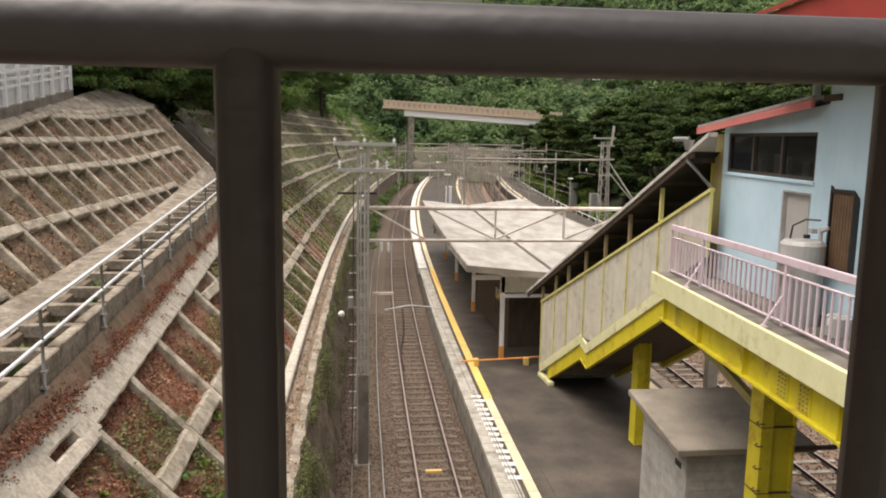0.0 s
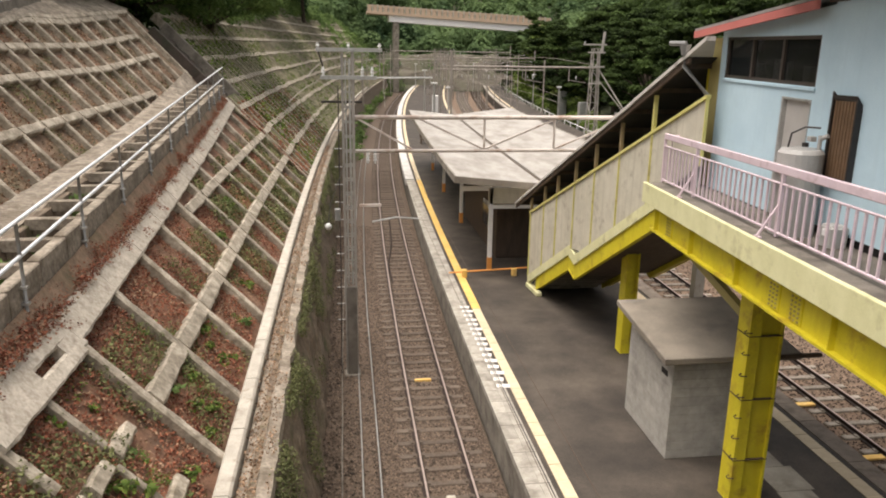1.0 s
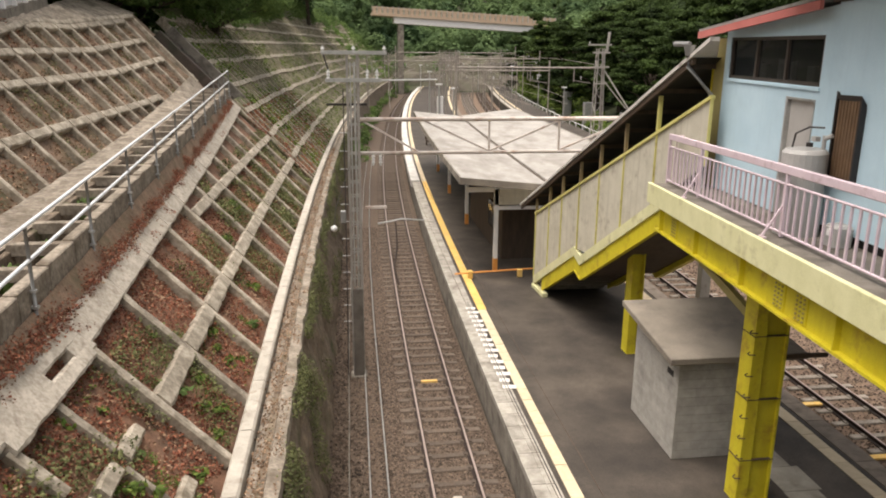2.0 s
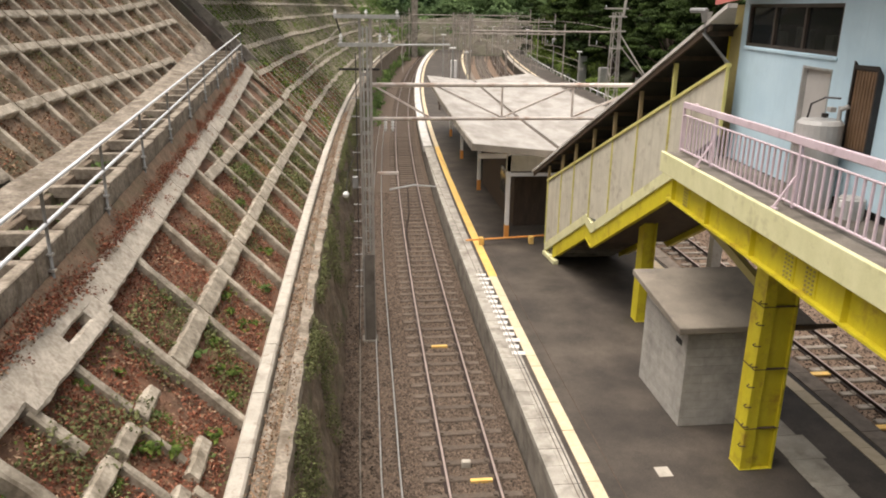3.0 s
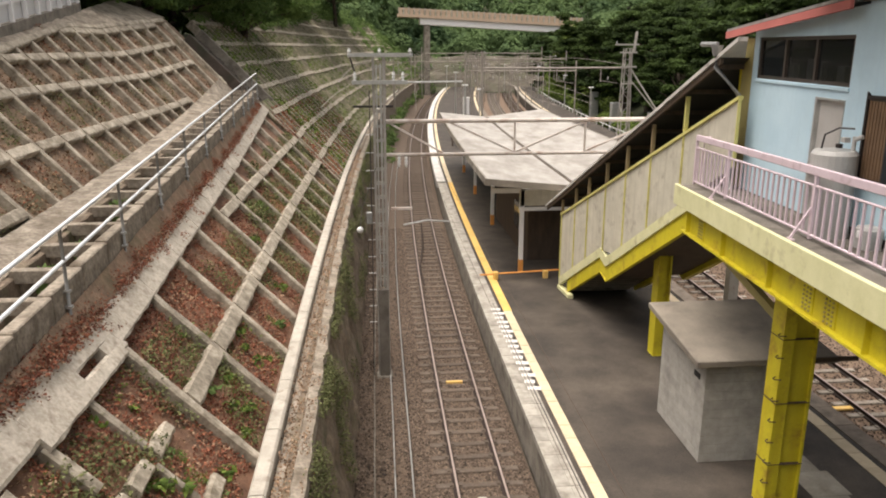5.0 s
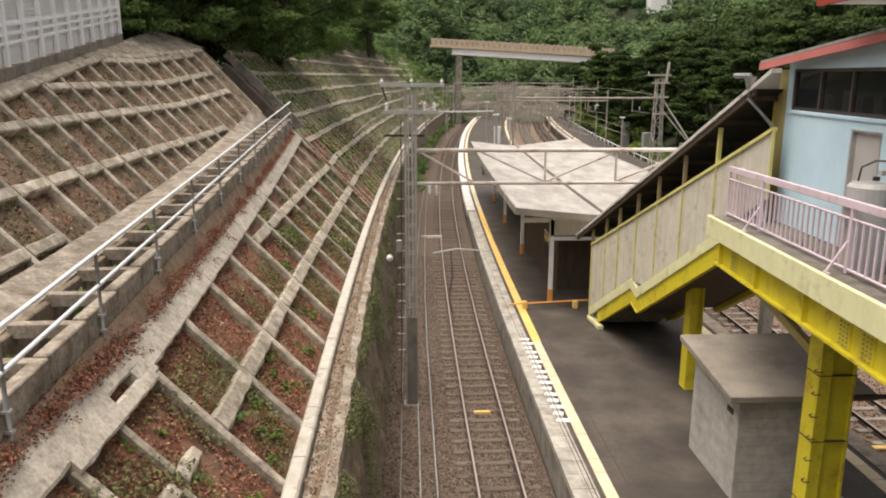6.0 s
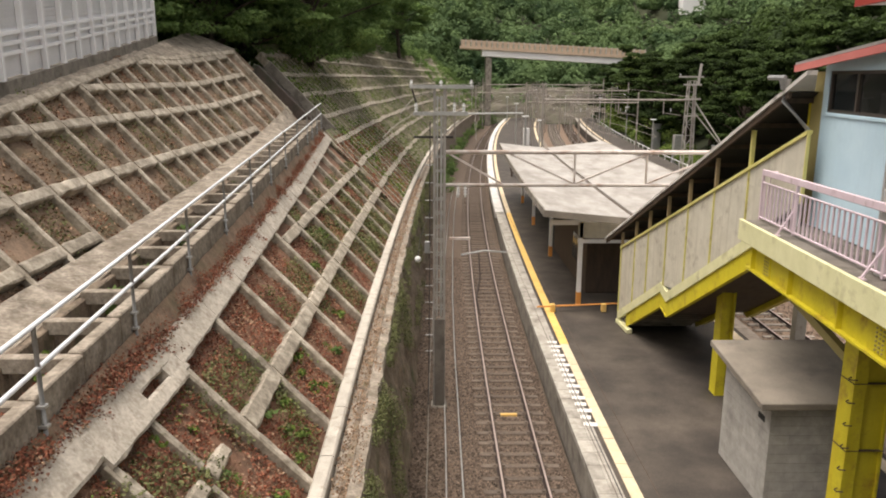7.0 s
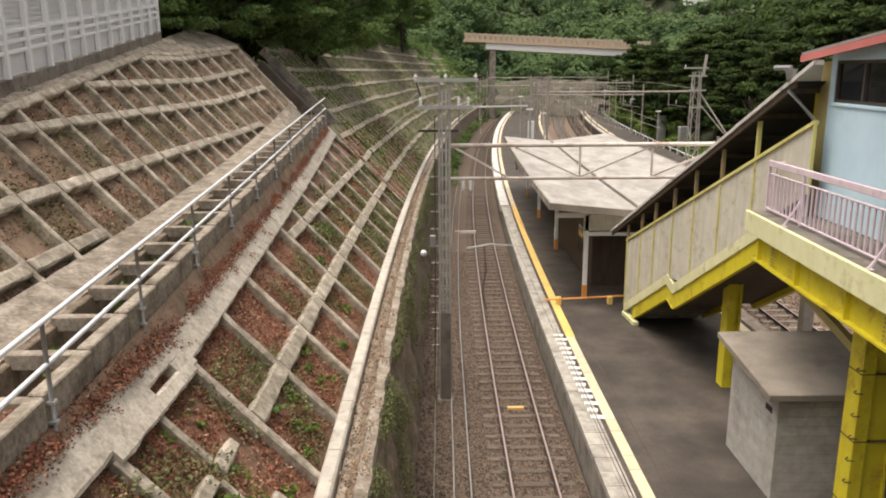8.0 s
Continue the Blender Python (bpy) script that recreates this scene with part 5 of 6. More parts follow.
for xa, xb, za, zb in ((3.94, 7.35, 4.60, 4.28), (7.35, 11.56, 4.28, 4.78)):
    vs = [bm.verts.new((x + d, y, z)) for y in (y0 - 0.06, y0) for x, z in ((xa, za), (xb, zb), (xb, zb + 0.24), (xa, za + 0.24))]
    for f in ((0, 1, 2, 3), (7, 6, 5, 4), (0, 4, 5, 1), (1, 5, 6, 2), (2, 6, 7, 3), (3, 7, 4, 0)):
        bm.faces.new([vs[i] for i in f])
part("end_board", bm, SLAB, canopy)
for y in steps(27.6, 51.6, 8.0):
    d = curve_x(y)
    for x in (5.5, 9.0):
        b = bmesh.new()
        box(b, x + d - 0.08, x + d + 0.08, y - 0.08, y + 0.08, PZ + 0.5, 4.4, 0.01)
        p = part("post", b, WHITE, canopy, "white painted post with an orange foot")
        b = bmesh.new()
        box(b, x + d - 0.085, x + d + 0.085, y - 0.085, y + 0.085, PZ, PZ + 0.5)
        part("foot", b, ORANGE, p)
    b = bmesh.new()
    box(b, 4.3 + d, 10.0 + d, y - 0.07, y + 0.07, 4.12, 4.3)
    box(b, 5.4 + d, 9.1 + d, y - 0.06, y + 0.06, 3.42, 3.56)
    # Beams deeper in are coloured dark, canopy shade put into the paint.
    part("tie_beam", b, WHITE if y < 30 else DARKWOOD, canopy)
bm = bmesh.new()
box(bm, 5.5, 7.6, 27.52, 27.57, 3.62, 4.22)
part("gable_panel", bm, PANEL, canopy, "grey cream gable panel")
# Dark block added to fill the shadowed space under the canopy.
canopy_block = thing("waiting_room", (7.4, 31, PZ), "dark brown block added under the canopy to fill its shadow", "waiting room")
bm = bmesh.new()
box(bm, 6.2, 8.6, 29.2, 37.0, PZ, 3.9, 0.02)
part("wall", bm, DARKWOOD, canopy_block)
bm = bmesh.new()
box(bm, 6.16, 6.2, 30.0, 32.0, PZ + 0.9, 3.0)
part("window", bm, GLASS, canopy_block)
barrier = thing("barrier", (5.2, 27.2, PZ), "orange barrier rail across the platform", "barrier")
bm = bmesh.new()
tube(bm, [(3.9, 26.6, PZ + 0.22), (7.0, 27.0, PZ + 0.22)], 0.035, 6)
part("rail", bm, ORANGE, barrier)
for x in (4.5, 6.4):
    bm = bmesh.new()
    box(bm, x - 0.09, x + 0.09, 26.6, 26.8, PZ, PZ + 0.3, 0.02)
    part("foot", bm, TACTILE, barrier)
# raised white edge farther along
bm = bmesh.new()
sweep(bm, [(3.42, PZ - 0.3), (3.42, PZ + 0.1), (3.95, PZ + 0.1), (3.95, PZ - 0.3)], steps(47.5, 160, 4.0))
tagged(part("platform_edge", bm, EDGEWHITE), "raised white platform edge along the bend", "platform edge", kind="structure")
cab = thing("platform_cabinet", (12.1, 97, PZ), "tall white cabinet on the platform", "cabinet")
bm = bmesh.new()
box(bm, 11.75, 12.5, 96.7, 97.3, PZ, 3.2, 0.03)
part("body", bm, WHITE, cab)
for x, y, h in ((6.0, 66, 1.0), (6.3, 68, 0.9)):
    x += curve_x(y)
    bm = bmesh.new()
    box(bm, x - 0.6, x + 0.6, y - 0.3, y + 0.3, PZ + 0.38, PZ + 0.46, 0.02)
    box(bm, x - 0.6, x + 0.6, y + 0.22, y + 0.3, PZ + 0.46, PZ + h, 0.02)
    for dx in (-0.5, 0.5):
        box(bm, x + dx - 0.05, x + dx + 0.05, y - 0.25, y + 0.25, PZ, PZ + 0.38)
    tagged(part("bench", bm, DARKWOOD), "dark bench on the far platform", "bench", group="platform benches")

# ---------- mast with crossarms and the truss over the track ----------
mast = thing("line_mast", (0.22, 21.1, -0.4), "grey battened steel mast carrying the truss", "mast")
MX, MY = 0.22, 21.1
for sx in (-0.14, 0.14):
    for sy in (-0.15, 0.15):
        bm = bmesh.new()
        box(bm, MX + sx - 0.035, MX + sx + 0.035, MY + sy - 0.008, MY + sy + 0.008, -0.4, 9.2)
        box(bm, MX + sx * 1.17 - 0.008, MX + sx * 1.17 + 0.008, MY + sy - 0.045, MY + sy + 0.045, -0.4, 9.2)
        part("leg", bm, MAST, mast)
for k in range(23):
    z = 0.1 + 0.4 * k
    for sy in (-0.162, 0.162):
        bm = bmesh.new()
        box(bm, MX - 0.165, MX + 0.165, MY + sy - 0.006, MY + sy + 0.006, z, z + 0.05)
        part("batten", bm, MAST, mast)
for dx, r_ in ((-0.06, 0.02), (0.05, 0.028)):
    bm = bmesh.new()
    tube(bm, [(MX + dx, MY - 0.19, 2.7), (MX + dx, MY - 0.19, 9.0)], r_, 6)
    part("conduit", bm, GALV, mast, "pale conduit up the mast")
bm = bmesh.new()
box(bm, MX - 0.13, MX + 0.16, MY - 0.2, MY - 0.172, -0.1, 2.6)
part("cover_board", bm, GRIME, mast, "dull brown cover board")
for k in range(12):
    bm = bmesh.new()
    z = 1.6 + 0.5 * k
    tube(bm, [(MX - 0.18, MY - 0.1, z), (MX - 0.4, MY - 0.1, z)], 0.014, 5)
    part("step_bolt", bm, GALV, mast)
bm = bmesh.new()
box(bm, MX - 0.24, MX + 0.24, MY - 0.24, MY + 0.24, -0.45, -0.1, 0.03)
part("footing", bm, CONCRETE_DARK, mast)
for z, xa, xb in ((9.24, -0.6, 1.15), (8.52, -0.5, 1.0)):
    bm = bmesh.new()
    box(bm, xa, xb, MY - 0.24, MY - 0.16, z - 0.05, z + 0.05)
    part("crossarm", bm, GALV, mast)
bm = bmesh.new()
tube(bm, [(0.4, MY, 8.5), (2.6, MY + 0.6, 8.5)], 0.03, 6)
part("feeder_arm", bm, GALV, mast)


def insulator(x, y, z, parent, n=3, down=True):
    b = bmesh.new()
    for i in range(n):
        disc(b, (x, y, z + (-0.08 if down else 0.08) * i - 0.03), 0.055, 0.045, 10, 0.6)
    tube(b, [(x, y, z + 0.06), (x, y, z - 0.09 * n)], 0.025, 6)
    return part("insulator", b, PORCELAIN, parent, "white porcelain insulator")


for x in (-0.55, 0.26, 1.08):
    insulator(x, MY - 0.2, 9.36, mast, 2)
for x in (-0.42, 0.62, 0.88):
    insulator(x, MY - 0.2, 8.75, mast, 3)
bm = bmesh.new()
bar(bm, (-0.54, MY - 0.2, 9.2), (-0.42, MY - 0.2, 8.8), 0.04, 0.04)
part("jumper", bm, BLACKMETAL, mast)
bm = bmesh.new()
tube(bm, [(-0.04, MY - 0.2, 8.3), (-0.06, MY - 0.2, 3.0), (-0.1, MY - 0.2, -0.1)], 0.014, 6)
part("cable", bm, BLACKMETAL, mast, "dark cable down the mast")
bm = bmesh.new()
box(bm, -0.2, -0.04, MY - 0.3, MY - 0.18, 4.6, 4.95, 0.02)
part("switch_box", bm, PIPEGREY, mast)
bm = bmesh.new()
box(bm, 0.5, 1.1, MY - 0.2, MY - 0.12, 4.98, 5.05)
part("bracket", bm, RUSTPINK, mast)
bm = bmesh.new()
box(bm, -0.5, 0.6, MY - 0.12, MY - 0.06, 7.84, 7.9)
part("stay", bm, BLACKMETAL, mast)

truss = thing("overhead_truss", (4, 21.1, 6.4), "faded pinkish steel truss beam over the track", "truss")
for z, r in ((7.45, 0.06), (6.52, 0.05)):
    bm = bmesh.new()
    tube(bm, [(0.4, MY, z), (10.8, MY, z)], r, 8)
    part("chord", bm, RUSTPINK, truss, smooth=True)
for a, b in (((0.5, 7.4), (2.0, 6.55)), ((2.2, 7.4), (4.03, 6.55)), ((4.03, 6.55), (6.06, 7.4)), ((6.06, 6.55), (8.1, 7.4)), ((8.1, 7.4), (10.0, 6.55)), ((4.03, 6.55), (4.03, 7.42)), ((6.06, 6.55), (6.06, 7.42)), ((8.1, 6.55), (8.1, 7.42))):
    bm = bmesh.new()
    bar(bm, (a[0], MY, a[1]), (b[0], MY, b[1]), 0.05, 0.06, up=(0, 1, 0))
    part("web", bm, RUSTPINK, truss)
for k, x in enumerate((0.75, 0.95)):
    insulator(x, MY - 0.05, 6.45, truss, 3)
bm = bmesh.new()
tube(bm, [(0.85, MY, 4.5), (1.55, MY + 0.1, 4.6), (2.2, MY + 0.3, 4.5)], 0.025, 6)
tagged(part("pull_off_arm", bm, GALV), "thin steady arm of the overhead wire", "steady arm")
m2 = thing("line_mast", (10.9, 21.1, -0.4), "grey steel mast on the far side of the truss", "mast")
bm = bmesh.new()
box(bm, 10.75, 11.05, 20.95, 21.25, -0.4, 7.6)
part("leg", bm, MAST, m2)
# overhead wires
for x, z, lab in ((2.23, 4.6, "thin contact wire over the track"), (2.23, 5.5, "thin carrier wire over the track")):
    bm = bmesh.new()
    tube(bm, [(x + curve_x(y), y, z) for y in steps(2, 140, 4.0)], 0.0045, 4)
    tagged(part("overhead_wire", bm, DARKWOOD), lab, "wire")
lamp = thing("wall_lamp", (-0.3, 16.1, 5.5), "round white lamp on a thin arm over the wall", "lamp")
bm = bmesh.new()
bmesh.ops.create_icosphere(bm, subdivisions=2, radius=0.075, matrix=Matrix.Translation((-0.3, 16.1, 5.58)))
part("globe", bm, PORCELAIN, lamp, smooth=True)
bm = bmesh.new()
tube(bm, [(-0.3, 16.1, 5.55), (-0.28, 17.4, 5.75), (0.1, 21.0, 6.2)], 0.008, 4)
part("arm", bm, BLACKMETAL, lamp)
# yellow boards between the rails
for x, y in ((2.25, 20.3), (2.45, 13.6)):
    bm = bmesh.new()
    box(bm, x - 0.24, x + 0.24, y - 0.05, y + 0.05, -0.16, -0.08, 0.01)
    tagged(part("marker_board", bm, TACTILE), "small yellow marker board between the rails", "marker", group="track markers")
for x, y in ((2.2, 14.2), (1.2, 12.2)):
    bm = bmesh.new()
    box(bm, x - 0.1, x + 0.1, y - 0.07, y + 0.07, -0.17, 0.0, 0.02)
    tagged(part("track_box", bm, CONCRETE_PALE), "small pale box on the ballast", "track box", group="track boxes")
for y in (14.8, 17.6):
    bm = bmesh.new()
    box(bm, 12.35, 12.9, y - 0.09, y + 0.09, -0.12, -0.06, 0.01)
    tagged(part("marker_board", bm, TACTILE), "small yellow marker board on a sleeper end", "marker", group="track markers")
# low green fence beyond the far tracks
fence2 = thing("green_fence", (19.0, 20, -0.3), "low dark green fence beyond the tracks", "fence")
GREENP = surface("dark_green_paint", (0.012, 0.03, 0.02), (0.03, 0.055, 0.04), 3.0, 0.6, bump=0.1)
for a, b in zip(steps(4, 52, 3.0), steps(4, 52, 3.0)[1:]):
    bm = bmesh.new()
    side_plate(bm, 19.0, 19.06, [b - 0.03, a + 0.03], lambda y: 0.75, lambda y: -0.4)
    part("panel", bm, GREENP, fence2)

# ---------- second platform and far equipment ----------
bm = bmesh.new()
P2Y = steps(44, 195, 5.0)
sweep(bm, [(18.6, -0.5), (18.6, PZ), (22.6, PZ), (22.6, -0.5)], P2Y)
tagged(part("platform", bm, ASPHALT), "far side platform of worn asphalt", "platform", kind="structure")
bm = bmesh.new()
sweep(bm, [(18.5, PZ - 0.2), (18.5, PZ + 0.02), (18.9, PZ + 0.02), (18.9, PZ - 0.2)], P2Y)
tagged(part("platform_coping", bm, CONCRETE_PALE), "pale coping of the side platform", "coping", kind="structure")
bm = bmesh.new()
sweep(bm, [(19.3, PZ), (19.3, PZ + 0.012), (19.6, PZ + 0.012), (19.6, PZ)], P2Y)
tagged(part("tactile_strip", bm, TACTILE_NEW), "yellow tactile strip on the side platform", "tactile strip", kind="structure")
back = thing("platform_fence", (22.5, 80, PZ), "low pale pipe rail along the back of the side platform", "fence")
for h in (0.42,):
    bm = bmesh.new()
    tube(bm, [(22.5 + curve_x(y), y, PZ + h) for y in P2Y], 0.04, 5)
    part("rail", bm, WHITE, back)
for y in steps(44, 150, 3.0):
    bm = bmesh.new()
    x = 22.5 + curve_x(y)
    box(bm, x - 0.04, x + 0.04, y - 0.04, y + 0.04, PZ, PZ + 0.45)
    part("post", bm, WHITE, back)


def lattice_mast(name, x, y, h, w, label, mat=MAST):
    t = thing(name, (x, y, -0.4), label, "mast", group="far masts")
    for sx in (-w, w):
        for sy in (-w, w):
            b = bmesh.new()
            bar(b, (x + sx, y + sy, -0.4), (x + sx * 0.6, y + sy * 0.6, h), 0.07, 0.07)
            part("leg", b, mat, t)
    b = bmesh.new()
    n = int(h / 0.8)
    for i in range(n):
        z0, z1 = h * i / n, h * (i + 1) / n
        s = 1 if i % 2 else -1
        k0, k1 = w * (1 - 0.4 * z0 / h), w * (1 - 0.4 * z1 / h)
        bar(b, (x - s * k0, y - k0, z0), (x + s * k1, y - k1, z1), 0.04, 0.04)
        bar(b, (x - k0, y - s * k0, z0), (x - k1, y + s * k1, z1), 0.04, 0.04)
        bar(b, (x - k1, y - k1, z1), (x + k1, y - k1, z1), 0.04, 0.04)
    part("bracing", b, mat, t)
    return t


tower = lattice_mast("lattice_mast", 20.4, 60, 9.3, 0.42, "grey lattice mast with crossarms beside the trees")
for z, a, b_ in ((9.6, -1.2, 0.7), (9.0, -0.8, 0.6), (7.9, -0.7, 0.6), (6.6, -0.6, 0.5)):
    bm = bmesh.new()
    bar(bm, (20.4 + a, 59.5, z), (20.4 + b_, 59.5, z), 0.12, 0.12)
    part("crossarm", bm, MAST, tower)
bm = bmesh.new()
bar(bm, (20.8, 60, 7.6), (22.8, 58.5, 4.2), 0.09, 0.09)
bar(bm, (20.8, 60, 6.8), (23.4, 58.5, 3.4), 0.07, 0.07)
bar(bm, (20.9, 60, 9.0), (21.05, 60, 10.6), 0.16, 0.16)
part("strut", bm, MAST, tower)
insulator(19.3, 59.5, 9.8, tower, 3)


def portal(y, xa, xb, h, label, posts=True):
    t = thing("line_portal", (xa, y, -0.4), label, "line portal", group="far portals")
    d = curve_x(y)
    b = bmesh.new()
    tube(b, [(xa + d, y, h), (xb + d, y, h)], 0.09, 6)
    part("beam", b, RUSTY, t)
    for x in (xa, xb):
        b = bmesh.new()
        tube(b, [(x + d, y, -0.4), (x + d, y, h + 1.2)], 0.09, 8)
        part("post", b, RUSTY, t)
    for k in range(3):
        x = xa + (xb - xa) * (0.2 + 0.3 * k) + d
        b = bmesh.new()
        bar(b, (x, y, h), (x, y, h - 1.1), 0.07, 0.07)
        bar(b, (x, y, h - 1.0), (x + 1.4, y, h - 1.2), 0.05, 0.05)
        part("drop_arm", b, RUSTY, t)
        insulator(x + 0.6, y, h - 0.7, t, 3)
    return t


portal(60.5, 7.6, 19.6, 7.8, "thin grey pipe portal over the far tracks")
for y, a, b_, h in ((92, 8.0, 21.5, 6.6), (116, 8.5, 24.0, 7.6), (136, -0.5, 12, 6.9), (146, 0.0, 23.0, 8.2)):
    portal(y, a, b_, h, "grey line portal far along the bend")
for y, x, h in ((66, 6.6, 6.2), (78, 8.8, 5.2), (84, 21.8, 5.0), (93, 6.8, 6.4), (104, 22.2, 5.6), (118, 7.0, 5.6), (128, 21.0, 6.2), (140, 5.0, 6.0), (150, 16.0, 6.0)):
    lp = thing("platform_lamp", (x + curve_x(y), y, PZ), "slim grey platform lamp post", "lamp", group="platform lamps")
    xx = x + curve_x(y)
    bm = bmesh.new()
    tube(bm, [(xx, y, PZ), (xx, y, h)], 0.07, 6)
    part("pole", bm, GALV, lp)
    bm = bmesh.new()
    box(bm, xx - 0.28, xx + 0.28, y - 0.1, y + 0.1, h - 0.05, h + 0.08, 0.02)
    part("head", bm, WHITE, lp)
for y, x, h in ((57, 24.6, 3.2), (70, 24.9, 3.4), (86, 25.2, 3.2), (100, 25.6, 3.6)):
    cb = thing("relay_cabinet", (x + curve_x(y), y, PZ), "pale relay cabinet behind the far platform", "cabinet", group="relay cabinets")
    xx = x + curve_x(y)
    bm = bmesh.new()
    box(bm, xx - 0.5, xx + 0.5, y - 0.4, y + 0.4, -0.3, h, 0.03)
    part("body", bm, GALV, cb)

# ---------- road bridge over the line ----------
rb = thing("road_bridge", (22, 152, 12), "distant road bridge with a salmon parapet and pale girder", "bridge")
BA, BB = Vector((5.8, 156, 15.52)), Vector((41.5, 150, 13.35))


def bq(t_, dz):
    p = BA.lerp(BB, t_)
    return p + Vector((0, 0, dz))


def strip(bm, t0, t1, z0, z1, y0, y1):
    vs = [bm.verts.new(bq(t_, z) + Vector((0, y, 0))) for y in (y0, y1) for t_, z in ((t0, z0), (t1, z0), (t1, z1), (t0, z1))]
    fs = [bm.faces.new([vs[i] for i in f]) for f in ((0, 1, 2, 3), (7, 6, 5, 4), (0, 4, 5, 1), (1, 5, 6, 2), (2, 6, 7, 3), (3, 7, 4, 0))]
    bmesh.ops.recalc_face_normals(bm, faces=fs)


bm = bmesh.new()
strip(bm, 0.12, 0.97, -1.5, -0.25, 0.4, 5.0)
part("girder", bm, WHITE, rb, "pale grey girder")
bm = bmesh.new()
strip(bm, 0.0, 1.0, -0.25, 0.25, 0.0, 6.0)
part("deck", bm, BRIDGEPINK, rb)
bm = bmesh.new()
strip(bm, 0.0, 1.0, 1.05, 1.4, 0.05, 0.3)
part("parapet_rail", bm, BRIDGEPINK, rb)
for i in range(34):
    bm = bmesh.new()
    t_ = i / 34 + 0.004
    strip(bm, t_, t_ + 0.019, 0.25, 1.05, 0.08, 0.27)
    part("baluster", bm, BRIDGEPINK, rb)
for i in range(35):
    bm = bmesh.new()
    strip(bm, max(0, i / 34 - 0.003), i / 34 + 0.002, 0.2, 1.55, -0.02, 0.35)
    part("parapet_post", bm, CONCRETE_PALE, rb)
for t_ in (0.16, 0.985):
    bm = bmesh.new()
    p = bq(t_, -1.5)
    box(bm, p.x - 0.55, p.x + 0.55, p.y + 0.6, p.y + 4.4, -1, p.z)
    part("pier", bm, CONCRETE_DARK, rb)
# rusty brown portals and poles crowded far along the bend
rr = random.Random(31)
for i in range(46):
    y = 92 + i * 1.8
    x = rr.choice((-1.6, 8.4, 10.0, 15.2, 18.9, 21.5)) + rr.uniform(-1.0, 1.0) + curve_x(y)
    h = rr.uniform(5.0, 9.0)
    pl = thing("line_pole", (x, y, -0.4), "rusty brown line pole with arms far along the bend", "pole", group="far line poles")
    bm = bmesh.new()
    tube(bm, [(x, y, -0.4), (x, y, h)], 0.06, 6)
    part("pole", bm, RUSTY, pl)
    for z in (h - 0.3, h - 1.2, h - 2.1)[: rr.randint(1, 3)]:
        bm = bmesh.new()
        xa_, xb_ = x - rr.uniform(0.4, 2.6), x + rr.uniform(0.4, 2.6)
        bar(bm, (xa_, y, z), (xb_, y, z + rr.uniform(-0.2, 0.2)), 0.07, 0.07)
        part("arm", bm, RUSTY, pl)
        insulator(xb_ - 0.1, y, z + 0.2, pl, 2)
for k, (xa_, za_) in enumerate(((2.2, 5.5), (2.3, 4.6), (12.6, 5.4), (13.6, 4.7), (16.4, 5.5), (16.7, 4.7), (-1.4, 7.6), (19.4, 8.0), (-0.9, 8.4), (10.9, 7.2))):
    bm = bmesh.new()
    tube(bm, [(xa_ + curve_x(y), y, za_ + 0.25 * abs(math.sin(y * 0.09 + k))) for y in steps(21 if xa_ < 0 else 60, 175, 4.0)], 0.016, 4)
    tagged(part("overhead_wire", bm, RUSTY), "thin sagging line wire over the far tracks", "wire", group="far wires")
# bare brown cut slope beneath the bridge
vs, fs, N = [], [], 26
for jj in range(9):
    for i in range(N):
        x, t_ = -4 + 2.0 * i, jj / 8
        y = 163 + 9 * t_ + 1.2 * noise.noise((x * 0.2, t_ * 3, 5))
        vs.append((x, y, -0.6 + 8.0 * t_ + 1.2 * noise.noise((x * 0.3, t_ * 4, 9))))
for jj in range(8):
    for i in range(N - 1):
        fs.append((jj * N + i, jj * N + i + 1, (jj + 1) * N + i + 1, (jj + 1) * N + i))
CUTEARTH = surface("dull_cut_earth", (0.055, 0.05, 0.035), (0.17, 0.145, 0.115), 0.5, 0.95, bump=0.8, fine=3, spots=(0.05, 0.07, 0.025), spot_scale=0.25, spot_amount=0.7)
tagged(raw("cut_slope", vs, fs, CUTEARTH), "bare brown cut slope under the road bridge", "slope", kind="structure")
# pale house in the woods
far_house = thing("far_house", (69, 209, 26), "small white house among the trees on the hill", "house")
bm = bmesh.new()
box(bm, 66.5, 72.5, 207, 211, 26, 32.6)
part("wall", bm, WHITE, far_house)
bm = bmesh.new()
sheet(bm, [(66.1, 206.6, 32.6), (72.9, 206.6, 32.6), (72.9, 211.4, 33.1), (66.1, 211.4, 33.1)], 0.3)
part("roof", bm, GALV, far_house)


# ---------- trees and woods ----------
rng = np.random.default_rng(11)


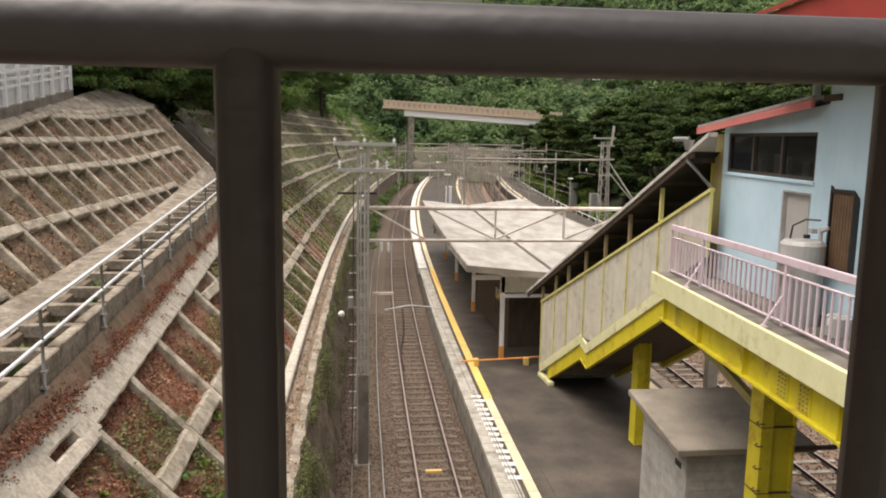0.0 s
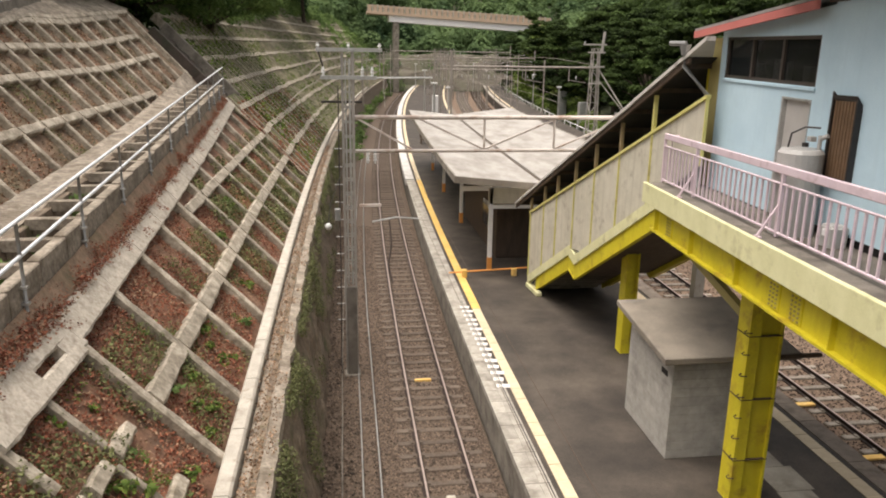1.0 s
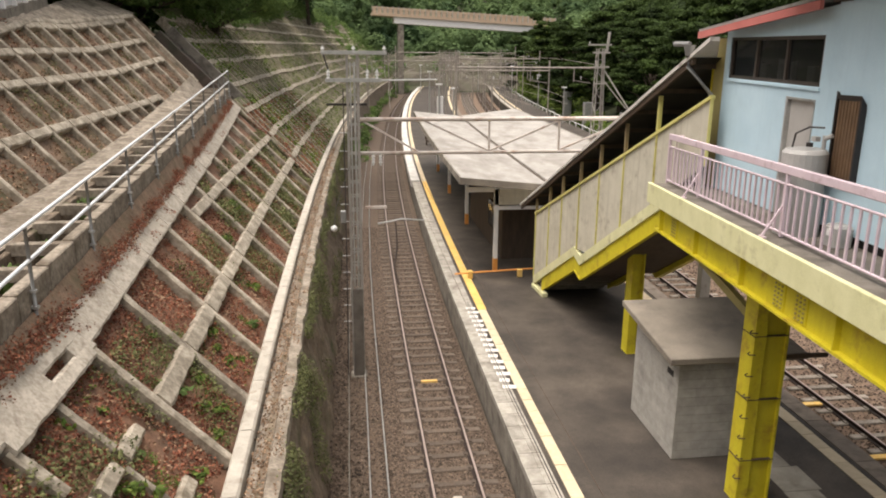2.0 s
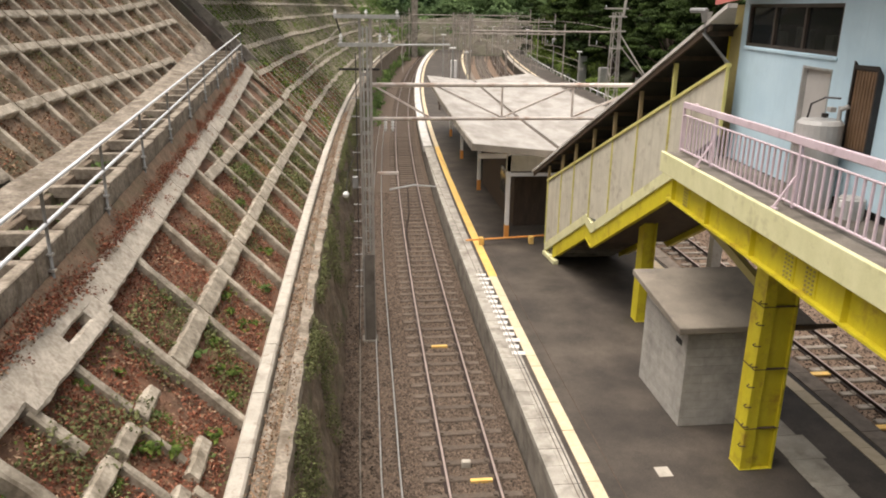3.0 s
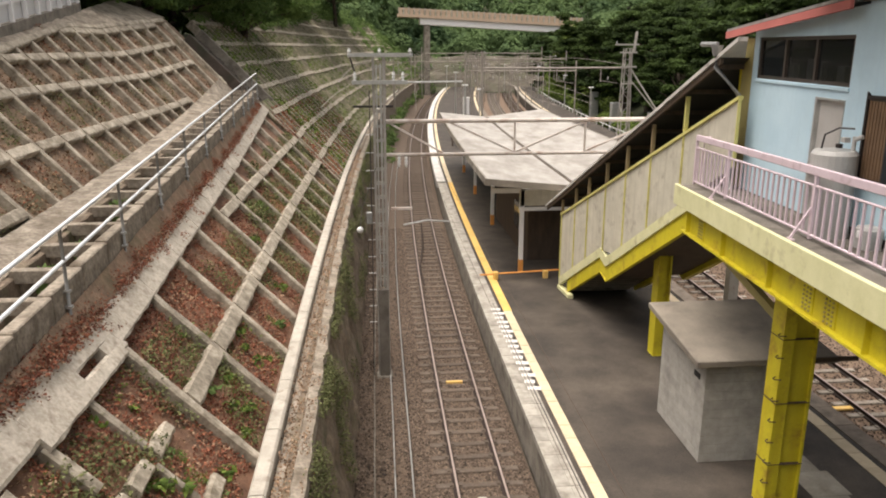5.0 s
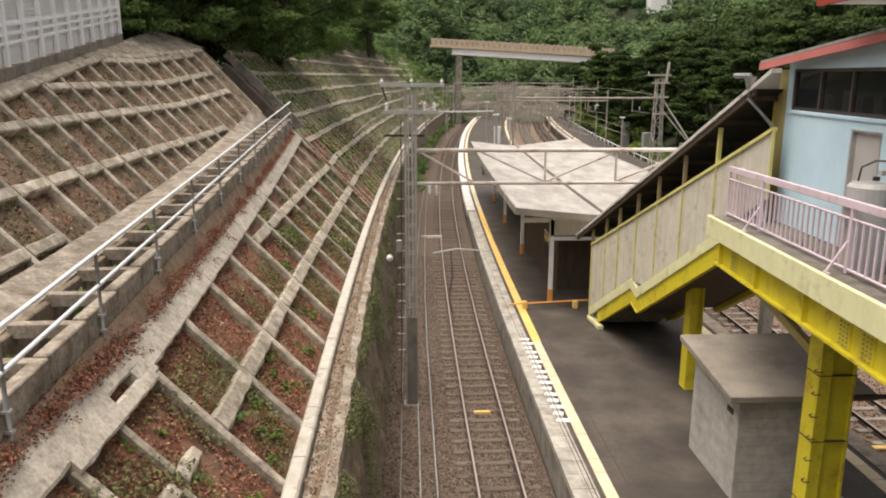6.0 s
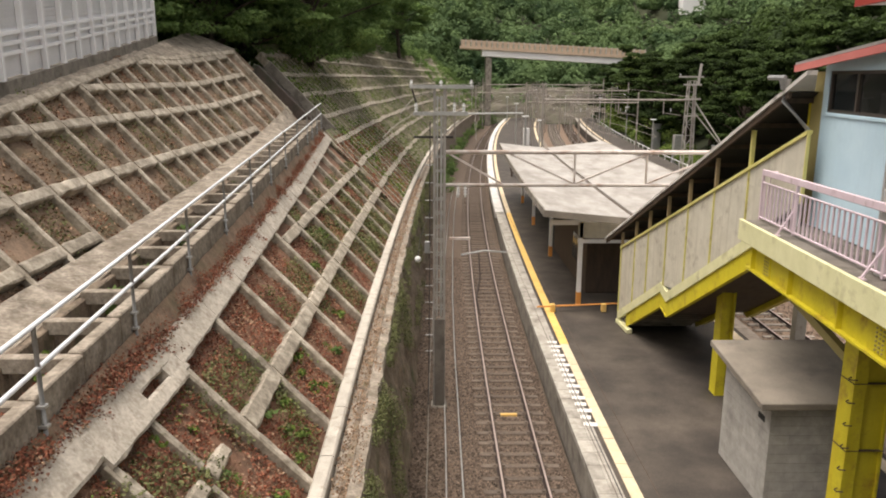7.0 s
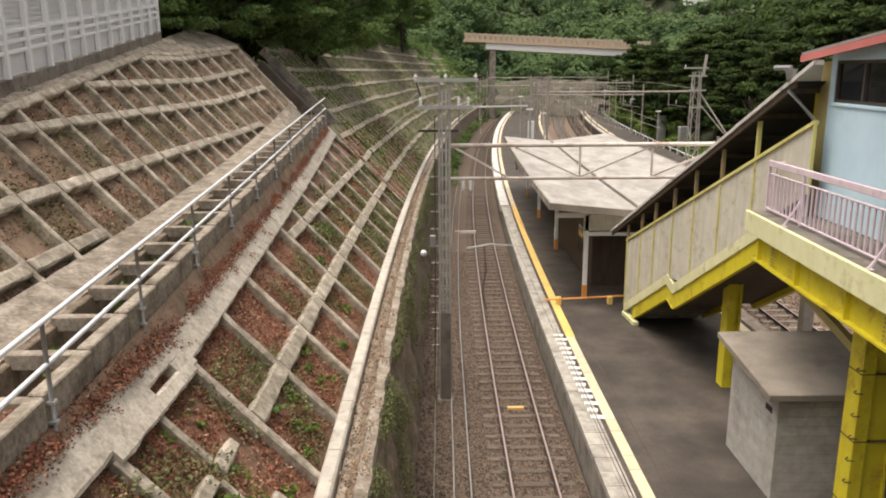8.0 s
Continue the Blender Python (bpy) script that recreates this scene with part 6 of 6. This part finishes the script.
def tree_mesh(height, spread, lobes, per, leaf, mat, seed):
    """A tree built at the origin: tapered trunk with limbs, and a crown of leaf clumps."""
    r = np.random.default_rng(seed)
    b = bmesh.new()
    lean = r.uniform(-0.06, 0.06, 2) * height
    top = height * 0.72
    tube(b, [(0, 0, -1.2), (lean[0] * 0.3, lean[1] * 0.3, top * 0.35), (lean[0] * 0.7, lean[1] * 0.7, top * 0.7), (lean[0], lean[1], top)], [height * 0.028, height * 0.022, height * 0.014, height * 0.005], 8)
    centres, radii = [], []
    for i in range(lobes):
        a = 2.4 * i + r.uniform(-0.4, 0.4)
        k = (i + 0.5) / lobes
        z = height * (0.22 + 0.72 * k + r.uniform(-0.05, 0.05))
        reach = spread * (1.05 - 0.75 * abs(k - 0.35)) * r.uniform(0.45, 0.95)
        e = (lean[0] + reach * math.cos(a), lean[1] + reach * math.sin(a), z)
        if i % 2 == 0:
            tube(b, [(lean[0] * 0.5, lean[1] * 0.5, z * 0.6), (e[0] * 0.5, e[1] * 0.5, z * 0.86), e], [height * 0.011, height * 0.007, height * 0.002], 5)
        for n_ in range(3):
            # flat sprays of leaves, drooping outwards in layers
            o = r.uniform(-0.16, 0.16, 3) * spread
            centres.append((e[0] + o[0], e[1] + o[1], e[2] + o[2] * 0.6))
            radii.append(spread * r.uniform(0.13, 0.25))
    trunk = mesh_of("trunk", b, BARK)
    v, f = leaf_cloud(r, centres, radii, per, leaf, 0.3, 0.15, 0.35)
    me = bpy.data.meshes.new("crown")
    me.from_pydata(v.tolist(), [], f.tolist())
    me.materials.append(mat)
    return trunk, me


def plant_tree(meshes, x, y, z, label, turn=0.0, size=1.0, group="woodland trees"):
    t = thing("tree", (x, y, z), label, "tree", group=group)
    for nm, me in zip(("trunk", "crown"), meshes):
        ob = new(nm, me)
        ob.parent = t
    t.rotation_euler = (0, 0, turn)
    t.scale = (size, size, size)
    return t


NEAR = [tree_mesh(9.5, 5.2, 54, 200, 0.115, LEAF_MID, 1), tree_mesh(10.5, 5.4, 54, 200, 0.118, LEAF_DARK, 2), tree_mesh(8.5, 4.8, 50, 200, 0.112, LEAF_DARK, 3)]
k = 0
for x, y, z, s_ in ((-10.6, 43.5, 9.2, 1.0), (-8.2, 52.0, 8.6, 1.05), (-14.4, 33.5, 9.6, 0.95), (-14.0, 44.0, 10.6, 1.1), (-11.4, 40.5, 9.2, 0.8), (-14.2, 60.0, 12.0, 1.1), (-14.0, 76.0, 13.0, 1.15), (-17.0, 36.0, 10.5, 1.2), (-10.0, 92.0, 13.2, 1.1), (-15.0, 54.0, 10.5, 1.3), (-8.0, 105.0, 13.5, 1.2), (-5.0, 118.0, 13.8, 1.3), (-13.5, 68.0, 11.0, 1.3), (-10.0, 82.0, 11.0, 1.3)):
    plant_tree(NEAR[k % 3], x, y, z, "broad leafy dark green tree on top of the slope", 1.7 * k, s_, "trees on the slope")
    k += 1
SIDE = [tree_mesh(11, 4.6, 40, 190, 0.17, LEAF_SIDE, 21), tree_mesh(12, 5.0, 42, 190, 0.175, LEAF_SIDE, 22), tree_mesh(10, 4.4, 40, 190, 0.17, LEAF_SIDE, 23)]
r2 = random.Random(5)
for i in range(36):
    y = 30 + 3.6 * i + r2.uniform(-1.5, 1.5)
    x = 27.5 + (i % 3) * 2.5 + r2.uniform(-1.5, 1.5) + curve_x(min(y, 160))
    plant_tree(SIDE[i % 3], x, y, hill(x, y), "dense green tree on the hillside, leaves darkened for shade", r2.uniform(0, 6.3), r2.uniform(0.75, 1.15), "trees on the hillside")
# far woods
cs, rs = [], []
for j in range(28):
    for i in range(42):
        y = 162 + j * 6.6 + r2.uniform(-2.4, 2.4)
        x = -98 + i * 6.2 + (j % 2) * 3.1 + r2.uniform(-2.2, 2.2)
        if y < 174 and (-2 < x < 42 or hill(x, y) < 2):
            continue
        if 62 < x < 76 and 204 < y < 214:
            continue
        size = r2.uniform(2.6, 4.6)
        z = hill(x, y) + r2.uniform(2.5, 6.5)
        cs.append((x, y, z))
        rs.append(size)
        for n_ in range(3):
            a_ = r2.uniform(0, 6.3)
            cs.append((x + size * 0.7 * math.cos(a_), y + size * 0.7 * math.sin(a_), z - size * r2.uniform(0.1, 0.5)))
            rs.append(size * r2.uniform(0.4, 0.65))
v, f = leaf_cloud(rng, cs, rs, 130, 0.5, 0.85, 0.75, 1.5)
tagged(raw("far_woods", v.tolist(), f.tolist(), LEAF_FAR), "distant wooded hillside of many green crowns", "woods", kind="stuff")
cs, rs = [], []
for i in range(110):
    y = r2.uniform(112, 172)
    x = -14 - r2.random() * 16 + curve_x(y)
    size = r2.uniform(2.0, 3.6)
    cs.append((x, y, max(hill(x, y), 13.0) + r2.uniform(0.5, 4.0)))
    rs.append(size)
for i in range(150):
    y = r2.uniform(170, 196)
    x = r2.uniform(-14, 48)
    cs.append((x, y, hill(x, y) + r2.uniform(0.3, 3.5)))
    rs.append(r2.uniform(1.6, 3.2))
v, f = leaf_cloud(rng, cs, rs, 260, 0.42, 0.85, 0.7, 1.4)
tagged(raw("crest_woods", v.tolist(), f.tolist(), LEAF_FAR), "green woods behind the crest of the far slope", "woods", kind="stuff")
# woods behind the first trees on both sides, nearer than the far hill
cs, rs = [], []
for i in range(520):
    y = r2.uniform(18, 165)
    if i % 2:
        y = max(y, 34 + 0.2 * y)
        x = -16 - r2.random() ** 1.5 * 45 + curve_x(y)
    else:
        x = 40 + r2.random() ** 1.3 * 50 + curve_x(y)
    z = hill(x, y) + r2.uniform(2, 7)
    cs.append((x, y, z))
    rs.append(r2.uniform(2.2, 3.8))
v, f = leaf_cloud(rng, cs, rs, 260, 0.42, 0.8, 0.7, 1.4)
tagged(raw("side_woods", v.tolist(), f.tolist(), LEAF_SIDE), "dense woods on the hillsides, leaves darkened for shade", "woods", kind="stuff")
# shrubs: light green ones near the bridge and beside the tracks
def shrubs(name, spots, per, leaf, mat, label, squash=0.7):
    v_, f_ = leaf_cloud(rng, [s_[:3] for s_ in spots], [s_[3] for s_ in spots], per, leaf, squash)
    tagged(raw(name, v_.tolist(), f_.tolist(), mat), label, "shrubs", kind="stuff")


sp = []
for i in range(70):
    y = r2.uniform(95, 150)
    x = 26.0 + curve_x(y) + r2.uniform(-1, 4)
    sp.append((x, y, max(0.3, hill(x, y)) + r2.uniform(0.3, 2.2), r2.uniform(0.7, 1.6)))
for i in range(60):
    y = r2.uniform(40, 95)
    x = 25.0 + curve_x(y) + r2.uniform(-0.6, 2.0)
    sp.append((x, y, max(0.0, hill(x, y)) + r2.uniform(0.2, 1.4), r2.uniform(0.5, 1.2)))
for i in range(60):
    t_ = r2.random()
    sp.append((32 + t_ * 5.5 + r2.uniform(-1.2, 1.2), r2.uniform(130, 142), 1.0 + t_ * 12 + r2.uniform(-0.8, 0.8), r2.uniform(0.8, 1.5)))
shrubs("shrubs", sp, 190, 0.14, LEAF_LIGHT, "light green shrubs beside the far platform")
sp = []
for i in range(90):
    y = r2.uniform(60, 150)
    sp.append((-0.5 + curve_x(y) + r2.uniform(-0.4, 0.5), y, r2.uniform(0.0, 1.6), r2.uniform(0.3, 0.7)))
shrubs("shrubs", sp, 60, 0.12, LEAF_MID, "green weeds at the foot of the far wall")

sp = []
for i in range(190):
    y = r2.uniform(60, 150)
    q = low(far_top(y) + r2.uniform(-1.2, 2.2), y, 0.1)
    sp.append((q.x, q.y, q.z, r2.uniform(0.6, 1.7)))
for i in range(90):
    y = r2.uniform(158, 173)
    x = r2.uniform(-9, 13)
    sp.append((x, y, hill(x, y) + r2.uniform(0.0, 2.5), r2.uniform(1.0, 2.2)))
for i in range(80):
    y = r2.uniform(128, 168)
    q = low(r2.uniform(1.0, 15.5), y, 0.1)
    sp.append((q.x, q.y, q.z, r2.uniform(0.6, 1.4)))
shrubs("shrubs", sp, 150, 0.15, LEAF_MID, "green scrub along the crest of the far slope")

# ivy and weeds on the retaining wall
n = 40000
y = 6 + rng.random(n) ** 1.25 * 54
zc = 2.95 - rng.random(n) ** 1.35 * 2.7
keep = np.array([noise.noise((float(a) * 0.5, float(b) * 0.8, 9)) > -0.18 + 0.22 * (2.9 - b) for a, b in zip(y, zc)])
y, zc = y[keep], zc[keep]
x = -0.5 - (zc + 0.5) * 0.196 + 0.06 + 5.5e-4 * np.maximum(0, y - 13) ** 2
cs = np.stack([x, y, zc], 1)
v, f = leaf_cloud(rng, cs, np.full(len(cs), 0.17), 2, 0.026)
tagged(raw("wall_ivy", v.tolist(), f.tolist(), LEAF_IVY), "green ivy and weeds hanging on the wall", "ivy", kind="stuff")


# ---------- plants and fallen leaves on the slope ----------
def litter(name, fn, u0, u1, y0, y1, count, size, mat, label, h=-0.2, mask=None, lift=0.05):
    u = u0 + rng.random(count) * (u1 - u0)
    yy_ = y0 + rng.random(count) ** 1.3 * (y1 - y0)
    pts = []
    for a, b in zip(u, yy_):
        a, b = float(a), float(b)
        if mask and not mask(a, b):
            continue
        q = fn(a, b, h + 0.08 * noise.noise((a * 1.1, b * 1.1, 3)))
        pts.append(q[:])
    v_, f_ = leaf_cloud(rng, pts, np.full(len(pts), lift), 1, size, 1.0)
    tagged(raw(name, v_.tolist(), f_.tolist(), mat), label, "leaves", kind="stuff")


def open_cell(u, y):
    return noise.noise((u * 0.9, y * 0.9, 12)) > -0.25


litter("fallen_leaves", low, 0.1, 3.2, 3, 35, 56000, 0.027, LEAF_RED, "red fallen leaves in the slope cells", -0.17, open_cell)
litter("fallen_leaves", low, 0.1, 3.2, 3, 33, 16000, 0.026, LEAF_TAN, "tan fallen leaves in the slope cells", -0.16)
litter("fallen_leaves", high, 0.6, 6.6, 5, 36, 40000, 0.034, LEAF_TAN, "dry tan leaves in the upper cells", -0.17, open_cell)
litter("fallen_leaves", lambda u, y, h: low(berm_u(y) + u, y, h), 0.48, 1.2, 1, 37, 38000, 0.024, LEAF_RED, "red leaves along the drain wall", 0.07)
litter("fallen_leaves", lambda u, y, h: Vector((-1.3 - u + curve_x(y), y, 2.92 + h)), 0.0, 0.35, 4, 50, 9000, 0.024, LEAF_TAN, "tan leaves in the gutter", 0.02)

litter("fallen_leaves", lambda u, y, h: low(berm_u(y) + u, y, h), 0.1, 0.7, 2, 33, 5000, 0.024, LEAF_RED, "scattered red leaves on the capping beam", 0.04, lambda u, y: noise.noise((u * 3, y * 1.2, 17)) > 0.25 - 0.5 * u, 0.012)
litter("fallen_leaves", lambda u, y, h: Vector((-1.13 - u + curve_x(y), y, 3.06 + h)), 0.0, 0.22, 4, 45, 3500, 0.022, LEAF_TAN, "tan leaves on the gutter rim", 0.0, lambda u, y: noise.noise((u * 3, y * 1.2, 27)) > 0.05, 0.01)


def green_patch(u, y):
    return noise.noise((u * 0.7, y * 0.55, 21)) > 0.0


litter("slope_weeds", low, 0.1, 2.6, 7, 33, 24000, 0.03, LEAF_IVY, "green weeds growing in the slope cells", -0.1, green_patch, 0.12)
litter("fallen_leaves", high, 0.6, 6.6, 5, 36, 16000, 0.03, LEAF_RED, "red leaves in the upper cells", -0.16, lambda u, y: noise.noise((u * 0.8, y * 0.7, 91)) > 0.1)
litter("slope_weeds", high, 0.8, 6.4, 6, 36, 30000, 0.032, LEAF_IVY, "green weeds in the upper slope cells", -0.12, lambda u, y: noise.noise((u * 0.7, y * 0.55, 33)) > 0.2, 0.1)
litter("far_slope_weeds", low, 0.2, 10.5, 41.5, 130, 26000, 0.08, LEAF_LIGHT, "green weeds over the far framed slope", -0.06, lambda u, y: noise.noise((u * 0.4, y * 0.25, 44)) > -0.15, 0.16)

litter("slope_moss", low, 0.1, 2.7, 7, 33, 9000, 0.026, LEAF_LIGHT, "bright green moss and grass in the slope cells", -0.13, lambda u, y: noise.noise((u * 0.9, y * 0.8, 51)) > 0.27, 0.07)

litter("fallen_leaves", low, 0.2, 5.0, 37.5, 58, 9000, 0.05, LEAF_RED, "red leaves on the far framed slope", -0.05, open_cell)
litter("slope_weeds", low, 0.1, 3.6, 20, 37.5, 14000, 0.045, LEAF_IVY, "green weeds in the cells farther along", -0.1, lambda u, y: noise.noise((u * 0.6, y * 0.5, 71)) > 0.25 - 0.035 * (y - 20), 0.12)
litter("fallen_leaves", lambda u, y, h: low(berm_u(y) + u, y, h), 0.42, 1.15, 1, 37, 9000, 0.024, LEAF_TAN, "pale dry leaves along the drain wall", 0.08, None, 0.015)
litter("bare_twigs", low, 0.1, 2.8, 7.5, 22, 3000, 0.03, LEAF_TAN, "pale dead leaves and twigs in the cells", -0.13, lambda u, y: noise.noise((u * 1.3, y * 1.1, 81)) > 0.2, 0.04)

PATCHES = ((0.9, 10.0, 0.26), (1.2, 10.15, 0.17), (2.45, 6.9, 0.3), (1.75, 11.9, 0.16), (2.0, 15.9, 0.2), (0.6, 16.9, 0.25), (3.4, 14.5, 0.12))
litter("moss_tuft", low, 0.1, 2.8, 6.4, 17.5, 60000, 0.016, LEAF_GRASS, "bright green tufts of moss and grass in the cells", -0.15, lambda u, y: any((u - a) ** 2 + (y - b) ** 2 < r_ * r_ * (0.5 + noise.noise((u * 6, y * 6, 3))) for a, b, r_ in PATCHES), 0.05)
# small leafy plants
r3 = random.Random(8)
PLANT = []
for i in range(3):
    v, f = leaf_cloud(np.random.default_rng(60 + i), [(0, 0, 0.12), (0.1, 0.05, 0.2), (-0.08, 0.06, 0.16)], [0.16, 0.12, 0.12], 16, 0.055)
    me = bpy.data.meshes.new("plant")
    me.from_pydata(v.tolist(), [], f.tolist())
    me.materials.append(LEAF_LIGHT if i else LEAF_MID)
    PLANT.append(me)
for u, y, s_ in ((1.15, 12.2, 1.3), (0.95, 13.0, 0.9), (0.7, 12.3, 0.8), (1.9, 11.4, 0.8), (0.5, 14.5, 0.9), (0.4, 10.4, 1.0), (0.9, 9.6, 1.0), (1.3, 9.2, 0.9), (1.1, 15.0, 0.9), (0.3, 17.0, 1.0), (2.4, 9.6, 0.9), (0.6, 19.2, 1.1), (1.9, 20.6, 1.1), (2.2, 24.0, 1.3), (0.6, 8.6, 0.9), (1.4, 8.2, 0.8), (0.35, 10.0, 0.8), (1.15, 9.3, 0.8), (1.0, 8.1, 0.9), (0.3, 8.4, 0.9), (1.35, 10.0, 0.7), (0.3, 11.9, 0.7), (0.4, 12.6, 0.9), (1.2, 7.6, 0.9), (2.1, 10.4, 0.6), (0.9, 14.6, 0.8), (0.35, 15.0, 0.7)):
    ob = new("plant", PLANT[r3.randrange(3)])
    ob.matrix_basis = Matrix.Translation(low(u, y, -0.24)) @ Matrix.Rotation(r3.uniform(0, 6), 4, "Z") @ Matrix.Diagonal((s_, s_, s_, 1))
    tagged(ob, "small bright green plant growing between the beams", "plant", group="slope plants")
for y, s_ in ((9.6, 1.2), (12.2, 1.4), (16.5, 1.5), (22.0, 1.6), (14.0, 1.0)):
    ob = new("plant", PLANT[r3.randrange(3)])
    ob.matrix_basis = Matrix.Translation((drain_x(y) - 0.9, y, drain_z(y) - 0.2)) @ Matrix.Diagonal((s_, s_, s_ * 1.3, 1))
    tagged(ob, "green weed growing in the drain channel", "plant", group="drain plants")

# ---------- white panel fence on top of the slope ----------
fence = thing("panel_fence", (-9.6, 18, 9.4), "white louvred panel fence on top of the slope", "fence")


def fence_at(y, h=0.0, out=0.0):
    """Point of the fence line: it climbs with the crest of the slope; out: towards the line."""
    v = 5.5 + 0.165 * (y - 17.4)
    return Vector((-5.6 - v * math.cos(A47) + out, y, 5.4 + v * math.sin(A47) + h))


def fence_plate(b, ya, yb, o0, o1, h0, h1):
    vs_ = [b.verts.new(fence_at(y, h, o)) for y in (ya, yb) for o, h in ((o0, h0), (o1, h0), (o1, h1), (o0, h1))]
    fs_ = [b.faces.new([vs_[k] for k in f_]) for f_ in ((0, 1, 2, 3), (7, 6, 5, 4), (0, 4, 5, 1), (1, 5, 6, 2), (2, 6, 7, 3), (3, 7, 4, 0))]
    bmesh.ops.recalc_face_normals(b, faces=fs_)


FY = [9.3 + 1.27 * i for i in range(18)]
for a, b in zip(FY, FY[1:]):
    bm = bmesh.new()
    fence_plate(bm, a, b, -0.14, -0.12, 0.02, 3.3)
    part("panel", bm, FENCESHEET, fence)
    for i in range(20):
        bm = bmesh.new()
        fence_plate(bm, a + 0.06, b - 0.06, -0.118, -0.095, 1.02 + 0.112 * i, 1.085 + 0.112 * i)
        part("louvre", bm, FENCESHEET, fence)
    for h in (0.5, 0.72, 0.94):
        bm = bmesh.new()
        fence_plate(bm, a, b, -0.09, -0.03, h, h + 0.08)
        part("rail", bm, FENCEWHITE, fence)
for y in FY:
    bm = bmesh.new()
    fence_plate(bm, y - 0.06, y + 0.06, -0.1, 0.03, 0.0, 3.35)
    part("post", bm, FENCEWHITE, fence)
bm = bmesh.new()
for a, b in zip(FY, FY[1:]):
    fence_plate(bm, a, b, -0.3, 0.06, -0.9, 0.0)
tagged(part("fence_plinth", bm, CONCRETE_DARK), "stained concrete plinth below the white fence", "plinth", kind="structure")
vs, fs, yy = [], [], steps(4, 38, 0.4)
for y in yy:
    a, b = high(crest_v(y) + 0.1, y, 0.0), fence_at(max(y, 5.0), -0.28, 0.0)
    for i in range(5):
        p = a.lerp(b, i / 4)
        w = 0.05 * noise.noise((p.x * 3, p.y * 3, 15)) + 0.03 * noise.noise((p.x * 9, p.y * 9, 3))
        vs.append(p + Vector((w, 0, w)))
for j in range(len(yy) - 1):
    for i in range(4):
        fs.append((j * 5 + i, (j + 1) * 5 + i, (j + 1) * 5 + i + 1, j * 5 + i + 1))
tagged(raw("slope_crest", vs, fs, APRON), "rough concrete crest below the fence", "crest", kind="structure")

# ---------- dark railing of the road bridge, close to the eye ----------
railing = thing("bridge_railing", (0, 0.03, 8.4), "dark painted bar railing of the road bridge", "railing")
BAR_Y = 0.0
for k in range(-14, 15):
    x = -0.0202 + 0.1354 * k
    bm = bmesh.new()
    tube(bm, [(x, BAR_Y, 8.45), (x, BAR_Y, 9.468)], 0.0062, 10)
    part("bar", bm, BLACKMETAL, railing, smooth=True)
bm = bmesh.new()
tube(bm, [(-2.0, BAR_Y, 9.4698), (2.0, BAR_Y, 9.4698)], 0.0068, 12)
part("top_rail", bm, BLACKMETAL, railing, smooth=True)
bm = bmesh.new()
tube(bm, [(-2.0, BAR_Y, 8.55), (2.0, BAR_Y, 8.55)], 0.009, 10)
part("foot_rail", bm, BLACKMETAL, railing, smooth=True)
bm = bmesh.new()
box(bm, -9.5, 6.6, -9.0, 0.1, 7.9, 8.45, 0.02)
# Unseen slab and pier walls, added to keep light off the hut front.
box(bm, 6.6, 30, -9.0, -1.9, 5.7, 6.4, 0.02)
box(bm, 5.0, 10.7, -4.0, -2.0, 0.9, 5.7, 0.02)
box(bm, 18.2, 30, -9.0, -2.0, -0.5, 5.7, 0.02)
tagged(part("bridge_deck", bm, CONCRETE_DARK), "concrete edge of the road bridge under the railing, with added unseen light-blocking slab and piers", "road bridge", kind="structure")
